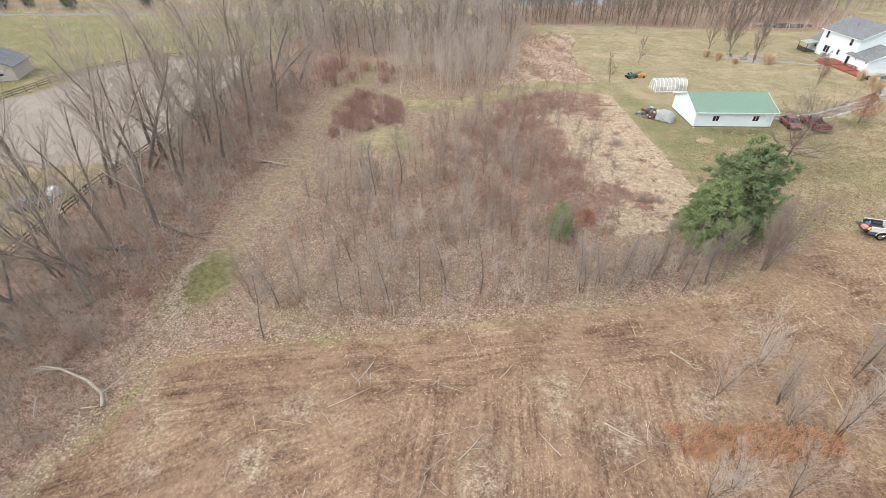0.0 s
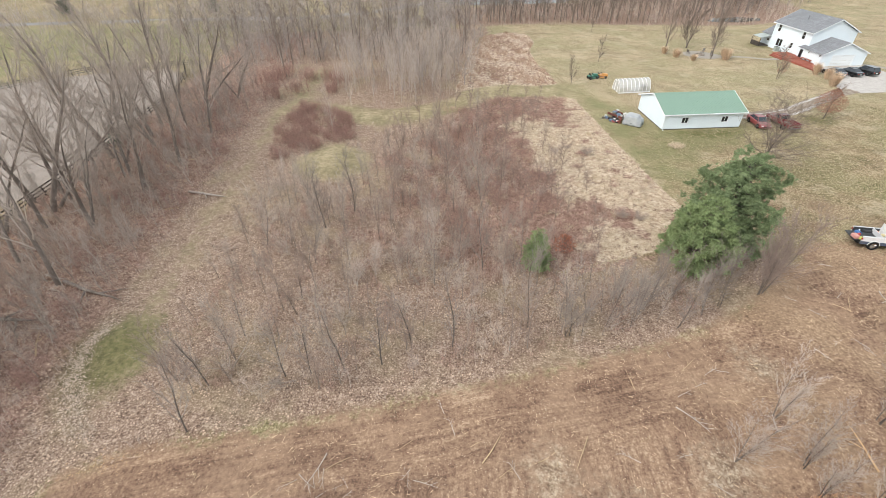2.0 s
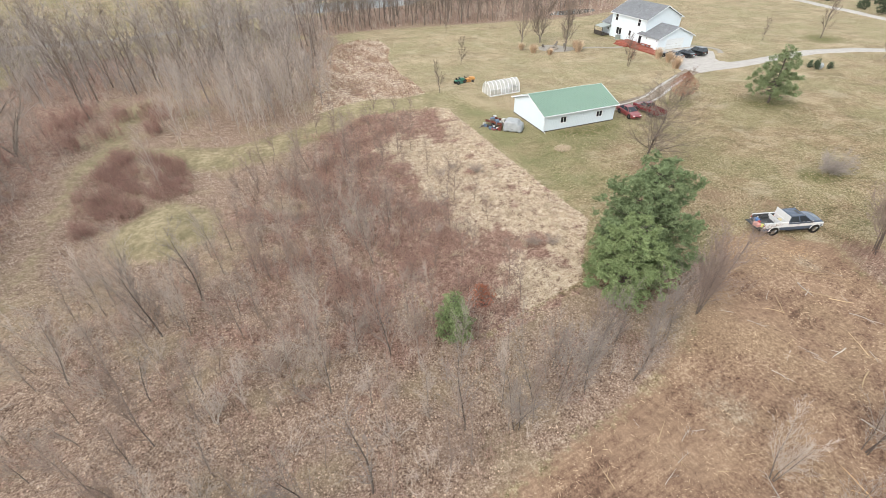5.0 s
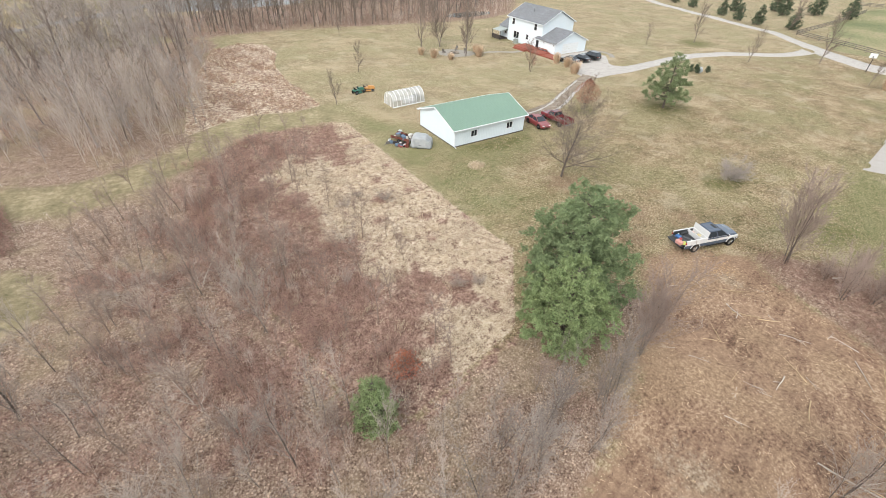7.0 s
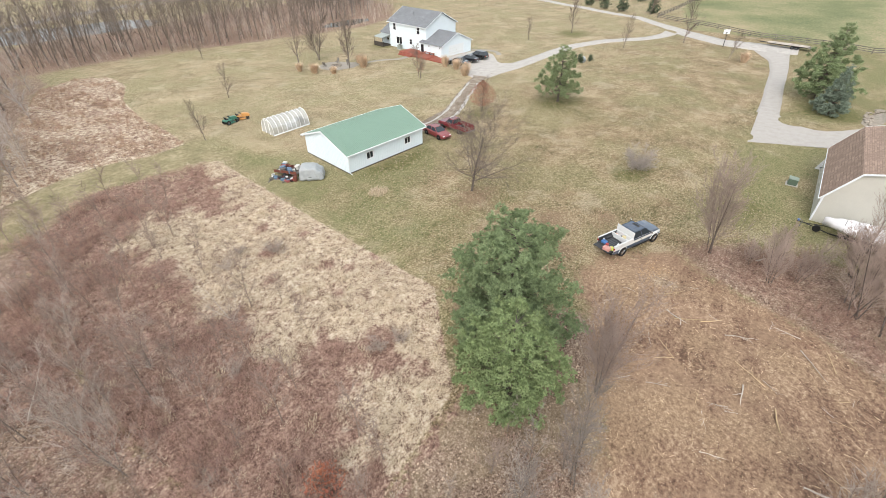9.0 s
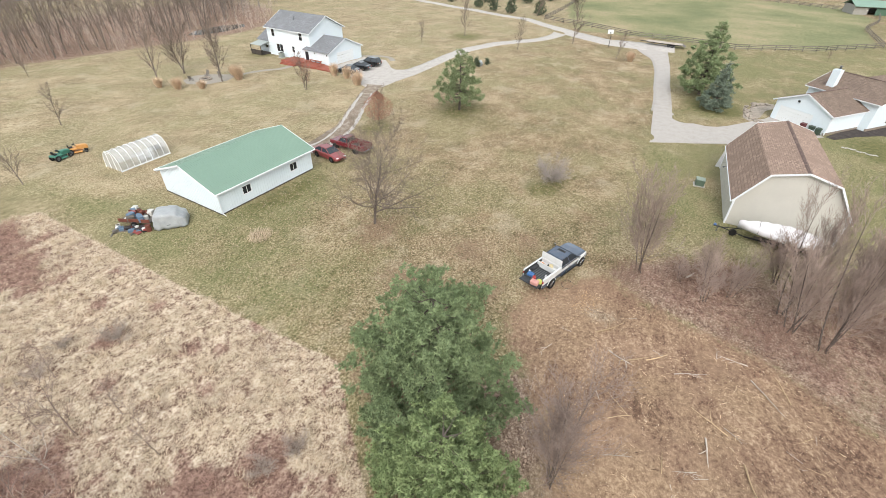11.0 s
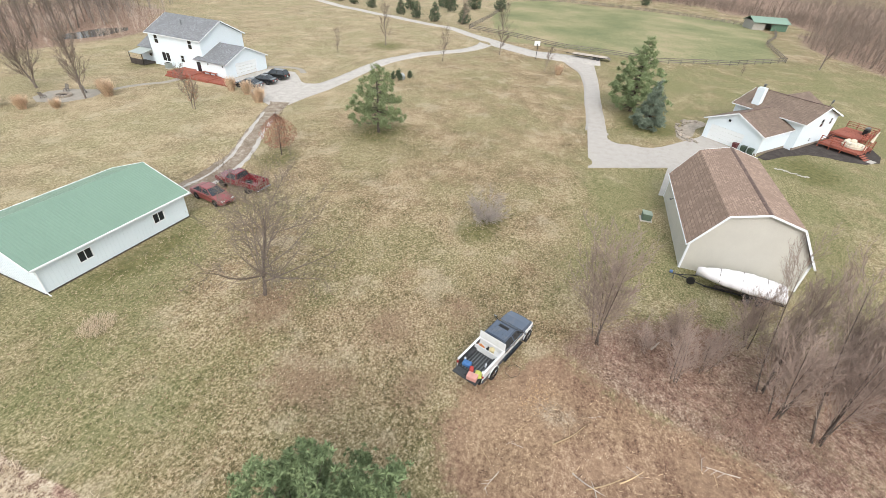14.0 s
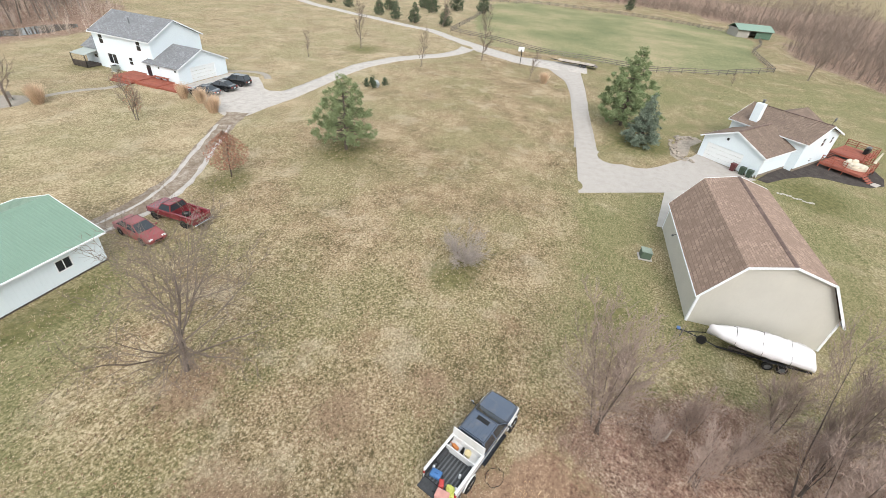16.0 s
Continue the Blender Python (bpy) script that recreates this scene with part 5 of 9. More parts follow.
def wheel(parent, x, y, r=0.34, w=0.22, rim="steel_grey"):
    """A tyre with its rim, hub axis across."""
    key = (r, w, rim)
    if key not in WHEELS:
        bm = lathe(bmesh.new(), [(r * 0.62, -w / 2), (r * 0.94, -w / 2), (r, -w * 0.3), (r, w * 0.3), (r * 0.94, w / 2), (r * 0.62, w / 2), (r * 0.62, -w / 2)], Matrix())
        bmesh.ops.recalc_face_normals(bm, faces=bm.faces[:])
        tyre = bpy.data.meshes.new("tyre")
        bm.to_mesh(tyre)
        bm.free()
        tyre.materials.append(M["rubber"])
        bm = bmesh.new()
        rod(bm, (0, -w * 0.38, 0), (0, w * 0.38, 0), r * 0.62, sides=16)
        rod(bm, (0, -w * 0.44, 0), (0, w * 0.44, 0), r * 0.2, sides=8)
        for k in range(5):
            a = 6.283 * k / 5
            rod(bm, (0.15 * r * math.cos(a), w * 0.41, 0.15 * r * math.sin(a)), (0.6 * r * math.cos(a), w * 0.41, 0.6 * r * math.sin(a)), r * 0.07, sides=4)
        rm = bpy.data.meshes.new("rim")
        bm.to_mesh(rm)
        bm.free()
        rm.materials.append(M[rim])
        WHEELS[key] = (tyre, rm)
    t, rm = WHEELS[key]
    wob = new("wheel", t)
    wob.parent = parent
    wob.matrix_local = pose(x, y, r, 0, 0, 0 if y > 0 else 180)
    ri = new("rim", rm)
    ri.parent = wob
    return wob


def body_ring(x, zl, zh, w, ch=0.1):
    return [(x, -w, zl + ch), (x, -w, zh - ch), (x, -w + ch, zh), (x, w - ch, zh), (x, w, zh - ch), (x, w, zl + ch), (x, w - ch, zl), (x, -w + ch, zl)]


def pane_on(parent, name, quad, material="glass_car", shrink=0.1, off=0.012, thick=0.01):
    """A pane laid on a four-cornered face, a little proud of it."""
    p = [Vector(q) for q in quad]
    c = sum(p, Vector()) / 4
    nrm = (p[1] - p[0]).cross(p[3] - p[0]).normalized()
    if nrm.dot(c - Vector((c.x * 0.98, 0, 0.7))) < 0:
        nrm = -nrm
    p = [v.lerp(c, shrink) + nrm * off for v in p]
    bm = bmesh.new()
    a = [bm.verts.new(v) for v in p]
    b = [bm.verts.new(v - nrm * (thick + off)) for v in p]
    bm.faces.new(a)
    bm.faces.new(b[::-1])
    for i in range(4):
        bm.faces.new((a[i], b[i], b[(i + 1) % 4], a[(i + 1) % 4]))
    bmesh.ops.recalc_face_normals(bm, faces=bm.faces[:])
    return part(name, bm, material, parent)


def sedan(label, at, material="dull_red", L=4.7, W=1.78, H=1.43, wb=2.7, tall=False, group=""):
    car = thing("car", label, "car", at, group)
    w = W / 2
    zb = 1.02 if tall else 0.93
    x0 = (L - wb) / 2 + 0.05
    st = [(0.0, 0.4, zb - 0.12, w * 0.86), (0.12, 0.28, zb, w * 0.96), (0.9, 0.22, zb + 0.04, w), (L * 0.68, 0.22, zb, w), (L * 0.9, 0.24, zb - 0.14, w * 0.97), (L * 0.98, 0.3, zb - 0.26, w * 0.88), (L, 0.38, zb - 0.34, w * 0.76)]
    part("body", loft([body_ring(*s) for s in st]), material, car, smooth=False)
    xr, xt, xf, xw = (0.12, 0.4, L * 0.56, L * 0.72) if tall else (0.5, L * 0.29, L * 0.55, L * 0.73)
    wt = w * 0.70
    base, top = zb - 0.02, H - 0.03
    ring = lambda x, z, ww: [(x, -ww, z - 0.05), (x, -ww + 0.08, z), (x, 0, z + 0.025), (x, ww - 0.08, z), (x, ww, z - 0.05)]
    bm = bmesh.new()
    lo = [(xr, -w * 0.9, base), (xr, w * 0.9, base), (xw, w * 0.9, base), (xw, -w * 0.9, base)]
    hi = [(xt, -wt, top), (xt, wt, top), (xf, wt, top), (xf, -wt, top)]
    a = [bm.verts.new(v) for v in lo]
    b = [bm.verts.new(v) for v in hi]
    for i in range(4):
        bm.faces.new((a[i], a[(i + 1) % 4], b[(i + 1) % 4], b[i]))
    bm.faces.new(b)
    bm.faces.new(a[::-1])
    bmesh.ops.recalc_face_normals(bm, faces=bm.faces[:])
    bmesh.ops.bevel(bm, geom=[e for e in bm.edges if all(v in b for v in e.verts)], offset=0.09, segments=2, affect="EDGES")
    part("cabin", bm, material, car)
    pane_on(car, "windshield", (lo[2], lo[3], hi[3], hi[2]), shrink=0.09)
    pane_on(car, "rear_window", (lo[0], lo[1], hi[1], hi[0]), shrink=0.12)
    for s in (0, 1):
        pa, pb, pc, pd = (lo[1], lo[2], hi[2], hi[1]) if s else (lo[0], lo[3], hi[3], hi[0])
        A, B, C, D = (Vector(v) for v in (pa, pb, pc, pd))
        m0, m1 = A.lerp(B, 0.5), D.lerp(C, 0.48)
        pane_on(car, "side_window", (A, m0, m1, D), shrink=0.13)
        pane_on(car, "side_window", (m0, B, C, m1), shrink=0.13)
        sy = 1 if s else -1
        part("mirror", boxes(((xw - 0.35, sy * (w + 0.02) - 0.02, base + 0.02), (xw - 0.2, sy * (w + 0.16) + 0.02, base + 0.16)) if sy > 0 else ((xw - 0.35, -w - 0.18, base + 0.02), (xw - 0.2, -w + 0.0, base + 0.16)), bevel=0.03), material, car)
        part("headlight", boxes(((L - 0.22, sy * w * 0.62 - 0.17, zb - 0.36), (L - 0.05, sy * w * 0.62 + 0.17, zb - 0.22)), bevel=0.03), "lamp_clear", car)
        part("tail_light", boxes(((-0.012, sy * w * 0.66 - 0.15, zb - 0.28), (0.08, sy * w * 0.66 + 0.15, zb - 0.12)), bevel=0.02), "lamp_red", car)
        for x in (x0, x0 + wb):
            bm = bmesh.new()
            rod(bm, (x, sy * (w - 0.2), 0.36), (x, sy * (w + 0.006), 0.36), 0.4, sides=18)
            part("wheel_arch", bm, "black_plastic", car)
            wheel(car, x, sy * (w - 0.085), 0.33, 0.22)
    part("grille", boxes(((L - 0.03, -w * 0.4, zb - 0.5), (L + 0.012, w * 0.4, zb - 0.38)), bevel=0.01), "black_plastic", car)
    part("number_plate", boxes(((-0.03, -0.2, zb - 0.42), (-0.005, 0.2, zb - 0.28))), "white_trim", car)
    return car


def bed_box(truck, x0, x1, w, floor, rail, mat_in, mat_out, ribs=9):
    part("bed_floor", boxes(((x0, -w + 0.09, floor - 0.05), (x1, w - 0.09, floor))), mat_in, truck)
    for k in range(ribs):
        y = -w + 0.2 + (2 * w - 0.4) * k / (ribs - 1)
        part("bed_rib", boxes(((x0 + 0.02, y - 0.04, floor), (x1 - 0.05, y + 0.04, floor + 0.02))), "steel_grey" if mat_in == "bed_liner" else mat_in, truck)
    for s in (-1, 1):
        y0, y1 = sorted((s * (w - 0.09), s * w))
        part("bed_side", boxes(((x0, y0, 0.62), (x1, y1, rail)), bevel=0.02), mat_out, truck)
        part("bed_rail", boxes(((x0, min(s * (w - 0.14), s * (w + 0.01)), rail), (x1, max(s * (w - 0.14), s * (w + 0.01)), rail + 0.03)), bevel=0.01), mat_out, truck)
        yy = sorted((s * (w - 0.36), s * (w - 0.091)))
        part("wheel_housing", boxes(((0.85, yy[0], floor), (1.75, yy[1], floor + 0.28)), bevel=0.06), mat_in, truck)
    part("bulkhead", boxes(((x1 - 0.05, -w + 0.09, floor), (x1, w - 0.09, rail))), mat_in, truck)


def work_truck():
    """Crew-cab work truck, two-tone, bed open with the tailgate down."""
    truck = thing("pickup_truck", "navy and white crew-cab work pickup, tailgate down", "pickup truck", pose(44.95, 41.1, 0, 0, 0, -15.2) @ Matrix.Scale(0.99, 4))
    w = 1.0
    bed_box(truck, 0.0, 2.5, w, 0.92, 1.42, "bed_liner", "white_paint")
    part("rear_panel", boxes(((0.0, -w + 0.09, 0.6), (0.05, w - 0.09, 0.868))), "black_plastic", truck)
    # cab
    part("cab_lower", loft([body_ring(x, 0.6, z, ww, 0.06) for x, z, ww in ((2.52, 1.36, 0.98), (3.2, 1.38, 1.0), (4.9, 1.36, 1.0))]), "white_paint", truck)
    part("front_end", loft([body_ring(x, zl, z, ww, 0.09) for x, zl, z, ww in ((4.9, 0.6, 1.22, 1.0), (6.1, 0.6, 1.18, 1.0), (6.4, 0.62, 1.12, 0.95))]), "white_paint", truck)
    part("hood", loft([[(x, -ww, zl), (x, -ww + 0.12, z), (x, -0.3, z + 0.05), (x, 0.3, z + 0.05), (x, ww - 0.12, z), (x, ww, zl)] for x, zl, z, ww in ((4.85, 1.24, 1.42, 0.98), (5.6, 1.22, 1.38, 0.97), (6.2, 1.18, 1.28, 0.92), (6.36, 1.14, 1.18, 0.85))]), "navy_paint", truck)
    lo = [(2.55, -0.97, 1.37), (2.55, 0.97, 1.37), (4.95, 0.97, 1.37), (4.95, -0.97, 1.37)]
    hi = [(2.68, -0.76, 1.96), (2.68, 0.76, 1.96), (4.12, 0.76, 1.98), (4.12, -0.76, 1.98)]
    bm = bmesh.new()
    a, b = [bm.verts.new(v) for v in lo], [bm.verts.new(v) for v in hi]
    for i in range(4):
        bm.faces.new((a[i], a[(i + 1) % 4], b[(i + 1) % 4], b[i]))
    bm.faces.new(b)
    bm.faces.new(a[::-1])
    bmesh.ops.recalc_face_normals(bm, faces=bm.faces[:])
    bmesh.ops.bevel(bm, geom=[e for e in bm.edges if all(v in b for v in e.verts)], offset=0.08, segments=2, affect="EDGES")
    part("cab_roof", bm, "navy_paint", truck)
    for k in range(5):
        y = -0.5 + 0.25 * k
        part("roof_rib", boxes(((2.85, y - 0.04, 1.965), (3.6, y + 0.04, 1.99)), bevel=0.008), "navy_paint", truck)
    part("sunroof", boxes(((3.66, -0.36, 1.965), (3.92, 0.36, 1.992))), "black_plastic", truck, "dark glass sunroof")
    pane_on(truck, "windshield", (lo[2], lo[3], hi[3], hi[2]), shrink=0.06)
    pane_on(truck, "rear_window", (lo[0], lo[1], hi[1], hi[0]), shrink=0.15)
    for s in (0, 1):
        A, B, C, D = (Vector(v) for v in ((lo[1], lo[2], hi[2], hi[1]) if s else (lo[0], lo[3], hi[3], hi[0])))
        m0, m1 = A.lerp(B, 0.48), D.lerp(C, 0.55)
        pane_on(truck, "side_window", (A, m0, m1, D), shrink=0.12)
        pane_on(truck, "side_window", (m0, B, C, m1), shrink=0.12)
        sy = 1 if s else -1
        part("tow_mirror", boxes(((4.64, min(sy * 1.12, sy * 1.32), 1.40), (4.72, max(sy * 1.12, sy * 1.32), 1.68)), bevel=0.03), "chrome", truck)
        bm = bmesh.new()
        rod(bm, (4.68, sy * 0.93, 1.46), (4.68, sy * 1.12, 1.5), 0.03)
        part("mirror_arm", bm, "black_plastic", truck)
        part("rocker_panel", boxes(((0.0, min(sy * 0.96, sy * 1.012), 0.56), (6.2, max(sy * 0.96, sy * 1.012), 0.9))), "navy_paint", truck)
        part("door_panel", boxes(((2.54, min(sy * 0.97, sy * 1.006), 1.2), (4.9, max(sy * 0.97, sy * 1.006), 1.36)), bevel=0.01), "navy_paint", truck)
        part("bed_liner", boxes(((0.03, min(sy * 0.86, sy * 0.9), 0.93), (2.44, max(sy * 0.86, sy * 0.9), 1.40))), "bed_liner", truck, "dark plastic bed liner")
        part("door_seam", boxes(((3.7, min(sy * 0.99, sy * 1.011), 0.64), (3.72, max(sy * 0.99, sy * 1.011), 1.36))), "black_plastic", truck)
        part("door_handle", boxes(((3.5, min(sy * 1.0, sy * 1.03), 1.12), (3.64, max(sy * 1.0, sy * 1.03), 1.15))), "chrome", truck)
        part("side_step", boxes(((2.5, min(sy * 1.0, sy * 1.14), 0.5), (4.8, max(sy * 1.0, sy * 1.14), 0.55)), bevel=0.02), "black_plastic", truck)
        part("headlight", boxes(((6.3, sy * 0.72 - 0.18, 0.88), (6.42, sy * 0.72 + 0.18, 1.1)), bevel=0.03), "lamp_clear", truck)
        part("tail_light", boxes(((-0.02, min(sy * 0.9, sy * 1.005), 1.08), (0.06, max(sy * 0.9, sy * 1.005), 1.26))), "lamp_red", truck)
        for x in (1.25, 5.6):
            bm = bmesh.new()
            rod(bm, (x, sy * 0.75, 0.52), (x, sy * 1.016, 0.52), 0.5, sides=20)
            part("wheel_arch", bm, "black_plastic", truck)
            bm = bmesh.new()
            for k in range(9):
                a0, a1 = radians(k * 20), radians(k * 20 + 20)
                rod(bm, (x + 0.53 * math.cos(a0), sy * 1.03, 0.52 + 0.5 * math.sin(a0)), (x + 0.53 * math.cos(a1), sy * 1.03, 0.52 + 0.5 * math.sin(a1)), 0.04, sides=5)
            part("fender_flare", bm, "white_paint", truck)
            wheel(truck, x, sy * 0.96, 0.48, 0.32, "chrome")
    part("front_bumper", boxes(((6.32, -0.98, 0.55), (6.55, 0.98, 0.8)), bevel=0.05), "chrome", truck)
    part("grille", boxes(((6.38, -0.5, 0.85), (6.46, 0.5, 1.1)), bevel=0.02), "chrome", truck)
    part("rear_bumper", boxes(((-0.2, -0.95, 0.55), (-0.01, 0.95, 0.72)), bevel=0.03), "black_plastic", truck)
    gate = part("tailgate", boxes(((-0.62, -0.88, 0.86), (-0.02, 0.88, 0.92)), bevel=0.015), "bed_liner", truck, "dark tailgate lowered flat")
    part("tailgate_handle", boxes(((-0.4, -0.12, 0.922), (-0.32, 0.12, 0.94))), "black_plastic", gate)
    # crossover tool chest with its lid up
    chest = part("tool_chest", boxes(((1.72, -0.96, 1.0), (1.78, 0.96, 1.46)), ((2.38, -0.96, 1.0), (2.44, 0.96, 1.46)), ((1.78, -0.96, 1.0), (2.38, -0.9, 1.46)), ((1.78, 0.9, 1.0), (2.38, 0.96, 1.46)), ((1.78, -0.9, 1.0), (2.38, 0.9, 1.1))), "white_paint", truck, "white tool chest standing open")
    part("chest_lid", boxes(((2.42, -0.98, 1.46), (2.47, 0.98, 2.08)), bevel=0.015), "white_paint", chest, "raised white lid")
    return truck


def small_thing(name, label, category, at, pieces, group=""):
    """A small thing from (part name, bmesh, material) pieces; at is its pose."""
    t = thing(name, label, category, at, group)
    for pn, bm, mat in pieces:
        part(pn, bm, mat, t)
    return t


def truck_load(tm):
    """Loose things lying in the bed and on the lowered tailgate."""
    put = lambda x, y, z, r=0: tm @ pose(x, y, z, 0, 0, r)
    M["case_blue"] = surface("case_blue", (70, 132, 200), 0.5)
    M["can_red"] = surface("can_red", (200, 62, 58), 0.5)
    M["cooler_pink"] = surface("cooler_pink", (226, 160, 148), 0.5)
    M["vest_yellow"] = foliage("vest_yellow", (214, 222, 90), 0.15)
    M["tool_orange"] = surface("tool_orange", (226, 132, 48), 0.5)
    M["bucket_cream"] = surface("bucket_cream", (228, 212, 160), 0.6)
    small_thing("tool_case", "blue plastic tool case in a truck bed", "tool case", put(0.35, 0.45, 0.942, 10), [("case", boxes(((-0.2, -0.28, 0), (0.2, 0.28, 0.22)), bevel=0.03), "case_blue"), ("handle", boxes(((-0.03, -0.12, 0.22), (0.03, 0.12, 0.27)), bevel=0.01), "case_blue")])
    small_thing("fuel_can", "red plastic fuel can in a truck bed", "fuel can", put(0.12, -0.05, 0.942, 30), [("can", boxes(((-0.2, -0.13, 0), (0.2, 0.13, 0.28)), bevel=0.05), "can_red"), ("spout", rod(bmesh.new(), (0.15, 0, 0.27), (0.28, 0, 0.4), 0.03), "black_plastic")])
    small_thing("cooler", "faded pink cooler on a lowered tailgate", "cooler", put(-0.33, -0.42, 0.925, 12), [("tub", boxes(((-0.22, -0.32, 0), (0.22, 0.32, 0.28)), bevel=0.04), "cooler_pink"), ("lid", boxes(((-0.23, -0.33, 0.281), (0.23, 0.33, 0.34)), bevel=0.03), "cooler_pink")])
    bm = ball(bmesh.new(), (0, 0, 0.08), (0.3, 0.24, 0.1), 3, 0.25, 4)
    tagged(part("safety_vest", bm, "vest_yellow"), "crumpled yellow safety vest in a truck bed", "vest").matrix_world = put(0.15, -0.6, 0.942, 40)
    small_thing("bucket", "cream plastic bucket in an open tool chest", "bucket", put(2.08, -0.25, 1.1), [("tub", lathe(bmesh.new(), [(0.0, 0.0), (0.15, 0.0), (0.18, 0.34), (0.16, 0.34), (0.13, 0.03), (0, 0.03)], Matrix.Rotation(radians(90), 4, "X")), "bucket_cream"), ("band", rod(bmesh.new(), (0, 0, 0.28), (0, 0, 0.3), 0.185, sides=18), "bucket_cream")])
    bm = bmesh.new()
    box(bm, (-0.2, -0.1, 0), (0.2, 0.1, 0.16), 0.03)
    rod(bm, (0.2, 0, 0.1), (0.55, 0.05, 0.08), 0.025)
    tagged(part("chainsaw", bm, "tool_orange"), "orange chainsaw lying in a tool chest", "chainsaw").matrix_world = put(2.05, 0.5, 1.1, 75)
    bm = bmesh.new()
    for k in range(5):
        box(bm, (-0.25 + 0.1 * k, -0.12, 0.0), (-0.18 + 0.1 * k, 0.12 - 0.03 * k, 0.12 + 0.04 * (k % 3)), 0.01)
    tagged(part("hand_tools", bm, "black_plastic"), "heap of dark hand tools in a tool chest", "tools").matrix_world = put(2.05, 0.1, 1.1, 20)
    for k, (x, y, mat) in enumerate([(0.55, 0.75, "white_trim"), (1.0, -0.55, "white_trim"), (0.35, -0.75, "white_trim")]):
        bm = bmesh.new()
        rod(bm, (0, 0, 0), (0, 0, 0.24), 0.08, 0.06, 10)
        rod(bm, (0, 0, 0.24), (0, 0, 0.3), 0.03, 0.03, 8)
        tagged(part("jug", bm, mat), "white plastic jug in a truck bed", "jug").matrix_world = put(x, y, 0.942)
    bm = bmesh.new()
    tube_path(bm, [(0.55 * math.cos(a / 4) + 0.05 * math.sin(a * 1.7), 0.45 * math.sin(a / 4), 0.03 + 0.01 * (a % 3)) for a in range(27)], 0.012, 5)
    tagged(part("hose", bm, "black_plastic"), "coiled thin black hose lying beside a truck", "hose").matrix_world = tm @ pose(2.6, -1.75, 0.0)


def red_pickup():
    truck = thing("pickup_truck", "faded red regular-cab pickup with a spare tyre in the bed", "pickup truck", pose(57.95, 68.55, 0, 0, 0, 90))
    w = 0.98
    bed_box(truck, 0.0, 2.45, w, 0.78, 1.22, "faded_red", "faded_red", 7)
    part("tailgate", boxes(((-0.06, -w + 0.09, 0.66), (0.0, w - 0.09, 1.22)), bevel=0.02), "faded_red", truck)
    part("cab_lower", loft([body_ring(x, 0.5, z, ww, 0.06) for x, z, ww in ((2.47, 1.18, 0.96), (3.9, 1.18, 0.98))]), "faded_red", truck)
    part("front_end", loft([body_ring(x, 0.5, z, ww, 0.07) for x, z, ww in ((3.9, 1.16, 0.98), (5.1, 1.12, 0.97), (5.35, 1.05, 0.93))]), "faded_red", truck)
    lo = [(2.5, -0.93, 1.17), (2.5, 0.93, 1.17), (3.95, 0.93, 1.17), (3.95, -0.93, 1.17)]
    hi = [(2.6, -0.72, 1.72), (2.6, 0.72, 1.72), (3.5, 0.72, 1.73), (3.5, -0.72, 1.73)]
    bm = bmesh.new()
    a, b = [bm.verts.new(v) for v in lo], [bm.verts.new(v) for v in hi]
    for i in range(4):
        bm.faces.new((a[i], a[(i + 1) % 4], b[(i + 1) % 4], b[i]))
    bm.faces.new(b)
    bm.faces.new(a[::-1])
    bmesh.ops.recalc_face_normals(bm, faces=bm.faces[:])
    bmesh.ops.bevel(bm, geom=[e for e in bm.edges if all(v in b for v in e.verts)], offset=0.08, segments=2, affect="EDGES")
    part("cab_roof", bm, "faded_red", truck)
    pane_on(truck, "windshield", (lo[2], lo[3], hi[3], hi[2]), shrink=0.08)
    pane_on(truck, "rear_window", (lo[0], lo[1], hi[1], hi[0]), shrink=0.12)
    for s in (0, 1):
        pane_on(truck, "side_window", (lo[1], lo[2], hi[2], hi[1]) if s else (lo[0], lo[3], hi[3], hi[0]), shrink=0.14)
        sy = 1 if s else -1
        part("side_moulding", boxes(((0.0, min(sy * 0.975, sy * 0.992), 0.62), (5.2, max(sy * 0.975, sy * 0.992), 0.67))), "chrome", truck)
        part("headlight", boxes(((5.3, sy * 0.7 - 0.15, 0.78), (5.38, sy * 0.7 + 0.15, 0.95)), bevel=0.02), "lamp_clear", truck)
        for x in (1.2, 4.5):
            bm = bmesh.new()
            rod(bm, (x, sy * 0.75, 0.38), (x, sy * 0.987, 0.38), 0.42, sides=18)
            part("wheel_arch", bm, "black_plastic", truck)
            wheel(truck, x, sy * 0.88, 0.36, 0.22)
    part("rear_bumper", boxes(((-0.24, -0.96, 0.52), (-0.07, 0.96, 0.68)), bevel=0.04), "chrome", truck, "long chrome rear bumper")
    part("front_bumper", boxes(((5.3, -0.95, 0.48), (5.48, 0.95, 0.66)), bevel=0.04), "chrome", truck)
    part("tail_trim", boxes(((-0.075, -0.6, 0.9), (-0.06, 0.6, 0.98))), "chrome", truck)
    spare = thing("spare_tyre", "black spare tyre lying in a red truck bed", "tyre", pose(57.85, 70.2, 0.8))
    bm = lathe(bmesh.new(), [(0.2, -0.1), (0.33, -0.1), (0.36, -0.06), (0.36, 0.06), (0.33, 0.1), (0.2, 0.1), (0.2, -0.1)], Matrix.Translation((0, 0, 0.1)) @ Matrix.Rotation(radians(90), 4, "X"))
    part("tread", bm, "rubber", spare)
    bm = bmesh.new()
    rod(bm, (0, 0, 0.04), (0, 0, 0.14), 0.2, sides=16)
    part("rim", bm, "steel_grey", spare)


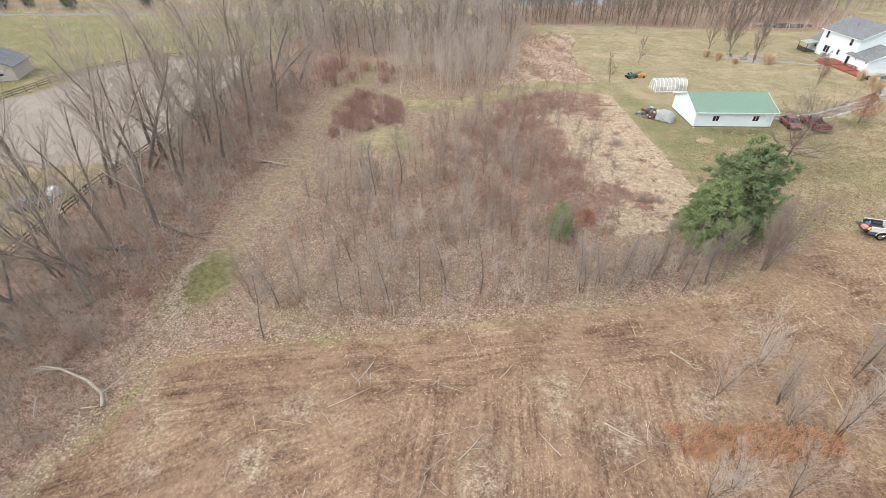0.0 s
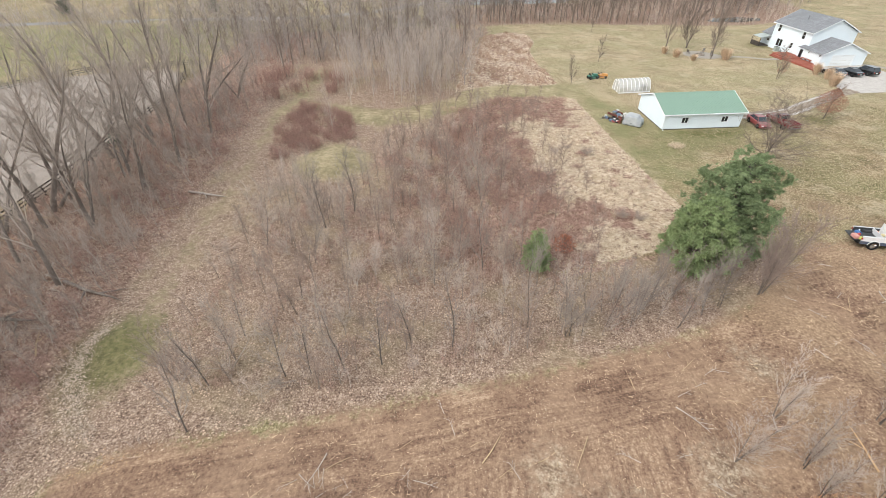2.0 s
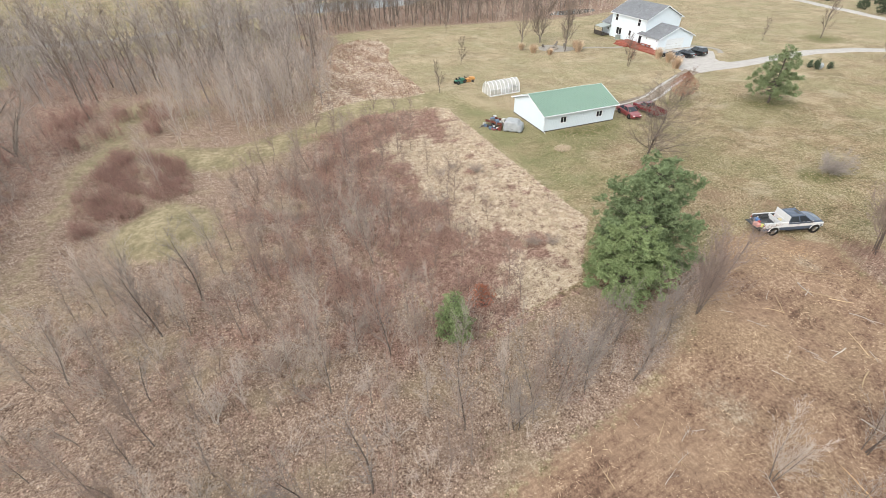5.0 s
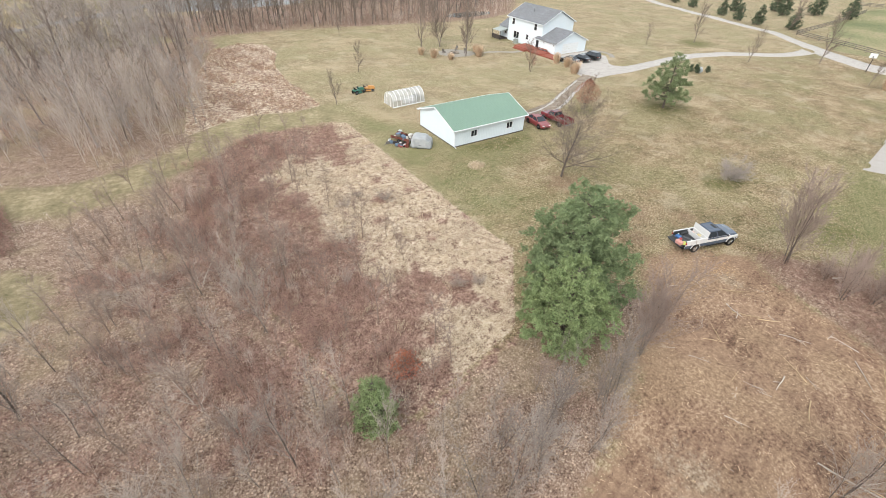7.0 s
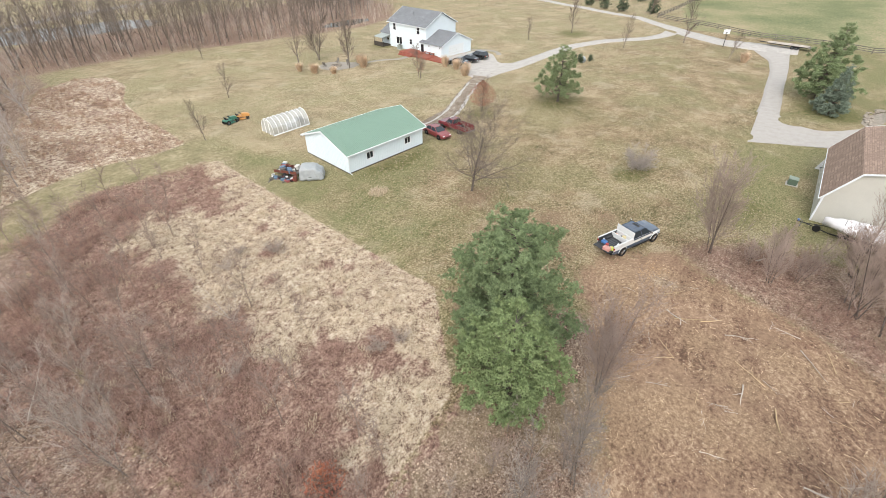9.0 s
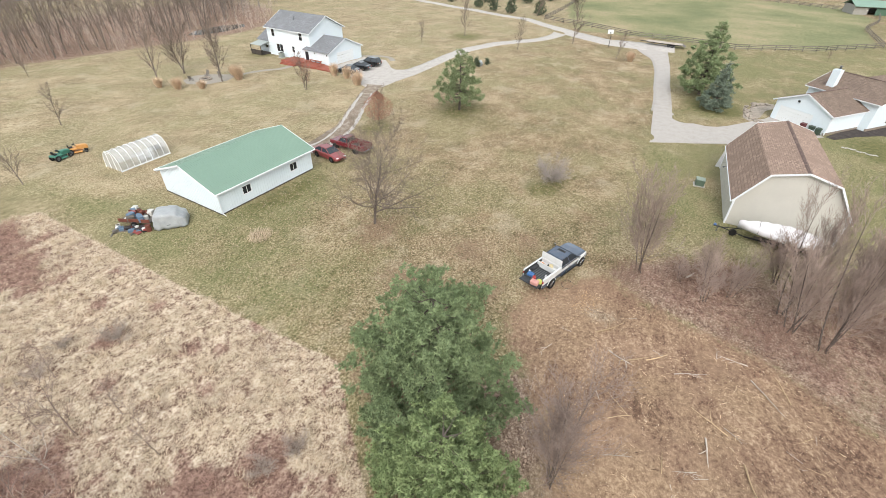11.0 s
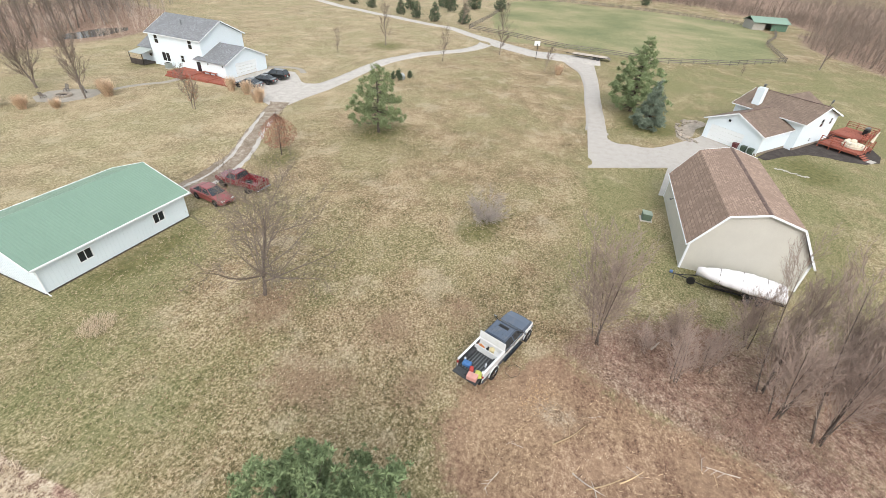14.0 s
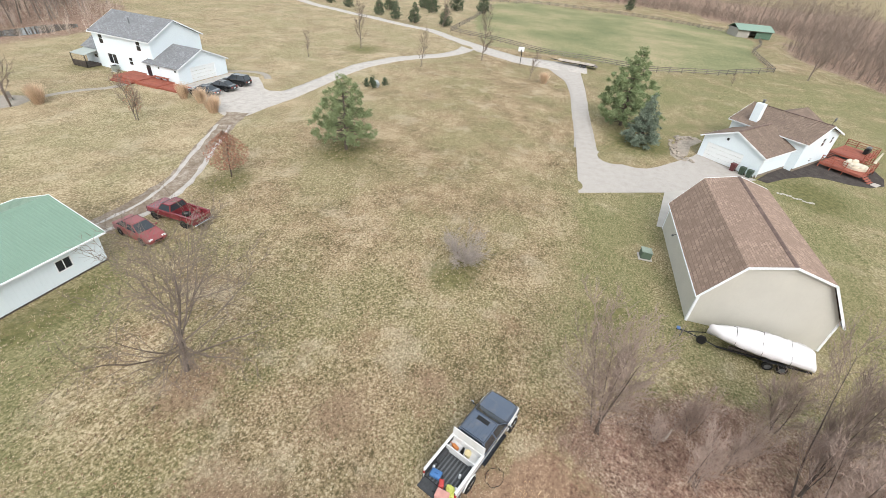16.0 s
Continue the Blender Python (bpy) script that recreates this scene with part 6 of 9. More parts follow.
TRUCK = work_truck()
truck_load(TRUCK.matrix_world)
red_pickup()
sedan("dull red four-door sedan with a faded hood", pose(54.9, 74.2, 0, 0, 0, -97), "dull_red")
sedan("black sport utility car parked before a garage", pose(92.6, 93.6, 0, 0, 0, 97), "black_paint", 4.6, 1.86, 1.7, 2.7, True, "cars before the garage")
sedan("black sedan parked before a garage", pose(89.2, 93.4, 0, 0, 0, 99), "black_paint", 4.7, 1.8, 1.45, 2.75, False, "cars before the garage")
sedan("dark grey sedan parked beside tall dry grass", pose(86.0, 93.6, 0, 0, 0, 101), "grey_paint", 4.6, 1.78, 1.45, 2.7, False, "cars before the garage")


def boat():
    b = thing("covered_boat", "motor boat under a tight white cover on a trailer", "boat", pose(63.15, 20.9, 0, 0, 0, 92))
    M["boat_cover"] = surface("boat_cover", (238, 234, 236), 0.6, vary=0.04, scale=1.2, k=0.85)
    hull, cover = [], []
    for k in range(11):
        t = k / 10
        x = 0.2 + 6.5 * t
        w = 1.18 * (1 - max(0, t - 0.45) ** 2 * 3.0) if t < 1 else 0.03
        w = max(w, 0.03)
        keel = 0.62 + 0.45 * max(0, t - 0.6) ** 1.5 * 2
        rim = 1.18 + 0.22 * t
        hull.append([(x, -w, rim), (x, -w * 0.88, rim - 0.35), (x, 0, keel), (x, w * 0.88, rim - 0.35), (x, w, rim)])
        crest = rim + 0.3 + 0.62 * math.sin(math.pi * min(1, t * 0.9 + 0.12)) * (1 if k % 3 else 0.92)
        cover.append([(x, -w - 0.03, rim - 0.22), (x, -w - 0.02, rim + 0.04), (x, -w * 0.5, (rim + crest) / 2 + 0.06), (x, 0, crest), (x, w * 0.5, (rim + crest) / 2 + 0.06), (x, w + 0.02, rim + 0.04), (x, w + 0.03, rim - 0.22)])
    part("hull", loft(hull), "white_paint", b, smooth=True)
    bm = loft(cover)
    bmesh.ops.subdivide_edges(bm, edges=bm.edges[:], cuts=2, use_grid_fill=True)
    for v in bm.verts:
        v.co.z += 0.035 * math.sin(v.co.x * 7.1 + v.co.y * 3.0) + 0.025 * math.sin(v.co.y * 9.0 - v.co.x * 2.2) + 0.02
    part("cover", bm, "boat_cover", b, "tight white fabric cover", smooth=True)
    for x in (1.7, 3.5, 5.1):
        k = (x - 0.2) / 6.5 * 10
        c = [Vector(p).lerp(Vector(q), k % 1) for p, q in zip(cover[int(k)], cover[int(k) + 1])]
        bm = bmesh.new()
        tube_path(bm, [p + Vector((0, 0, 0.015)) for p in c], 0.018, 4)
        part("tie_strap", bm, "black_plastic", b)
    for s in (-1, 1):
        part("frame_rail", boxes(((0.0, s * 0.75 - 0.05, 0.42), (6.0, s * 0.75 + 0.05, 0.54))), "black_plastic", b)
        part("bunk", boxes(((0.4, s * 0.6 - 0.07, 0.54), (5.2, s * 0.6 + 0.07, 0.72))), "dark_wood", b)
        part("fender", boxes(((1.3, min(s * 0.98, s * 1.24), 0.74), (3.3, max(s * 0.98, s * 1.24), 0.79)), bevel=0.02), "black_plastic", b)
        for x in (1.85, 2.75):
            wheel(b, x, s * 1.1, 0.34, 0.2)
    for x in (0.2, 2.3, 4.5):
        part("cross_member", boxes(((x - 0.05, -0.75, 0.42), (x + 0.05, 0.75, 0.5))), "black_plastic", b)
    bm = bmesh.new()
    for s in (-1, 1):
        rod(bm, (5.9, s * 0.75, 0.48), (7.9, 0, 0.48), 0.05, sides=4)
    rod(bm, (7.8, 0, 0.48), (8.6, 0, 0.5), 0.06, sides=4)
    part("tongue", bm, "black_plastic", b)
    bm = bmesh.new()
    rod(bm, (8.2, 0.12, 0.0), (8.2, 0.12, 0.75), 0.04)
    part("tongue_jack", bm, "steel_grey", b)
    part("winch_cover", boxes(((8.35, -0.14, 0.56), (8.6, 0.14, 0.72)), bevel=0.04), "blue_paint", b, "blue coupler cover")
    bm = bmesh.new()
    rod(bm, (6.9, 0.32, 0.45), (6.9, 0.5, 0.45), 0.33, sides=16)
    part("spare_wheel", bm, "rubber", b)


boat()
# ---- plants ----
class Tubes:
    """Collects tapered branch tubes as plain vertex and face lists."""

    def __init__(self):
        self.v, self.f = [], []

    def add(self, pts, radii, sides):
        n = len(pts)
        start = len(self.v)
        for k in range(n):
            d = (pts[min(k + 1, n - 1)] - pts[max(k - 1, 0)]).normalized()
            s = d.cross(Vector((0.31, 0.17, 0.93)))
            s = s.normalized() if s.length > 1e-4 else Vector((1, 0, 0))
            u = d.cross(s)
            if k == n - 1:
                self.v.append(tuple(pts[k]))
                break
            for j in range(sides):
                a = 6.28319 * j / sides
                self.v.append(tuple(pts[k] + (s * math.cos(a) + u * math.sin(a)) * radii[k]))
        for k in range(n - 2):
            for j in range(sides):
                a, b = start + k * sides + j, start + k * sides + (j + 1) % sides
                self.f.append((a, b, b + sides, a + sides))
        tip, base = start + (n - 1) * sides, start + (n - 2) * sides
        for j in range(sides):
            self.f.append((base + j, base + (j + 1) % sides, tip))

    def blade(self, a, b, width, side):
        """The finest twigs: one slim spike each."""
        s = (b - a).cross(side)
        s = s.normalized() * width if s.length > 1e-5 else Vector((width, 0, 0))
        i = len(self.v)
        self.v += [tuple(a - s), tuple(a + s), tuple(b)]
        self.f.append((i, i + 1, i + 2))

    def mesh(self, name):
        me = bpy.data.meshes.new(name)
        me.from_pydata(self.v, [], self.f)
        return me


def away(rng, d, deg):
    """A direction turned off d by deg, at a random azimuth."""
    s = d.orthogonal().normalized()
    u = d.cross(s)
    a = rng.uniform(0, 6.28319)
    side = s * math.cos(a) + u * math.sin(a)
    return (d * math.cos(radians(deg)) + side * math.sin(radians(deg))).normalized()


def grow(rng, trunk, crown, base, d, length, radius, level, st):
    n = st["segs"][level]
    if level == st["levels"] and level > 1:
        crown.blade(base, base + (d + Vector((0, 0, st["up"][level]))).normalized() * length, st["least"], Vector((rng.gauss(0, 1), rng.gauss(0, 1), rng.gauss(0, 1))))
        return
    pts, p, dd = [base.copy()], base.copy(), d.copy()
    for k in range(n):
        dd = (dd + Vector((rng.gauss(0, 1), rng.gauss(0, 1), rng.gauss(0, 1))) * st["wander"][level] + Vector((0, 0, st["up"][level]))).normalized()
        p = p + dd * (length / n)
        pts.append(p.copy())
    radii = [radius * (1 - 0.85 * k / n) for k in range(n + 1)]
    (trunk if level == 0 else crown).add(pts, radii, st["sides"][level])
    if level >= st["levels"]:
        return
    for k in range(st["kids"][level]):
        t = st["from"][level] + (0.98 - st["from"][level]) * (k + rng.random()) / st["kids"][level]
        x = t * n
        i = min(int(x), n - 1)
        q = pts[i].lerp(pts[i + 1], x - i)
        dloc = (pts[i + 1] - pts[i]).normalized()
        nl = length * st["ratio"][level] * (1.0 - st["fall"][level] * t) * rng.uniform(0.7, 1.25)
        grow(rng, trunk, crown, q, away(rng, dloc, st["angle"][level] * rng.uniform(0.7, 1.3)), nl, max(radius * (1 - 0.85 * t) * st["thin"], st["least"]), level + 1, st)


STYLES = {
    # upright young trees, fan-shaped
    "sapling": dict(levels=3, segs=(7, 3, 1, 1), sides=(5, 3, 3, 3), wander=(0.05, 0.09, 0.1, 0.1), up=(0.04, 0.13, 0.12, 0.15), kids=(24, 7, 5), ratio=(0.42, 0.42, 0.5), fall=(0.55, 0.35, 0.3), angle=(30, 28, 32), thin=0.42, least=0.0085, **{"from": (0.10, 0.15, 0.1)}),
    # large wood-edge trees, forked low and leaning
    "forest": dict(levels=3, segs=(9, 5, 2, 1), sides=(7, 4, 3, 3), wander=(0.07, 0.12, 0.14, 0.1), up=(0.02, 0.08, 0.08, 0.1), kids=(13, 8, 6), ratio=(0.5, 0.45, 0.55), fall=(0.45, 0.4, 0.3), angle=(31, 32, 32), thin=0.46, least=0.0095, **{"from": (0.26, 0.15, 0.1)}),
    # narrow oval yard tree
    "oval": dict(levels=3, segs=(6, 4, 2, 1), sides=(6, 4, 3, 3), wander=(0.03, 0.05, 0.06, 0.1), up=(0.05, 0.13, 0.10, 0.1), kids=(20, 10, 7), ratio=(0.46, 0.42, 0.42), fall=(0.5, 0.35, 0.3), angle=(31, 28, 30), thin=0.38, least=0.0085, **{"from": (0.14, 0.15, 0.1)}),
    # yard trees standing far off
    "yard": dict(levels=3, segs=(6, 4, 2, 1), sides=(6, 4, 3, 3), wander=(0.04, 0.08, 0.12, 0.1), up=(0.03, 0.12, 0.10, 0.1), kids=(22, 8, 5), ratio=(0.45, 0.4, 0.42), fall=(0.5, 0.35, 0.3), angle=(36, 34, 38), thin=0.46, least=0.026, **{"from": (0.16, 0.15, 0.1)}),
    # forked low, fanning out
    "vase": dict(levels=3, segs=(8, 6, 3, 1), sides=(6, 4, 3, 3), wander=(0.06, 0.09, 0.12, 0.1), up=(0.03, 0.05, 0.03, 0.05), kids=(34, 12, 9), ratio=(1.15, 0.42, 0.40), fall=(0.62, 0.35, 0.3), angle=(57, 40, 44), thin=0.5, least=0.012, **{"from": (0.17, 0.15, 0.1)}),
    # low twiggy shrub
    "shrub": dict(levels=2, segs=(4, 3, 1), sides=(4, 3, 3), wander=(0.10, 0.12, 0.1), up=(0.03, 0.06, 0.06), kids=(20, 18), ratio=(0.5, 0.42), fall=(0.4, 0.3), angle=(40, 44), thin=0.45, least=0.008, **{"from": (0.1, 0.1)}),
    # crooked half-dead shrub
    "snag": dict(levels=2, segs=(5, 4, 1), sides=(4, 3, 3), wander=(0.16, 0.2, 0.1), up=(0.02, 0.04, 0.04), kids=(10, 8), ratio=(0.55, 0.5), fall=(0.4, 0.3), angle=(46, 44), thin=0.5, least=0.009, **{"from": (0.15, 0.15)}),
    # far trees with fewer twigs
    "far": dict(levels=2, segs=(5, 2, 1), sides=(4, 3, 3), wander=(0.06, 0.12, 0.15), up=(0.03, 0.07, 0.06), kids=(15, 12), ratio=(0.42, 0.5), fall=(0.45, 0.4), angle=(42, 40), thin=0.4, least=0.024, **{"from": (0.2, 0.1)}),
}
M["bark_grey"] = bark("bark_grey", (142, 129, 119))
M["twig_grey"] = bark("twig_grey", (190, 174, 161), 0.15)
M["bark_dark"] = bark("bark_dark", (114, 102, 94))
M["twig_dark"] = bark("twig_dark", (156, 144, 135), 0.2)
M["twig_mauve"] = bark("twig_mauve", (190, 177, 169), 0.2)
M["twig_brown"] = bark("twig_brown", (166, 144, 130), 0.15)
M["twig_umber"] = bark("twig_umber", (178, 156, 144), 0.2)
M["twig_shade"] = bark("twig_shade", (140, 124, 112), 0.15)
M["twig_pale"] = bark("twig_pale", (208, 194, 180), 0.15)
M["bleached_wood"] = bark("bleached_wood", (200, 187, 174), 0.25)
M["split_wood"] = bark("split_wood", (218, 176, 124), 0.3)


def bare_tree(seed, style, h, r, lean=0.0, stems=1, bark_mat="bark_grey", twig_mat="twig_grey", label="", category="tree", group="", name="bare_tree", splay=0.13):
    """One leafless tree: trunk and crown, standing at the origin."""
    rng = random.Random(seed)
    trunk, crown = Tubes(), Tubes()
    for s in range(stems):
        a = rng.uniform(0, 6.28)
        tilt = lean + (splay if stems > 1 else 0.0) * rng.uniform(0.4, 1.4)
        d = Vector((math.cos(a) * tilt, math.sin(a) * tilt, 1)).normalized()
        hh = h * (1 if s == 0 else rng.uniform(0.6, 0.95))
        base = Vector((rng.uniform(-0.25, 0.25), rng.uniform(-0.25, 0.25), -0.15)) if stems > 1 else Vector((0, 0, -0.15))
        grow(rng, trunk, crown, base, d, hh, r * (1 if s == 0 else rng.uniform(0.5, 0.9)), 0, STYLES[style])
    root = new(name)
    root.empty_display_size = 0.3
    finish("trunk", trunk.mesh("trunk"), bark_mat, root, smooth=True)
    finish("crown", crown.mesh("crown"), twig_mat, root)
    return tagged(root, label, category, group)


class Stamp:
    """A kit of kinds of tree; the first use of a kind is the thing itself, later ones copies."""

    def __init__(self):
        self.made = {}

    def put(self, key, make, m):
        if key not in self.made:
            ob = make()
            ob.matrix_world = m
            self.made[key] = ob
            return ob
        return copy_thing(self.made[key], m)


STAMP = Stamp()


def spots(poly, count, seed, gap=0.0, keep_off=(), lo=0.4, fades=None):
    """Random places inside an outline, at least gap apart."""
    rng = np.random.RandomState(seed)
    p = np.array(poly, float)
    (x0, y0), (x1, y1) = p.min(0), p.max(0)
    out = []
    for _ in range(400):
        x, y = rng.uniform(x0, x1, 400), rng.uniform(y0, y1, 400)
        ok = inside(poly, x, y) > lo
        for q in keep_off:
            ok &= inside(AREAS[q] if isinstance(q, str) else q, x, y) < -0.3
        if fades is not None:
            ok &= rng.uniform(0, 1, 400) < fades(x, y)
        for a, b in zip(x[ok], y[ok]):
            if not gap or all((a - c) ** 2 + (b - d) ** 2 > gap * gap for c, d in out):
                out.append((float(a), float(b)))
                if len(out) >= count:
                    return out
    return out


def plant(style, places, kinds, seed, h, r, base_h, label, group, **kw):
    """Trees of one style at places (x, y or x, y, height)."""
    rng = random.Random(seed)
    for place in places:
        k = rng.randrange(kinds)
        hh = place[2] if len(place) > 2 else rng.uniform(*h)
        s = hh / base_h
        tilt = kw.get("tilt", 3.0)
        z = height(place[0], place[1])
        m = pose(place[0], place[1], z, rng.uniform(-tilt, tilt), rng.uniform(-tilt, tilt), rng.uniform(0, 360)) @ Matrix.Diagonal((s * rng.uniform(0.85, 1.15), s * rng.uniform(0.85, 1.15), s, 1))
        STAMP.put((group, k), lambda: bare_tree(seed * 31 + k, style, base_h, r, lean=kw.get("lean", 0.03), stems=kw.get("stems", (1,))[k % len(kw.get("stems", (1,)))],
                                              bark_mat=kw.get("bark_mat", "bark_grey"), twig_mat=kw.get("twig_mat", "twig_grey"), label=label, group=group, name=kw.get("name", "bare_tree"), category=kw.get("category", "tree"), splay=kw.get("splay", 0.13)), m)


SAPLINGS = [(-19, 28), (-14, 24.6), (0, 26.6), (10, 28.6), (20, 30.4), (28, 34), (25, 38), (14, 37.5), (12, 44), (14, 60), (10, 77), (-4, 73), (-6, 60), (-10, 56), (-17, 57), (-20, 48), (-19, 35)]
GROVE = spots(SAPLINGS, 165, 21, 1.45, keep_off=("mound",), fades=lambda x, y: np.clip(1.1 - (y - 26) / 75, 0.3, 1))
plant("sapling", GROVE[::2], 6, 22, (4.0, 7.5), 0.048, 7.0, "slender leafless young tree with pale grey twigs", "young trees in the thicket", stems=(1, 1, 2, 1))
plant("sapling", GROVE[1::2], 5, 26, (3.6, 7.0), 0.048, 7.0, "slender leafless young tree with brownish twigs", "brown young trees in the thicket", stems=(1, 2, 1), twig_mat="twig_brown")
plant("sapling", [(-15.3, 23.9, 7.5), (-15.2, 27.6, 6), (-9.7, 28.1, 6.5), (-5.3, 28.3, 7), (-2.5, 28.7, 7), (-0.2, 30, 7), (3, 30.1, 8), (6.6, 39.2, 7), (9.4, 31.8, 7.5), (-9.7, 47.9, 6.5), (-6.9, 51, 6.5), (-9.7, 41.5, 6), (-7.8, 28.2, 6)], 6, 23, (6, 8), 0.065, 7.0, "slender leafless young tree with dark bark", "young trees at the soil edge", bark_mat="bark_dark", twig_mat="twig_dark")
plant("sapling", [(14.4, 32.2, 6), (16.2, 31.6, 6.5), (18, 31.4, 6), (19.1, 32.6, 6.5), (19.9, 33.2, 6.5), (21.9, 30.9, 6.5), (24.4, 32.3, 7), (26.4, 33.0, 7), (12.5, 30.6, 6), (22.8, 34.2, 6), (17.3, 34, 5.5)], 5, 24, (6, 8), 0.045, 7.0, "many-stemmed upright leafless young tree", "clumps at the soil edge", stems=(2, 3, 2), bark_mat="bark_dark", twig_mat="twig_dark", lean=0.0, splay=0.16, tilt=2)
plant("sapling", [(20.1, 19.7, 6), (24.5, 22.4, 6.5), (23.9, 19.1, 6), (23.8, 17.5, 5.5), (31, 21.8, 7.5), (26.7, 16.8, 6), (30.4, 18.9, 6), (21.4, 12.6, 6.5), (16.6, 12.4, 5), (18.1, 12.8, 5.5), (28, 13, 6.5), (33, 17, 7), (25.5, 10, 6)], 5, 25, (5, 7), 0.05, 7.0, "leafless tree standing alone on cleared ground", "trees on the cleared ground", stems=(3, 3, 2), twig_mat="twig_grey", bark_mat="bark_dark", lean=0.02, splay=0.14, tilt=2)
# wood edge along the board fence
plant("forest", [(-38.6, 31.2, 12), (-42.3, 33.8, 12), (-35.2, 31.3, 10), (-44.8, 49.2, 14), (-46.2, 52.3, 13), (-42.3, 54.1, 14), (-41.6, 56.4, 15), (-43.2, 68.3, 14), (-45.8, 55.8, 13), (-44.4, 94.3, 14), (-45.8, 96.8, 14), (-45, 82, 10), (-42.5, 60.5, 14), (-44, 45, 13), (-40, 44, 12), (-43, 27, 13), (-38, 62, 13), (-39, 72, 13), (-44.5, 88, 13), (-40, 18, 12), (-44, 8, 12), (-36, 50, 11), (-41, 76, 13), (-35, 84, 12), (-45, 40, 13), (-43.5, 64.5, 13), (-44.6, 74, 14), (-41, 50, 13), (-44, 37, 12), (-40.5, 67, 12), (-42, 81, 13), (-38, 91, 13), (-33, 93, 12), (-44, 58, 14), (-33.5, 40, 10), (-37, 37, 11), (-34, 58, 10), (-33, 66, 10), (-39.5, 27, 12), (-36, 23, 11), (-33, 28, 9), (-37.5, 80, 12), (-32, 76, 9)], 6, 31, (12, 14), 0.16, 10.0, "tall leafless tree with dark forked trunk", "trees along the board fence", bark_mat="bark_grey", twig_mat="twig_grey", lean=0.10, tilt=6, stems=(2, 3, 1), splay=0.26)
WEST = [(-45.5, -10), (-45.5, 100), (-30, 100), (-28, 84), (-27, 66), (-28, 48), (-28, 34), (-27, 24), (-26, 12), (-30, -10)]
plant("sapling", spots(WEST, 26, 33, 2.2), 6, 34, (3.0, 7.5), 0.05, 7.0, "scrubby leafless understorey tree", "scrub in the fence wood", stems=(2, 1, 3), twig_mat="twig_grey", lean=0.12, tilt=10)
# brush row east of the cleared soil
plant("oval", [(52.1, 34.2, 8.8), (50.9, 29.0, 5.2), (52.4, 31.0, 3.8), (52.4, 23.9, 9.4), (50.7, 23.2, 8.4), (49.6, 21.4, 8.0), (54.6, 19.6, 7.5), (52, 15.5, 7.5), (55.5, 12, 7), (56.5, 24, 4), (52.4, 27.3, 3.8), (54, 29, 3.2)], 5, 51, (5, 8), 0.045, 7.0, "dense many-stemmed leafless shrub tree", "brush row by the boat", stems=(6, 5, 5), twig_mat="twig_umber", bark_mat="bark_dark", lean=0.0, splay=0.34, tilt=2)
plant("oval", [(30.9, 34.3, 8.4)], 1, 53, (8, 8), 0.05, 8.0, "dense upright leafless shrub tree beside pines", "shrub tree by the pines", stems=(7,), twig_mat="twig_umber", lean=0.0, splay=0.1, tilt=0.5)
# lawn trees
plant("vase", [(45.6, 57.6, 7.6)], 1, 61, (8, 8), 0.15, 7.0, "wide leafless shade tree on the lawn", "shade tree", tilt=1, lean=0.0, bark_mat="bark_dark", twig_mat="twig_shade")
plant("shrub", [(63.8, 46.4, 3.3)], 1, 62, (3, 3), 0.02, 3.0, "low rounded leafless shrub on the lawn", "round shrub", stems=(16,), twig_mat="twig_mauve", lean=0.3, splay=1.0, name="bare_shrub", category="shrub")
plant("yard", [(60.6, 117.6, 9.5), (67.2, 120.4, 9), (67.9, 110.2, 10.5)], 3, 63, (9, 10), 0.13, 9.0, "leafless tree beside the fire pit", "fire pit trees", twig_mat="twig_shade", lean=0.05, stems=(3, 1, 2))
plant("yard", [(130.3, 94.8, 9), (124, 77, 6.6), (138.3, 68.2, 10), (115.6, 98.6, 4.6), (128.8, 55, 4.2), (172, 91, 7.5), (73.1, 94.8, 4.6), (178.5, -6.8, 10), (155.3, 14, 4.5), (41.8, 110, 4.2), (31.1, 94.4, 6.2), (50, 140, 8)], 4, 64, (6, 9), 0.11, 8.0, "leafless ornamental tree standing in grass", "yard trees", twig_mat="twig_shade")
# pale twisted shrubs in the thicket
plant("snag", spots(SAPLINGS, 34, 27, 3.0, keep_off=("mound",)) + spots(WEST, 40, 28, 2.6) + [(0.5, 37.5), (-1.5, 41), (2.5, 44.5), (5, 36), (7.5, 33.5), (3.8, 40.5), (11, 47), (15, 52), (13, 62), (17.5, 58)], 5, 29, (1.8, 3.6), 0.032, 3.0, "pale crooked leafless shrub in litter", "pale shrubs in the thicket", stems=(4, 6, 5), bark_mat="bleached_wood", twig_mat="twig_grey", lean=0.25, splay=0.5, name="bare_shrub", category="shrub")


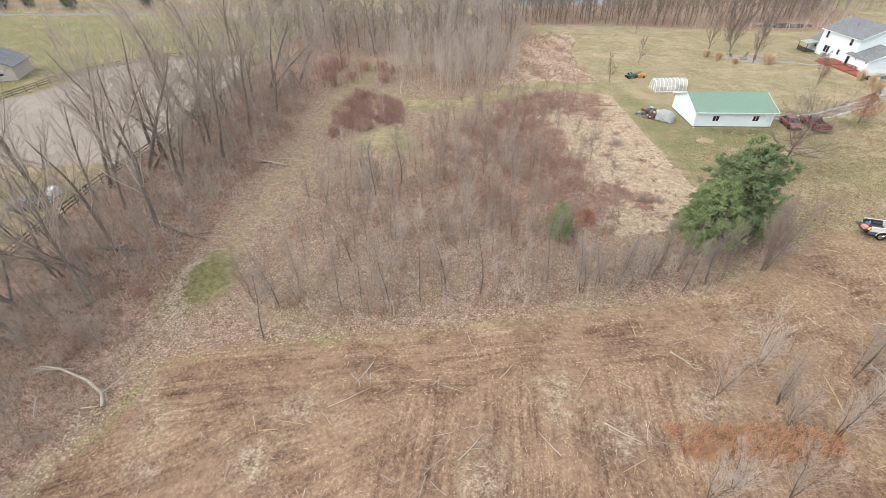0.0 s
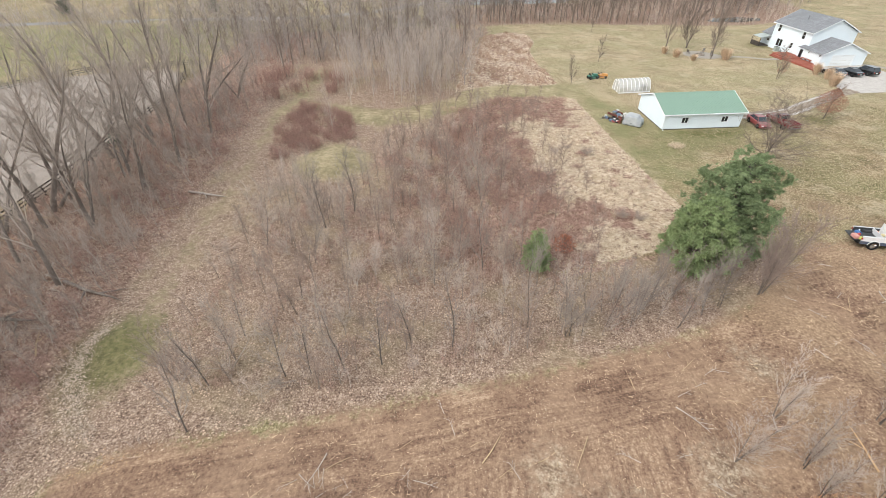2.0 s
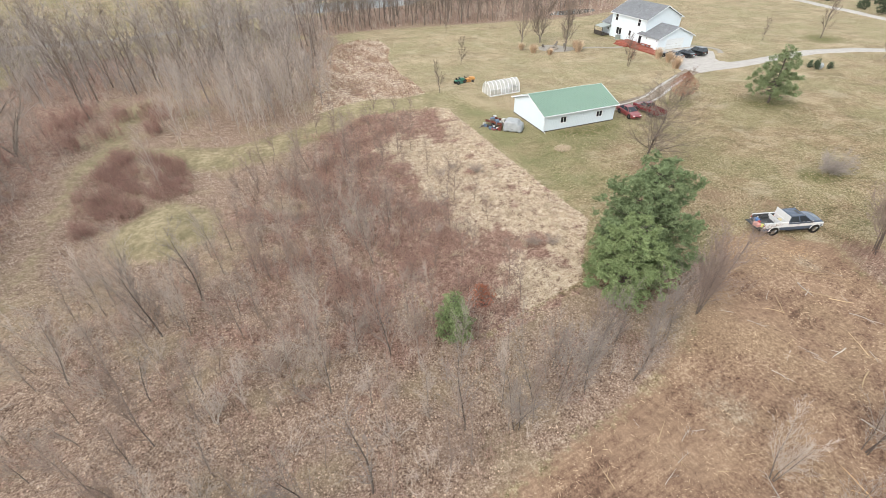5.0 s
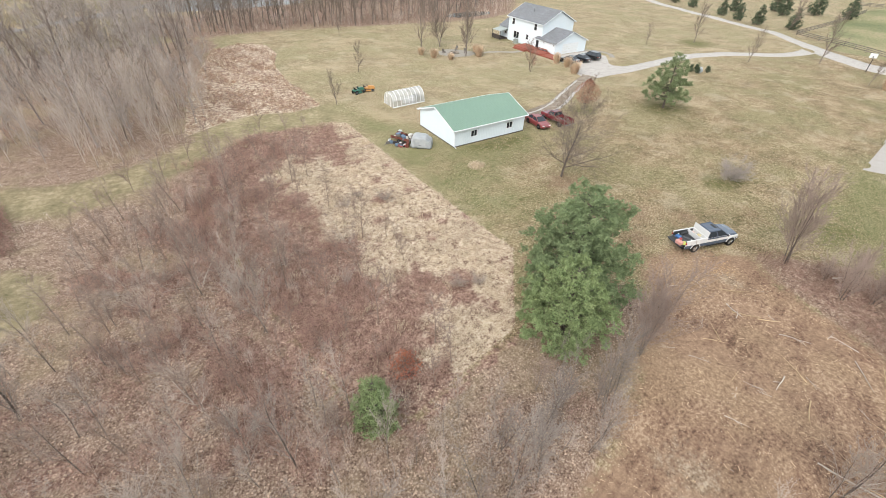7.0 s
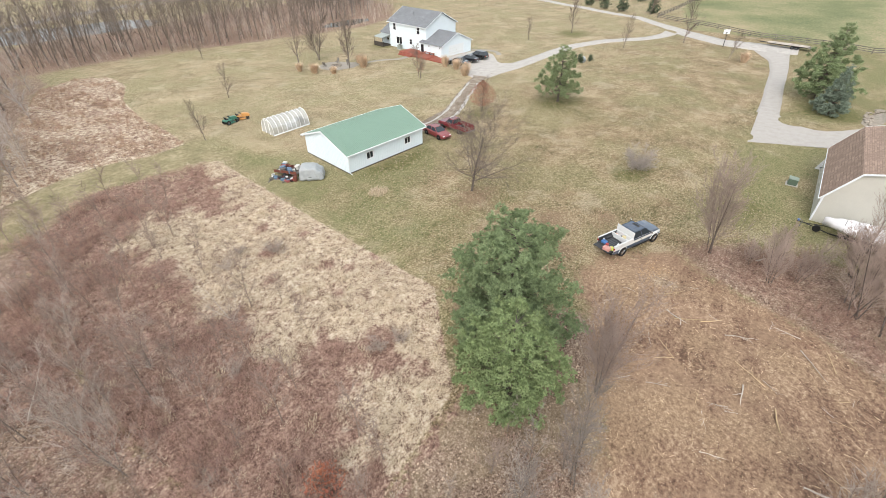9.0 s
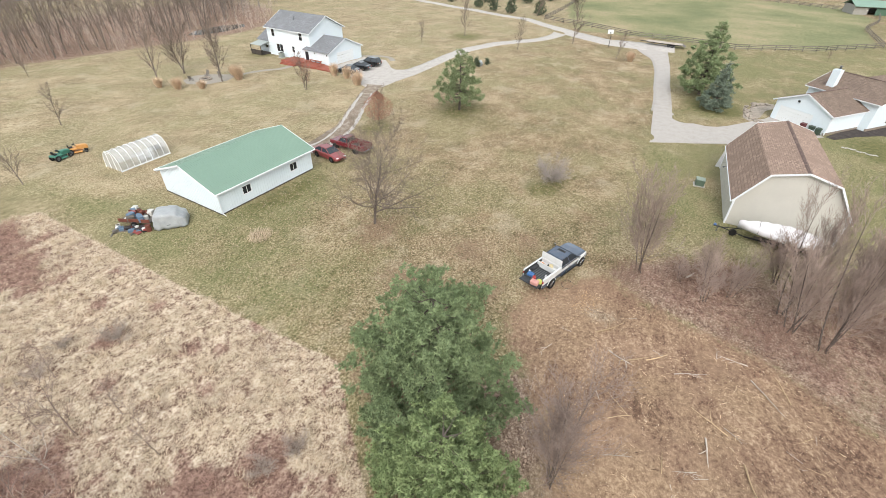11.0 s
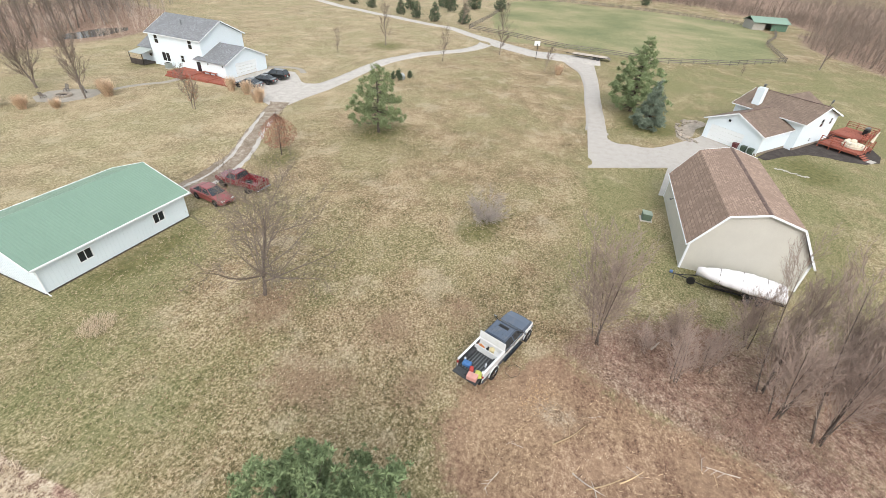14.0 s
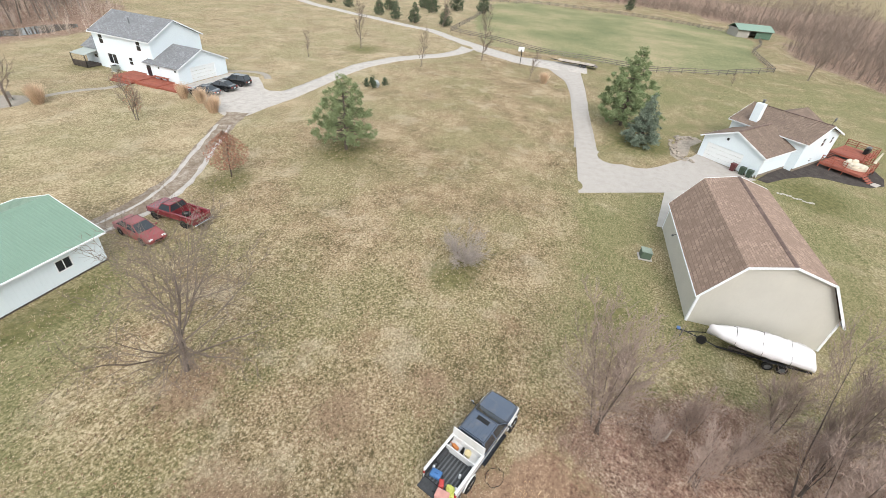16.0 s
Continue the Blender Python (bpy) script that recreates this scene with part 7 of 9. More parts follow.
# ---- far woods as plain stuff ----
def mass(name, template, places, material, label, category, flat=False):
    """Many copies of a few plants joined into one mesh; places are (x, y, z, turn, scale)."""
    vs, fs, total = [], [], 0
    rng = random.Random(len(places))
    for x, y, z, a, s in places:
        tv, tf = template[rng.randrange(len(template))]
        c, d = math.cos(a) * s, math.sin(a) * s
        m = np.array([[c, -d, 0], [d, c, 0], [0, 0, s]])
        vs.append(tv @ m.T + np.array([x, y, z]))
        fs.append(tf + total)
        total += len(tv)
    v, f = np.concatenate(vs), np.concatenate(fs)
    me = bpy.data.meshes.new(name)
    k = f.shape[1]
    me.vertices.add(len(v))
    me.vertices.foreach_set("co", v.astype(np.float32).ravel())
    me.loops.add(f.size)
    me.loops.foreach_set("vertex_index", f.astype(np.int32).ravel())
    me.polygons.add(len(f))
    me.polygons.foreach_set("loop_start", np.arange(0, f.size, k, dtype=np.int32))
    me.update(calc_edges=True)
    return tagged(finish(name, me, material), label, category, kind="stuff")


def far_template(seed, h=11.0, style="far", thick=0.011):
    rng = random.Random(seed)
    t = Tubes()
    grow(rng, t, t, Vector((0, 0, -0.3)), Vector((0.03, 0.02, 1)), h, h * thick, 0, STYLES[style])
    tris = []
    for f in t.f:
        tris.append(f[:3])
        if len(f) == 4:
            tris.append((f[0], f[2], f[3]))
    return np.array(t.v), np.array(tris)


def where(pts, seed, lo=0.8, hi=1.2):
    rng = random.Random(seed)
    xs, ys = np.array([p[0] for p in pts]), np.array([p[1] for p in pts])
    zs = land(xs, ys)
    return [(x, y, z, rng.uniform(0, 6.28), rng.uniform(lo, hi)) for x, y, z in zip(xs, ys, zs)]


FAR = [far_template(900 + k) for k in range(5)]
THIN = [far_template(920 + k, 6.0) for k in range(5)]
NORTH = [(-46, 99), (-64, 150), (16, 150), (20, 140), (12, 118), (8, 96), (-3, 88), (-13, 91), (-17, 97), (-15, 108), (-17, 117), (-24, 112), (-27, 97)]
SNAGS = [far_template(960 + k, 3.4, "snag", 0.011) for k in range(6)]
mass("pale_shrubs", SNAGS, where(spots([(-38, 26), (-28.6, 30), (-27.6, 48), (-27.4, 70), (-34, 74), (-41, 48)], 90, 36, 1.5), 27, 0.6, 1.35), "twig_pale", "pale crooked leafless shrubs along a wood edge", "shrubs")
YOUNG = [far_template(940 + k, 7.0, "sapling", 0.0075) for k in range(5)]
mass("bare_woods", YOUNG, where(spots(WEST, 110, 35, 1.7), 28, 0.45, 1.1), "twig_grey", "scrubby leafless understorey along a fence", "woods")
mass("bare_woods", YOUNG, where(spots([(-14, 74), (-8, 74), (4, 78), (9, 84), (12, 96), (14, 112), (2, 116), (-12, 106), (-16, 96), (-12, 88)], 52, 37, 2.2, keep_off=("path", "mound")), 29, 0.9, 1.4), "twig_grey", "tall slender leafless trees by the mown path", "woods")
mass("bare_woods", FAR, where(spots(NORTH, 80, 41, 3.0, fades=lambda x, y: np.where(y > 116, 1, 0.35)), 31, 0.7, 1.35), "twig_mauve", "tall leafless woods in a mauve-grey haze", "woods")
mass("bare_woods", FAR, where(spots(NORTH, 70, 40, 3.2, fades=lambda x, y: np.where(y > 116, 1, 0.35)), 30, 0.7, 1.4), "twig_shade", "tall leafless dark-stemmed woods", "woods")
mass("bare_woods", THIN, where(spots([(-14, 91), (8, 96), (12, 118), (19, 139), (5, 142), (-12, 122)], 90, 43, 1.5, lo=-3.0), 32, 0.4, 1.25), "twig_mauve", "dense stand of thin leafless saplings", "woods")
mass("bare_woods", THIN, where(spots(AREAS["bramble"], 90, 47, 2.0, lo=-3), 33, 0.4, 0.9), "twig_brown", "thin leafless saplings among brambles", "woods")
mass("bare_woods", FAR, where(spots([(18, 152), (33, 154), (50, 152), (75, 149), (98, 154), (112, 160), (108, 170), (75, 162), (48, 166), (20, 172)], 64, 45, 2.2, keep_off=("pond",)), 34, 0.8, 1.4), "twig_shade", "leafless trees in the boundary row", "woods")
mass("bare_woods", FAR, where(spots([(18, 152), (33, 154), (50, 152), (75, 149), (98, 154), (112, 160), (108, 170), (75, 162), (48, 166), (20, 172)], 36, 46, 3.0, keep_off=("pond",)), 39, 0.8, 1.5), "bark_grey", "dark leafless trees in the boundary row", "woods")
mass("far_woods", FAR, where(spots([(-75, 150), (-64, 152), (16, 152), (20, 172), (-40, 166), (-75, 162)], 70, 71), 1), "twig_mauve", "hazy leafless woods behind the field", "woods")
mass("far_woods", FAR, where(spots([(-260, 175), (-75, 178), (0, 196), (90, 225), (160, 250), (330, 190), (420, 120), (460, 160), (200, 330), (-300, 300)], 270, 72), 2, 1.0, 1.6), "twig_mauve", "hazy leafless woods on the horizon", "woods")
mass("far_woods", FAR, where(spots([(160, -26), (187, -22), (198, -17), (213, -13), (237, -14), (256, -26), (285, -22), (318, 12), (332, 60), (345, 95), (400, 75), (380, -60), (300, -110), (160, -80)], 420, 73, 2.0), 3, 0.8, 1.3), "twig_shade", "leafless woods beyond the pasture", "woods")
mass("far_woods", FAR, where(spots([(8, 168), (48, 167), (90, 168), (132, 178), (134, 202), (90, 198), (48, 188), (10, 180)], 110, 78, 2.2, keep_off=("pond_far",)), 6, 0.8, 1.3), "twig_shade", "leafless woods behind the boundary row", "woods")
mass("far_woods", FAR, where(spots([(104, 156), (135, 172), (190, 200), (150, 205), (104, 172)], 90, 74, keep_off=("pond",)), 4, 0.7, 1.1), "twig_dark", "leafless woods around the pond", "woods")


# ---- ground plants ----
def blades(seed, count, h, spread, width, bend=0.3, base=0.1):
    """A clump of narrow blades, each one triangle."""
    rng = random.Random(seed)
    v, f = [], []
    for k in range(count):
        a, r = rng.uniform(0, 6.28), rng.uniform(0, base)
        x, y = r * math.cos(a), r * math.sin(a)
        a2 = rng.uniform(0, 6.28)
        t = rng.uniform(0.2, 1.0) * spread
        hh = h * rng.uniform(0.6, 1.15)
        wx, wy = -math.sin(a2 + 0.6) * width / 2, math.cos(a2 + 0.6) * width / 2
        i = len(v)
        v += [(x - wx, y - wy, -0.03), (x + wx, y + wy, -0.03), (x + math.cos(a2) * t, y + math.sin(a2) * t, hh)]
        f.append((i, i + 1, i + 2))
    return np.array(v), np.array(f)


def stems(seed, count, h, width, twigs=3, spread=0.35):
    """A clump of woody stems with side twigs: thin three-sided spikes."""
    rng = random.Random(seed)
    t = Tubes()
    for k in range(count):
        a = rng.uniform(0, 6.28)
        b = Vector((rng.uniform(-0.3, 0.3), rng.uniform(-0.3, 0.3), -0.05))
        top = b + Vector((math.cos(a) * spread * rng.random() * h, math.sin(a) * spread * rng.random() * h, h * rng.uniform(0.6, 1.1)))
        t.blade(b, top, width, Vector((rng.gauss(0, 1), rng.gauss(0, 1), 0.2)))
        for j in range(twigs):
            q = b.lerp(top, rng.uniform(0.3, 0.85))
            a2 = rng.uniform(0, 6.28)
            t.blade(q, q + Vector((math.cos(a2), math.sin(a2), rng.uniform(0.3, 1.1))) * h * rng.uniform(0.15, 0.34), width * 0.7, Vector((rng.gauss(0, 1), rng.gauss(0, 1), rng.gauss(0, 1))))
    return np.array(t.v), np.array(t.f)


SCRUB = [stems(230 + k, 6, 3.2, 0.02, 7, 0.25) for k in range(5)]
mass("scrub", SCRUB, where(spots([(160, -24), (187, -21), (198, -15), (213, -10.5), (237, -12), (256, -24), (285, -20), (318, 12), (332, 60), (345, 95), (362, 90), (350, 10), (300, -52), (190, -56), (160, -60)], 1700, 95), 35, 0.6, 1.7), "twig_shade", "leafless scrub at the edge of far woods", "scrub")
mass("scrub", SCRUB, where(spots([(-75, 150), (-40, 118), (-20, 117), (-10, 120), (12, 150), (18, 165), (-75, 165)], 800, 96), 36, 0.6, 1.3), "twig_mauve", "leafless scrub inside the woods", "scrub")
mass("scrub", SCRUB, where(spots([(-260, 172), (-75, 174), (0, 190), (90, 218), (160, 240), (150, 250), (80, 235), (-75, 190), (-260, 185)], 800, 97), 37, 0.7, 1.5), "twig_mauve", "leafless scrub along a far field", "scrub")
mass("scrub", SCRUB, where(spots([(-45.5, 0), (-45.5, 100), (-30, 100), (-28, 84), (-26.5, 66), (-27, 48), (-27.5, 34), (-26, 22), (-27, 5)], 330, 98, fades=lambda x, y: 0.15 + 0.85 * smooth(wavy(x, y, 14, 23), -0.4, 0.5)), 38, 0.3, 0.85), "twig_grey", "tangled grey scrub under the fence trees", "scrub")
M["straw"] = foliage("straw", (230, 209, 178), 0.25)
M["rust_straw"] = foliage("rust_straw", (198, 164, 136), 0.3)
M["orange_straw"] = foliage("orange_straw", (216, 162, 120), 0.3)
M["pale_straw"] = foliage("pale_straw", (228, 198, 164), 0.3)
M["red_stems"] = foliage("red_stems", (194, 155, 138), 0.35)
M["mound_stems"] = foliage("mound_stems", (178, 138, 124), 0.35)
M["grey_stems"] = foliage("grey_stems", (208, 188, 172), 0.35)
M["leaf_flecks"] = foliage("leaf_flecks", (200, 172, 146), 0.4)
M["bleached_leaf"] = foliage("bleached_leaf", (212, 188, 166), 0.3)
M["heap_stems"] = foliage("heap_stems", (206, 184, 162), 0.35)
M["row_stems"] = foliage("row_stems", (162, 128, 112), 0.4)


def clumps(poly, count, seed, each, spread, **kw):
    """Places gathered into rounded bushes."""
    rng = random.Random(seed)
    return [(x + rng.gauss(0, s), y + rng.gauss(0, s)) for x, y in spots(poly, count, seed, 3.0, **kw) for s in (rng.uniform(0.5, 1.0) * spread,) for _ in range(each)]


def patchy(size, seed, lo, hi):
    return lambda x, y: smooth(wavy(x, y, size, seed), lo, hi)


GRASS = [blades(100 + k, 9, 0.38, 0.3, 0.035, base=0.22) for k in range(6)]
MATTED = [blades(140 + k, 12, 0.2, 0.42, 0.026, base=0.3) for k in range(8)]
mass("dry_field_grass", MATTED, where(spots(AREAS["tan"], 7000, 81, lo=0.0, fades=lambda x, y: (1.08 - smooth(RUST(x, y), 0.25, 0.85)) * (0.4 + 0.6 * smooth(wavy(x, y, 1.6, 65), -0.5, 0.4))), 5, 0.6, 1.4), "straw", "cream-coloured dry field grass in tufts", "grass")
mass("dry_field_grass", GRASS, where(spots(AREAS["tan_far"], 2500, 82, lo=0.0, fades=patchy(9, 3, -0.9, 0.5)), 6, 0.7, 1.3), "rust_straw", "rust-coloured dry field grass in tufts", "grass")
BRUSH = [stems(200 + k, 5, 0.95, 0.010, 4) for k in range(6)]
CANES = [stems(260 + k, 7, 0.7, 0.007, 5, 0.9) for k in range(8)]
mass("red_brambles", CANES, where(spots(AREAS["tan"], 3200, 83, lo=0.3, fades=lambda x, y: 0.02 + smooth(RUST(x, y), 0.45, 0.85) * (0.35 + 0.65 * smooth(wavy(x, y, 4, 7), -0.5, 0.4))), 7, 0.5, 1.1), "red_stems", "reddish-brown bramble canes", "brambles")
mass("dry_field_grass", GRASS, where(clumps(AREAS["tan"], 60, 181, 8, 0.4), 5, 0.8, 1.5), "straw", "tall cream grass wisps among brambles", "grass")
mass("red_brambles", BRUSH, where(spots(AREAS["bramble"], 4200, 94, lo=-3.0, fades=lambda x, y: (1 - smooth(inside(AREAS["cream"], x, y), -1, 1)) * smooth(inside(AREAS["bramble"], x, y) + 5 * wavy(x, y, 9, 18), -1, 6) * (0.04 + 0.96 * smooth(wavy(x, y, 10, 17), -0.25, 0.55))), 7, 0.5, 1.3), "red_stems", "reddish-brown bramble thicket", "brambles")
mass("red_brambles", BRUSH, where(spots(AREAS["tan_far"], 900, 84, lo=0.2), 8, 0.5, 1.0), "red_stems", "reddish-brown bramble canes", "brambles")
mass("red_brambles", BRUSH, where(spots([(-21.8, 77.9), (-19.5, 65.3), (-11.5, 70.6), (-8.4, 72.7), (-11.6, 82.5), (-19.3, 88)], 1300, 85, lo=-0.4, fades=lambda x, y: 0.1 + 0.9 * smooth(wavy(x, y, 5, 19), -0.6, 0.4)), 9, 0.9, 1.9), "mound_stems", "dense reddish-brown bramble mound", "brambles")
mass("underbrush", BRUSH, where(spots(AREAS["woods"], 4200, 86, keep_off=("path", "path_west", "mound"), lo=0.2, fades=lambda x, y: np.where((y > -5) & (y < 125), 0.35 + 0.65 * smooth(wavy(x, y, 12, 9), -0.4, 0.6), 0.03) * np.where(x < -25.5, 1.0, 0.15)), 10, 0.5, 1.5), "grey_stems", "grey-brown underbrush stems", "underbrush")
mass("red_brambles", BRUSH, where(spots(WEST, 1300, 76, lo=-1.0, fades=lambda x, y: 0.1 + 0.9 * smooth(wavy(x, y, 10, 49), -0.3, 0.5)), 17, 0.6, 1.7), "red_stems", "reddish-brown canes under the fence trees", "brambles")
mass("red_brambles", SCRUB, where(clumps(WEST, 26, 173, 14, 1.2), 18, 0.35, 0.85), "mound_stems", "rounded red-brown bushes along the wood edge", "brambles")
mass("red_brambles", SCRUB, where(clumps([(-29, 84), (-24, 92), (-16, 92), (-13, 100), (-20, 116), (-30, 104)], 9, 174, 30, 1.5), 19, 0.4, 1.0), "mound_stems", "rounded red-brown bushes beside the mown path", "brambles")
mass("underbrush", BRUSH, where(spots(AREAS["row"], 1300, 87, keep_off=("soil",), lo=0.0, fades=lambda x, y: np.where(y > 0, 1.0, 0.1) * (0.12 + 0.88 * smooth(wavy(x, y, 7, 59), -0.4, 0.5))), 11, 0.6, 1.6), "row_stems", "tangled reddish brush beside cleared soil", "underbrush")
mass("underbrush", SCRUB, where(spots(SAPLINGS, 210, 99, keep_off=("mound",), fades=lambda x, y: 0.08 + 0.92 * smooth(wavy(x, y, 11, 29), -0.2, 0.6)), 15, 0.28, 0.8), "grey_stems", "haze of pale grey saplings and canes", "underbrush")
mass("red_brambles", BRUSH, where(spots(SAPLINGS, 2200, 77, fades=lambda x, y: 0.03 + 0.97 * smooth(wavy(x, y, 9, 39), 0.1, 0.6)), 16, 0.4, 1.0), "red_stems", "low reddish canes in leaf litter", "brambles")
mass("underbrush", SCRUB, where(spots(AREAS["trees_edge"], 800, 88, keep_off=("pond", "pond_far")), 12, 0.5, 1.3), "grey_stems", "grey-brown brush under the boundary trees", "underbrush")
ORANGE = [(15.6, 16.9), (18, 17.3), (22.5, 17.1), (26.8, 16.8), (27.4, 16), (23.5, 15.0), (20, 14.7), (16.8, 14.9)]
mass("orange_grass", GRASS, where(spots(ORANGE, 760, 89, lo=-0.4, fades=patchy(2.5, 97, -1.2, 0.4)), 13, 0.6, 1.3), "orange_straw", "orange dry grass on cleared ground", "grass")


def leaf_template(seed):
    rng = random.Random(seed)
    a, s = rng.uniform(0, 6.28), 0.055
    v = [(-s, -s * 0.4, 0.02), (s * 0.2, -s * 0.7, 0.05), (s, 0.1 * s, 0.02), (-s * 0.1, s * 0.6, 0.045)]
    return np.array(v), np.array([(0, 1, 2, 3)])


LEAF = [leaf_template(k) for k in range(5)]
mass("fallen_leaves", LEAF, where(spots([(-45, 5), (-26, 5), (-22, 21), (20, 30), (37, 38), (36, 41), (27, 40), (12, 40), (7, 60), (-22, 60), (-30, 70), (-45, 70)], 30000, 90, keep_off=("path_west",), fades=lambda x, y: 0.3 + 0.7 * smooth(wavy(x, y, 5, 91), -0.4, 0.6)), 14, 0.6, 1.9), "leaf_flecks", "pale fallen leaves under the thicket", "leaves")


# pale leaf-choked ditch between the wood and the green hollow, and the brush heap beside it
rng = random.Random(615)
DITCH = [(-25.6, 34.6), (-26.4, 31.6), (-25.6, 28.6), (-24.2, 26.4), (-22.6, 23.8)]
mass("fallen_leaves", LEAF, where([(DITCH[k][0] + (DITCH[k + 1][0] - DITCH[k][0]) * t + rng.gauss(0, 0.35 + 0.14 * k), DITCH[k][1] + (DITCH[k + 1][1] - DITCH[k][1]) * t + rng.gauss(0, 0.4)) for k, t in ((rng.randrange(4), rng.random()) for _ in range(2000))], 616, 0.5, 1.5), "bleached_leaf", "bleached leaves and stones filling a ditch", "leaves")
HEAP = [(-42, 28), (-31.5, 30.5), (-27.4, 24), (-27.6, 20.6), (-25.4, 16), (-29.4, 12), (-40, 16)]
mass("underbrush", CANES, where(spots(HEAP, 800, 617), 618, 0.8, 1.8), "heap_stems", "tangled grey-brown brush heap beside cleared soil", "underbrush")
plant("shrub", [(24.4, 63.2, 1.5), (19.9, 64.2, 1.7), (22, 65.8, 1.2), (25.3, 47.0, 1.5), (23.4, 47.6, 1.6)], 2, 66, (2, 2), 0.012, 2.0, "low leafless shrub in cream field grass", "shrubs in the field", stems=(8, 7), twig_mat="twig_grey", lean=0.25, splay=0.9, name="bare_shrub", category="shrub")


# ---- evergreens ----
def tuft(seed, needles, length, width):
    rng = random.Random(seed)
    v, f = [], []
    for k in range(needles):
        d = Vector((rng.gauss(0, 1), rng.gauss(0, 1), rng.gauss(0.45, 0.8))).normalized()
        s = d.orthogonal().normalized() * width / 2
        i = len(v)
        b = d * length * 0.05
        v += [tuple(b - s), tuple(b + s), tuple(d * length * rng.uniform(0.7, 1.1))]
        f.append((i, i + 1, i + 2))
    return np.array(v), np.array(f)


def evergreen(name, label, h, r, bare, tufts, length, needle_mat, seed, droop=0.0, cone=1.0, gap=0.25, width=0.05, needles=14):
    """Trunk, whorled limbs and needle tufts along the outer limbs."""
    rng = random.Random(seed)
    root = thing(name, label, "conifer")
    tr, limbs = Tubes(), Tubes()
    tr.add([Vector((0, 0, -0.2)), Vector((0.05, 0, h * 0.4)), Vector((-0.04, 0.05, h * 0.75)), Vector((0, 0, h))], [h * 0.022, h * 0.016, h * 0.009, 0.01], 8)
    kit = [tuft(seed * 7 + k, needles, length, width) for k in range(6)]
    places = []
    whorls = int((h - bare) / (0.055 * h))
    per = []
    for w in range(whorls):
        z = bare + (h - bare) * (w + 0.3) / whorls
        t = (z - bare) / (h - bare)
        reach = r * ((1 - t) ** cone * (0.55 + 0.45 * min(1, t * 5 + 0.4)) + 0.05)
        n = rng.randint(5, 7)
        a0 = rng.uniform(0, 6.28)
        for k in range(n):
            a = a0 + 6.28 * k / n + rng.uniform(-0.3, 0.3)
            L = reach * rng.uniform(0.7, 1.12)
            d = Vector((math.cos(a), math.sin(a), 0))
            tip = Vector((0, 0, z)) + d * L + Vector((0, 0, L * (0.22 - droop) + 0.1))
            mid = Vector((0, 0, z)) + d * L * 0.5 + Vector((0, 0, -L * droop * 0.3))
            limbs.add([Vector((0, 0, z - 0.02)), mid, tip], [0.03 + 0.01 * L, 0.02, 0.006], 3)
            per.append((Vector((0, 0, z)), mid, tip, L))
    area = sum(p[3] ** 1.4 for p in per)
    for o, mid, tip, L in per:
        n = max(2, int(tufts * L ** 1.4 / area))
        heads = [1 - (1 - gap) * rng.random() ** 1.35 for _ in range(max(2, n // 13))]
        shift = [Vector((rng.gauss(0, 1), rng.gauss(0, 1), rng.gauss(0.1, 0.5))) for _ in heads]
        for k in range(n):
            c = rng.randrange(len(heads))
            t = heads[c]
            q = o.lerp(mid, t * 2) if t < 0.5 else mid.lerp(tip, t * 2 - 1)
            w = 0.34 * L * (1.15 - t)
            q = q + shift[c] * w * 0.9 + Vector((rng.gauss(0, 0.17), rng.gauss(0, 0.17), rng.gauss(0.05, 0.13)))
            places.append((q.x, q.y, q.z, rng.uniform(0, 6.28), rng.uniform(0.7, 1.25)))
    finish("trunk", tr.mesh("trunk"), "bark_dark", root, smooth=True)
    finish("limb_frame", limbs.mesh("limb_frame"), "bark_dark", root)
    ob = mass("needles", kit, places, needle_mat, "", "")
    del ob["kind"]
    ob.parent = root
    return root


M["pine_needles"] = foliage("pine_needles", (138, 158, 108), 0.3, hue=0.015)
M["holly_green"] = foliage("holly_green", (146, 166, 106), 0.3)
M["pine_grey"] = foliage("pine_grey", (146, 162, 112), 0.3)
M["pine_sage"] = foliage("pine_sage", (146, 164, 112), 0.3)
M["spruce_blue"] = foliage("spruce_blue", (132, 148, 128), 0.3)
M["spruce_dark"] = foliage("spruce_dark", (96, 112, 84), 0.4)
M["rust_leaves"] = foliage("rust_leaves", (178, 122, 98), 0.35)
M["orange_leaves"] = foliage("orange_leaves", (196, 116, 86), 0.3)

evergreen("pine_tree", "large bushy green pine at the field corner", 9.7, 5.0, 0.5, 13000, 0.21, "pine_needles", 301, cone=0.42, width=0.06, needles=18).matrix_world = pose(31.0, 41.8, 0)
evergreen("pine_tree", "smaller bushy yellow-green pine beside a larger one", 7.0, 3.4, 0.3, 6500, 0.20, "holly_green", 302, cone=0.36, width=0.06, needles=18).matrix_world = pose(26.6, 38.4, 0)
evergreen("pine_tree", "small green pine in leafless brush", 4.4, 1.5, 0.2, 1300, 0.24, "holly_green", 303, cone=0.7).matrix_world = pose(11.7, 39.3, 0)
evergreen("pine_tree", "open grey-green pine on the lawn", 8.9, 4.2, 1.2, 3000, 0.36, "pine_grey", 304, cone=0.85, gap=0.35).matrix_world = pose(79.0, 67.2, 0)
evergreen("pine_tree", "broad green pine beside the drive", 11.8, 5.8, 0.5, 5200, 0.42, "pine_sage", 305, cone=0.95, droop=0.04).matrix_world = pose(110.5, 36.0, 0)
evergreen("spruce_tree", "blue-green spruce beside the drive", 7.4, 2.7, 0.3, 3000, 0.3, "spruce_blue", 306, cone=1.0, droop=0.12).matrix_world = pose(102.3, 33.0, 0)
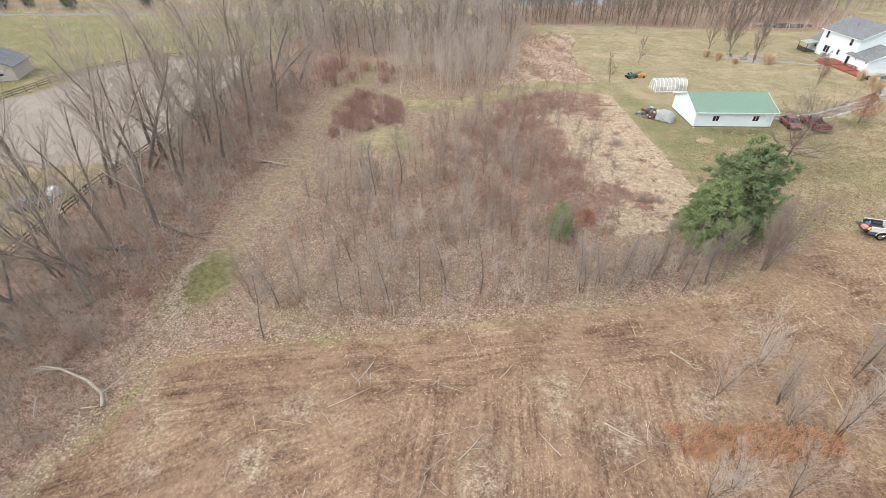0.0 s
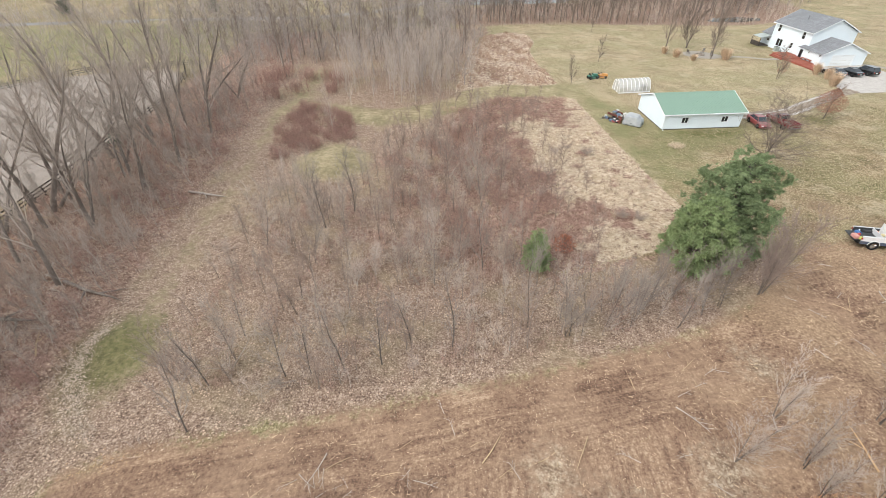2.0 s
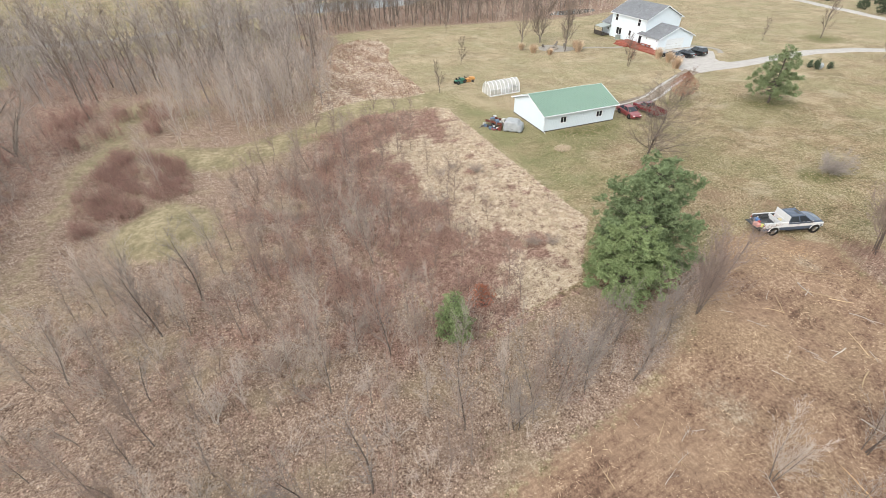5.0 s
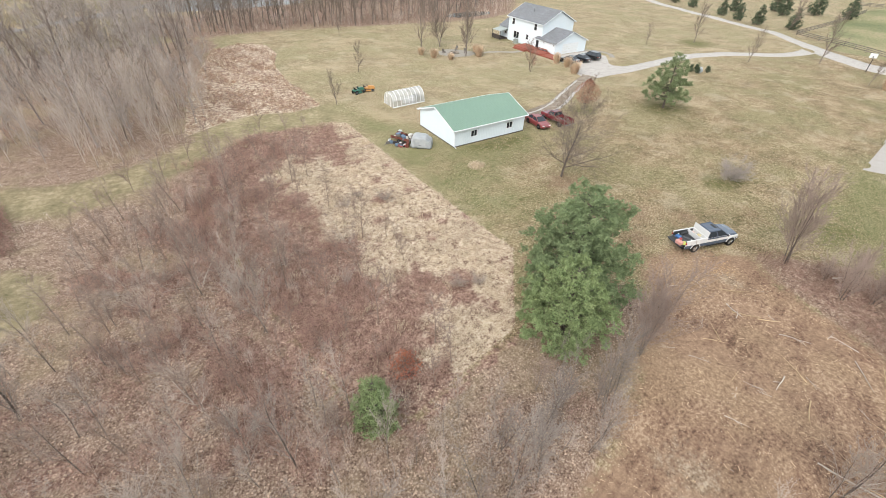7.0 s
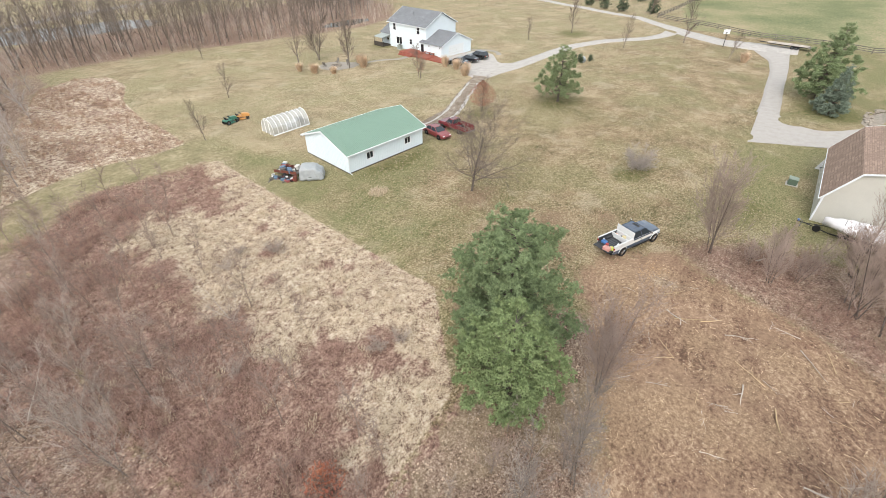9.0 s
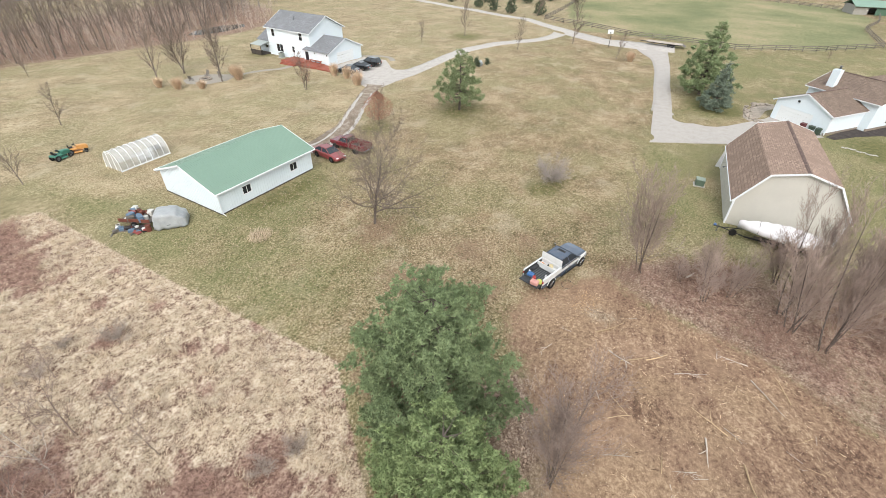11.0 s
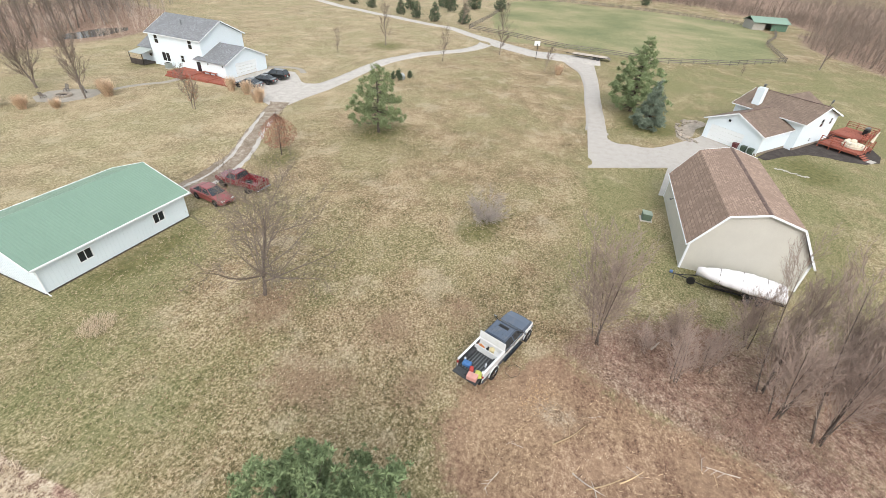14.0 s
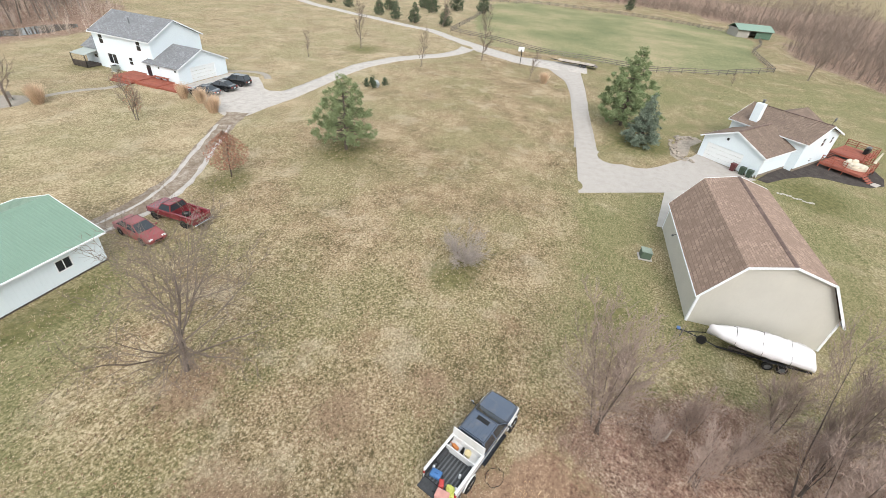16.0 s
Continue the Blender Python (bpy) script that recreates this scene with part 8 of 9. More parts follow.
ROW_TREE = evergreen("evergreen_tree", "clipped conical evergreen along the lane", 5.0, 1.9, 0.2, 600, 0.36, "spruce_dark", 307, cone=0.8)
ROW_TREE.matrix_world = pose(187, 140, 0)
tagged(ROW_TREE, group="evergreens along the lane")
for k, (x, y, s) in enumerate([(183, 130, 1.0), (177.6, 115.5, 1.05), (174.6, 108, 1.0), (173.2, 101, 1.1), (175, 91.5, 1.15), (190, 148, 1.0), (194, 157, 1.0), (199, 106, 1.4), (211, 101, 1.6), (215, 92, 1.4), (206, 112, 1.3), (300, 42, 1.3), (190, 118, 1.2)]):
    copy_thing(ROW_TREE, turn_to(x, y, 40 * k, 0, s))


for k, (x, y, s) in enumerate([(-178, 186, 1.5), (-168, 188, 1.2), (-150, 186, 1.7), (-122, 190, 1.4), (-70, 188, 1.2)]):
    tagged(copy_thing(ROW_TREE, turn_to(x, y, 70 * k, 0, s)), "dark conifer behind a country road", group="conifers behind the road")
tagged(copy_thing(ROW_TREE, turn_to(-44.4, 72.4, 15, 0, 0.62)), "small dark cedar beside a board fence", group="cedar by the fence")


def leafy(name, label, seed, h, r, leaf_mat, at, count, category="tree", low=0.25):
    """A small tree that keeps its dead leaves."""
    rng = random.Random(seed)
    ob = bare_tree(seed, "oval", h, 0.06 * h / 4, label=label, category=category, name=name, bark_mat="bark_dark", twig_mat="twig_brown")
    kit = [blades(seed + k, 3, 0.05, 0.1, 0.06, base=0.05) for k in range(4)]
    places = []
    for k in range(count):
        t = rng.uniform(low, 1)
        w = r * (math.sin(math.pi * min(1, (t - low) / (1 - low) * 0.8 + 0.2))) * rng.random() ** 0.5
        a = rng.uniform(0, 6.28)
        places.append((w * math.cos(a), w * math.sin(a), h * t, rng.uniform(0, 6.28), rng.uniform(0.8, 1.5)))
    lv = mass("leaves", kit, places, leaf_mat, "", "")
    del lv["kind"]
    lv.parent = ob
    ob.matrix_world = at
    return ob


leafy("oak_sapling", "small tree holding rust-brown dead leaves", 401, 4.9, 2.2, "rust_leaves", pose(66.6, 73.5, 0), 2100)
leafy("leafy_shrub", "shrub with bright orange dead leaves", 402, 1.9, 1.3, "orange_leaves", pose(15.2, 41.9, 0), 420, "shrub", 0.1)
leafy("oak_sapling", "thin young tree with few reddish leaves", 403, 4.4, 1.0, "rust_leaves", pose(73.1, 94.4, 0), 220)


def grass_clump(seed, h, r, at, group=""):
    """Ornamental grass: a dense plume of blades."""
    v, f = blades(seed, 900, h * 1.05, r * 1.15, 0.05, base=r * 0.45)
    me = bpy.data.meshes.new("ornamental_grass")
    me.from_pydata(v, [], f)
    ob = finish("ornamental_grass", me, "pale_straw")
    ob.matrix_world = at
    return tagged(ob, "dry pale ornamental grass clump", "grass clump", group)


for k, (x, y, h, r) in enumerate([(82.4, 96.6, 2.1, 0.9), (82.4, 93.4, 2.0, 1.0), (80.4, 89.2, 2.3, 1.3), (70.5, 108.9, 2.3, 1.3), (60.9, 112.4, 1.8, 1.1), (63.4, 109.4, 1.2, 0.8), (71, 109.6, 1.7, 0.9), (71.8, 112, 1.6, 0.8), (59.6, 115.8, 1.5, 0.8), (128.6, 52, 2.0, 1.2)]):
    grass_clump(500 + k, h, r, pose(x, y, 0), "ornamental grasses")
# ---- small structures and loose things ----
def greenhouse():
    L, W, H = 6.0, 3.0, 2.2
    g = thing("greenhouse", "hoop greenhouse of clear plastic film with a white frame", "greenhouse", pose(38.5, 88.6, 0, 0, 0, 3))
    n = Nodes("plastic_film", 0.25, 0.0, 0.4)
    n.colour(n.ramp(n.noise(1.4, 4), (0.3, lin(214, 216, 214, 0.9)), (0.7, lin(240, 242, 242, 0.95))))
    n.bsdf.inputs["Alpha"].default_value = 0.42
    M["film"] = n.m
    arc = [(W / 2 - W / 2 * math.cos(a), 0.55 + (H - 0.55) * math.sin(a)) for a in [math.pi * k / 10 for k in range(11)]]
    arc = [(0.0, 0.0)] + arc + [(W, 0.0)]
    bm = bmesh.new()
    r0 = [bm.verts.new((0.0, y, z)) for y, z in arc]
    r1 = [bm.verts.new((L, y, z)) for y, z in arc]
    for i in range(len(arc) - 1):
        bm.faces.new((r0[i], r0[i + 1], r1[i + 1], r1[i]))
    bm.faces.new(r0)
    bm.faces.new(r1[::-1])
    part("film_skin", bm, "film", g, "clear plastic film")
    for k in range(9):
        x = L * k / 8
        bm = bmesh.new()
        tube_path(bm, [(x, y * 1.005 - 0.008, z + 0.02) for y, z in arc], 0.028, 6)
        part("hoop", bm, "white_trim", g)
    for y in (-0.03, W - 0.03):
        part("base_board", boxes(((-0.05, y, 0), (L + 0.05, y + 0.06, 0.16))), "white_trim", g)
    part("ridge_pole", boxes(((0, W / 2 - 0.02, H - 0.05), (L, W / 2 + 0.02, H - 0.01))), "white_trim", g)
    for x in (-0.02, L - 0.02):
        part("end_frame", boxes(((x, 0.95, 0), (x + 0.05, 1.0, 2.0)), ((x, 2.0, 0), (x + 0.05, 2.05, 2.0)), ((x, 0.95, 1.95), (x + 0.05, 2.05, 2.0))), "white_trim", g)
    m = g.matrix_world
    small_thing("storage_crate", "white plastic crate inside a greenhouse", "crate", m @ pose(2.7, 0.8, 0), [("tub", boxes(((0, 0, 0), (0.9, 0.6, 0.7)), bevel=0.04), "white_trim"), ("rim", boxes(((-0.02, -0.02, 0.66), (0.92, 0.62, 0.71))), "white_trim")])
    small_thing("storage_crate", "white plastic crate inside a greenhouse", "crate", m @ pose(3.8, 0.5, 0), [("tub", boxes(((0, 0, 0), (0.6, 0.6, 1.1)), bevel=0.04), "white_trim"), ("rim", boxes(((-0.02, -0.02, 1.05), (0.62, 0.62, 1.11))), "white_trim")])
    small_thing("plant_bench", "brown wooden bench inside a greenhouse", "bench", m @ pose(4.6, 0.4, 0), [("top", boxes(((0, 0, 0.8), (1.2, 1.6, 0.86))), "dark_wood"), ("leg", boxes(((0.05, 0.05, 0), (0.13, 0.13, 0.8))), "dark_wood"), ("leg", boxes(((1.07, 1.47, 0), (1.15, 1.55, 0.8))), "dark_wood"), ("leg", boxes(((1.07, 0.05, 0), (1.15, 0.13, 0.8))), "dark_wood"), ("leg", boxes(((0.05, 1.47, 0), (0.13, 1.55, 0.8))), "dark_wood")])


greenhouse()


def junk():
    """Trailer heaped with discarded things and a tarped machine beside it."""
    M["tarp_grey"] = surface("tarp_grey", (178, 183, 186), 0.28, vary=0.12, scale=1.5)
    M["rust"] = surface("rust", (128, 72, 56), 0.85, vary=0.3)
    M["bin_blue"] = surface("bin_blue", (104, 132, 158), 0.6)
    M["pale_box"] = surface("pale_box", (226, 224, 216), 0.6)
    t = thing("utility_trailer", "small rusty utility trailer heaped with scrap", "trailer", pose(33.7, 76.5, 0, 0, 0, -62))
    part("deck", boxes(((-1.5, -0.8, 0.45), (1.5, 0.8, 0.53))), "grey_wood", t)
    for y in (-0.82, 0.78):
        part("side_rail", boxes(((-1.5, y, 0.5), (1.5, y + 0.04, 0.85))), "rust", t)
    part("tongue", boxes(((1.5, -0.04, 0.42), (2.6, 0.04, 0.5))), "rust", t)
    for y in (-0.95, 0.95):
        wheel(t, 0, y, 0.3, 0.18)
    rng = random.Random(77)
    kinds = [("carton", "pale cardboard box in a scrap heap", "box", "pale_box"), ("plastic_bin", "blue plastic bin in a scrap heap", "bin", "bin_blue"), ("metal_drum", "rusty brown drum in a scrap heap", "drum", "rust"), ("mower_deck", "orange machine part in a scrap heap", "machine part", "dull_red"), ("wooden_crate", "grey wooden crate in a scrap heap", "crate", "grey_wood")]
    for k in range(22):
        nm, lab, cat, mat = kinds[k % 5]
        on = k < 12
        x, y = (rng.uniform(-1.3, 1.3), rng.uniform(-0.6, 0.6)) if on else (rng.uniform(-1.8, 1.8), rng.choice((-1, 1)) * rng.uniform(1.3, 1.9))
        s = rng.uniform(0.18, 0.36)
        bm = bmesh.new()
        if nm == "metal_drum":
            rod(bm, (0, 0, 0), (0, 0, s * 2.2), s * 0.8, sides=14)
        else:
            box(bm, (-s, -s * 0.7, 0), (s, s * 0.7, s * rng.uniform(0.9, 1.7)), 0.03)
            box(bm, (-s * 1.04, -s * 0.74, s * 0.6), (s * 1.04, s * 0.74, s * 0.7))
        ob = tagged(part(nm, bm, mat), lab, cat, "scrap heap")
        ob.matrix_world = t.matrix_world @ pose(x, y, 0.53 if on else 0.0, 0, 0, rng.uniform(0, 180))
    # loose scrap heaped round the trailer
    M["scrap_white"] = surface("scrap_white", (232, 232, 228), 0.5)
    M["scrap_red"] = surface("scrap_red", (158, 74, 66), 0.6)
    M["scrap_dark"] = surface("scrap_dark", (70, 66, 68), 0.6)
    more = [("scrap_board", "weathered board in a scrap heap", "board", "grey_wood"), ("metal_pipe", "thin metal pipe in a scrap heap", "pipe", "steel_grey"), ("plastic_bag", "crumpled white bag in a scrap heap", "bag", "scrap_white"), ("plastic_bucket", "white plastic bucket in a scrap heap", "bucket", "scrap_white"), ("red_panel", "red sheet metal panel in a scrap heap", "panel", "scrap_red"), ("rubber_tyre", "old black tyre in a scrap heap", "tyre", "rubber"), ("tool_box", "blue tool box in a scrap heap", "tool box", "bin_blue"), ("dark_crate", "dark plastic crate in a scrap heap", "crate", "scrap_dark")]
    for k in range(64):
        nm, lab, cat, mat = more[k % 8]
        x, y = rng.uniform(-1.6, 1.4), rng.choice((-1, 1)) * rng.uniform(1.05, 1.75)
        bm, s = bmesh.new(), rng.uniform(0.16, 0.34)
        tip = (rng.uniform(-8, 8), rng.uniform(-8, 8))
        if nm == "scrap_board":
            box(bm, (-s * 3.4, -0.07, 0.04), (s * 3.4, 0.07, 0.08), 0.008)
        elif nm == "metal_pipe":
            rod(bm, (-s * 3.4, 0, 0.06), (s * 3.4, 0, 0.12), 0.03, sides=7)
        elif nm == "plastic_bag":
            ball(bm, (0, 0, s * 0.5), (s, s * 0.8, s * 0.6), 2, 0.3, k)
        elif nm == "plastic_bucket":
            rod(bm, (0, 0, 0.0), (0, 0, 0.36), 0.14, 0.17, 14)
        elif nm == "red_panel":
            box(bm, (-s * 1.8, -s, 0.03), (s * 1.8, s, 0.07), 0.02)
            tip = (rng.uniform(5, 24), rng.uniform(-6, 6))
        elif nm == "rubber_tyre":
            tube_path(bm, [(0.26 * math.cos(a * 0.5236), 0.26 * math.sin(a * 0.5236), 0.1) for a in range(13)], 0.09, 8)
        else:
            box(bm, (-s, -s * 0.6, 0), (s, s * 0.6, s * 0.9), 0.02)
            box(bm, (-s * 0.4, -0.03, s * 0.9), (s * 0.4, 0.03, s * 0.9 + 0.06), 0.01)
        ob = tagged(part(nm, bm, mat), lab, cat, "scrap heap")
        ob.matrix_world = t.matrix_world @ pose(x, y, -0.01 if nm != "red_panel" else 0.12, tip[0] if nm in ("red_panel", "scrap_board") else 0, 0, rng.uniform(0, 180))
    # tarped machine
    c = thing("tarped_machine", "machine on a low trailer under a grey tarpaulin", "covered vehicle", pose(35.15, 73.9, 0, 0, 0, -40))
    secs = []
    for x, w, z in ((-1.32, 0.82, 0.5), (-1.28, 0.92, 0.95), (-1.12, 0.98, 1.42), (-0.9, 1.0, 1.55), (-0.3, 1.02, 1.56), (0.3, 1.0, 1.54), (0.75, 0.98, 1.46), (1.0, 0.95, 1.15), (1.3, 0.92, 0.98), (1.46, 0.86, 0.7), (1.5, 0.8, 0.4)):
        secs.append([(x * 1.02, -w - 0.1, 0.1), (x, -w - 0.02, z * 0.55), (x, -w * 0.94, z * 0.92), (x, -w * 0.75, z), (x, 0, z + 0.03), (x, w * 0.75, z), (x, w * 0.94, z * 0.92), (x, w + 0.02, z * 0.55), (x * 1.02, w + 0.1, 0.1)])
    bm = loft(secs)
    bmesh.ops.subdivide_edges(bm, edges=bm.edges[:], cuts=2, use_grid_fill=True)
    for v in bm.verts:
        low = 1.0 if v.co.z < 1.3 else 0.25
        v.co += low * Vector((0.05 * math.sin(v.co.y * 11 + v.co.z * 5), 0.06 * math.sin(v.co.x * 9 + v.co.z * 4), 0.04 * math.sin(v.co.x * 6 + v.co.y * 7)))
    part("tarpaulin", bm, "tarp_grey", c, smooth=True)
    bm = bmesh.new()
    ring = [(1.18 * math.cos(a) * 1.22, 1.06 * math.sin(a), 0.42 + 0.05 * math.sin(3 * a)) for a in [6.28319 * k / 24 for k in range(25)]]
    tube_path(bm, ring, 0.025, 6)
    part("tie_rope", bm, "black_plastic", c)
    for x in (-0.7, 0.7):
        for y in (-0.85, 0.85):
            wheel(c, x, y, 0.25, 0.16)


junk()


def tractor(label, at, mat, seat_mat):
    t = thing("garden_tractor", label, "tractor", at)
    part("hood", loft([[(x, -w, 0.45), (x, -w, z - 0.08), (x, -w + 0.08, z), (x, w - 0.08, z), (x, w, z - 0.08), (x, w, 0.45)] for x, w, z in ((0.3, 0.28, 0.98), (0.9, 0.28, 0.96), (1.35, 0.25, 0.88), (1.45, 0.2, 0.75))]), mat, t)
    part("fender_body", boxes(((-0.75, -0.5, 0.5), (0.3, 0.5, 0.72)), bevel=0.06), mat, t)
    part("seat", boxes(((-0.5, -0.24, 0.74), (-0.1, 0.24, 0.84)), ((-0.56, -0.24, 0.84), (-0.46, 0.24, 1.15)), bevel=0.03), seat_mat, t)
    part("mower_deck", boxes(((-0.2, -0.6, 0.14), (0.75, 0.6, 0.3)), bevel=0.05), mat, t)
    bm = bmesh.new()
    rod(bm, (0.3, 0, 0.85), (0.1, 0, 1.1), 0.025)
    rod(bm, (0.09, 0, 1.09), (0.07, 0, 1.13), 0.17, sides=14)
    part("steering_wheel", bm, "black_plastic", t)
    for y in (-0.46, 0.46):
        wheel(t, -0.45, y, 0.33, 0.24)
        wheel(t, 1.1, y * 0.9, 0.2, 0.16)
    return t


tractor("green riding tractor parked on the lawn", pose(36.3, 98.0, 0, 0, 0, 15), surface("tractor_green", (66, 140, 118), 0.4), "black_plastic")
tractor("orange-yellow riding mower parked on the lawn", pose(38.3, 98.5, 0, 0, 0, -20), surface("mower_orange", (226, 160, 72), 0.4), "black_plastic")


# ---- fences ----
def board_fence(name, label, line, gap=2.5, boards=3, tall=1.35, mat="dark_wood", category="fence"):
    f = thing(name, label, category)
    post = None
    done, board_mesh = [], {}
    for (x0, y0), (x1, y1) in zip(line, line[1:]):
        L = math.hypot(x1 - x0, y1 - y0)
        n = max(1, round(L / gap))
        ang = math.degrees(math.atan2(y1 - y0, x1 - x0))
        step = L / n
        for k in range(n + (1 if (x1, y1) == line[-1] else 0)):
            x, y = x0 + (x1 - x0) * k / n, y0 + (y1 - y0) * k / n
            z = height(x, y)
            if post is None:
                post = part("post", boxes(((-0.07, -0.07, -0.3), (0.07, 0.07, tall)), bevel=0.012), mat, f)
                o = post
            else:
                o = new("post", post.data)
                o.parent = f
            o.matrix_world = pose(x, y, z, 0, 0, ang)
        for k in range(0, n, 2):
            span = min(2, n - k) * step
            xa, ya = x0 + (x1 - x0) * k / n, y0 + (y1 - y0) * k / n
            xb, yb = xa + (x1 - x0) / L * span, ya + (y1 - y0) / L * span
            za, zb = height(xa, ya), height(xb, yb)
            key = round(span, 1)
            if key not in board_mesh:
                bm = boxes(((0, -0.02, -0.075), (key, 0.02, 0.075)))
                me = bpy.data.meshes.new("board")
                bm.to_mesh(me)
                bm.free()
                me.materials.append(M[mat])
                board_mesh[key] = me
            for b in range(boards):
                o = new("board", board_mesh[key])
                o.parent = f
                o.matrix_world = pose(xa, ya, za + tall * (0.3 + 0.3 * b), 0, -math.degrees(math.atan2(zb - za, span)), ang) @ Matrix.Translation((0, 0.09, 0))
    return f


board_fence("board_fence", "weathered dark three-board fence along the wood", [(-45.2, 6), (-45.6, 33.6), (-46.0, 40), (-46.4, 47), (-45.8, 57.6), (-45.6, 68.6), (-45.6, 95), (-48.4, 108), (-52, 116)])
board_fence("board_fence", "grey board fence around the sand lot", [(-110, 76), (-88, 81.3), (-86, 91.9), (-83, 100.5), (-72, 113), (-50.5, 117)], mat="grey_wood", gap=3)
board_fence("pasture_fence", "weathered grey three-board pasture fence", [(237, 95), (198.7, 90), (168, 87), (164.5, 73.6), (157.6, 55.8), (158, 42.8), (156.8, 33), (165.7, 15.7), (182.5, 0.3), (200, 0.6), (213, 0.7), (232, -5), (250, -7.4)], gap=3.4, mat="grey_wood")
board_fence("pasture_fence", "far grey board fence behind the pasture", [(254, 104), (273.5, 77.4), (276.4, 51.4), (272, 26.8), (260, 2)], gap=4, mat="grey_wood")


# ---- yard things ----
def flatbed():
    t = thing("flatbed_trailer", "long flatbed trailer with a pale plank deck", "trailer", pose(149.9, 48.4, 0, 0, 0, -92))
    for k in range(14):
        part("plank", boxes(((-4.2 + 0.6 * k, -1.2, 0.82), (-4.2 + 0.6 * k + 0.58, 1.2, 0.88))), "bleached_wood", t)
    for y in (-0.9, 0.9):
        part("frame_rail", boxes(((-4.2, y - 0.06, 0.62), (4.2, y + 0.06, 0.82))), "black_plastic", t)
    part("tongue", boxes(((-6.0, -0.1, 0.6), (-4.2, 0.1, 0.74))), "black_plastic", t)
    part("ramp", slab([(4.2, -1.1, 0.86), (5.0, -1.1, 0.5), (5.0, 1.1, 0.5), (4.2, 1.1, 0.86)], 0.06), "grey_wood", t)
    for x in (1.2, 2.1):
        for y in (-1.05, 1.05):
            wheel(t, x, y, 0.36, 0.22)


flatbed()
hoop = thing("basketball_hoop", "basketball hoop on a dark pole beside the drive", "basketball hoop", pose(140.6, 59.8, 0, 0, 0, 30))
bm = bmesh.new()
tube_path(bm, [(0, 0, 0), (0, 0, 2.6), (0.5, 0, 3.1)], 0.07, 8)
part("pole", bm, "black_plastic", hoop)
part("backboard", boxes(((0.6, -0.7, 2.8), (0.65, 0.7, 3.75)), bevel=0.01), "lamp_clear", hoop)
bm = bmesh.new()
tube_path(bm, [(0.9 + 0.23 * math.cos(a * 0.5236), 0.23 * math.sin(a * 0.5236), 3.05) for a in range(13)], 0.015, 5)
part("rim", bm, "tool_orange", hoop)
part("bracket", boxes(((0.45, -0.1, 2.95), (0.6, 0.1, 3.2))), "black_plastic", hoop)

unit = thing("transformer_box", "green metal transformer box in grass", "utility box", pose(72.4, 31.7, 0, 0, 0, 8))
part("cabinet", boxes(((-0.45, -0.45, 0.06), (0.45, 0.45, 0.72)), bevel=0.02), surface("box_green", (96, 118, 100), 0.6), unit)
part("lid", slab([(-0.48, -0.48, 0.76), (0.48, -0.48, 0.76), (0.48, 0.48, 0.84), (-0.48, 0.48, 0.84)], 0.05), surface("box_lid", (150, 168, 152), 0.6), unit)
part("base_pad", boxes(((-0.6, -0.6, -0.06), (0.6, 0.6, 0.058))), "concrete", unit)

M["bin_green"] = surface("bin_green", (70, 88, 72), 0.5)
M["bin_maroon"] = surface("bin_maroon", (110, 56, 58), 0.5)
for k, (x, y, mat, lab) in enumerate([(100.15, 20.9, "bin_maroon", "maroon wheeled rubbish bin beside a garage"), (99.45, 19.9, "bin_green", "dark green wheeled rubbish bin beside a garage"), (98.9, 19.1, "bin_green", "dark green wheeled rubbish bin beside a garage")]):
    b = thing("rubbish_bin", lab, "rubbish bin", pose(x, y, 0.035, 0, 0, 144), "bins by the garage")
    part("tub", loft([[(-w, -w, z), (w, -w, z), (w, w, z), (-w, w, z)] for w, z in ((0.24, 0.06), (0.32, 0.95))]), mat, b)
    part("lid", boxes(((-0.35, -0.35, 0.955), (0.36, 0.35, 1.04)), bevel=0.03), mat, b)
    for s in (-0.28, 0.28):
        wheel(b, -0.28, s, 0.12, 0.06)

tank = thing("gas_tank", "small grey gas tank among clipped shrubs", "gas tank", pose(105.4, 77.2, 0, 0, 0, 35))
bm = bmesh.new()
rod(bm, (-0.7, 0, 0.6), (0.7, 0, 0.6), 0.42, sides=16)
ball(bm, (-0.7, 0, 0.6), (0.2, 0.41, 0.41), 2)
ball(bm, (0.7, 0, 0.6), (0.2, 0.41, 0.41), 2)
part("vessel", bm, surface("tank_grey", (164, 172, 174), 0.4), tank)
for x in (-0.5, 0.5):
    part("cradle", boxes(((x - 0.06, -0.3, 0), (x + 0.06, 0.3, 0.25))), "concrete", tank)
for k, (x, y) in enumerate([(104.2, 78.6), (105.9, 78.4), (106.8, 76.4), (104.3, 77.2)]):
    sh = evergreen("clipped_shrub", "small dark evergreen shrub by a gas tank", 1.15, 0.4, 0.05, 160, 0.16, "spruce_dark", 600 + k, cone=0.6)
    sh.matrix_world = pose(x, y, 0)
    tagged(sh, category="shrub", group="shrubs by the gas tank")

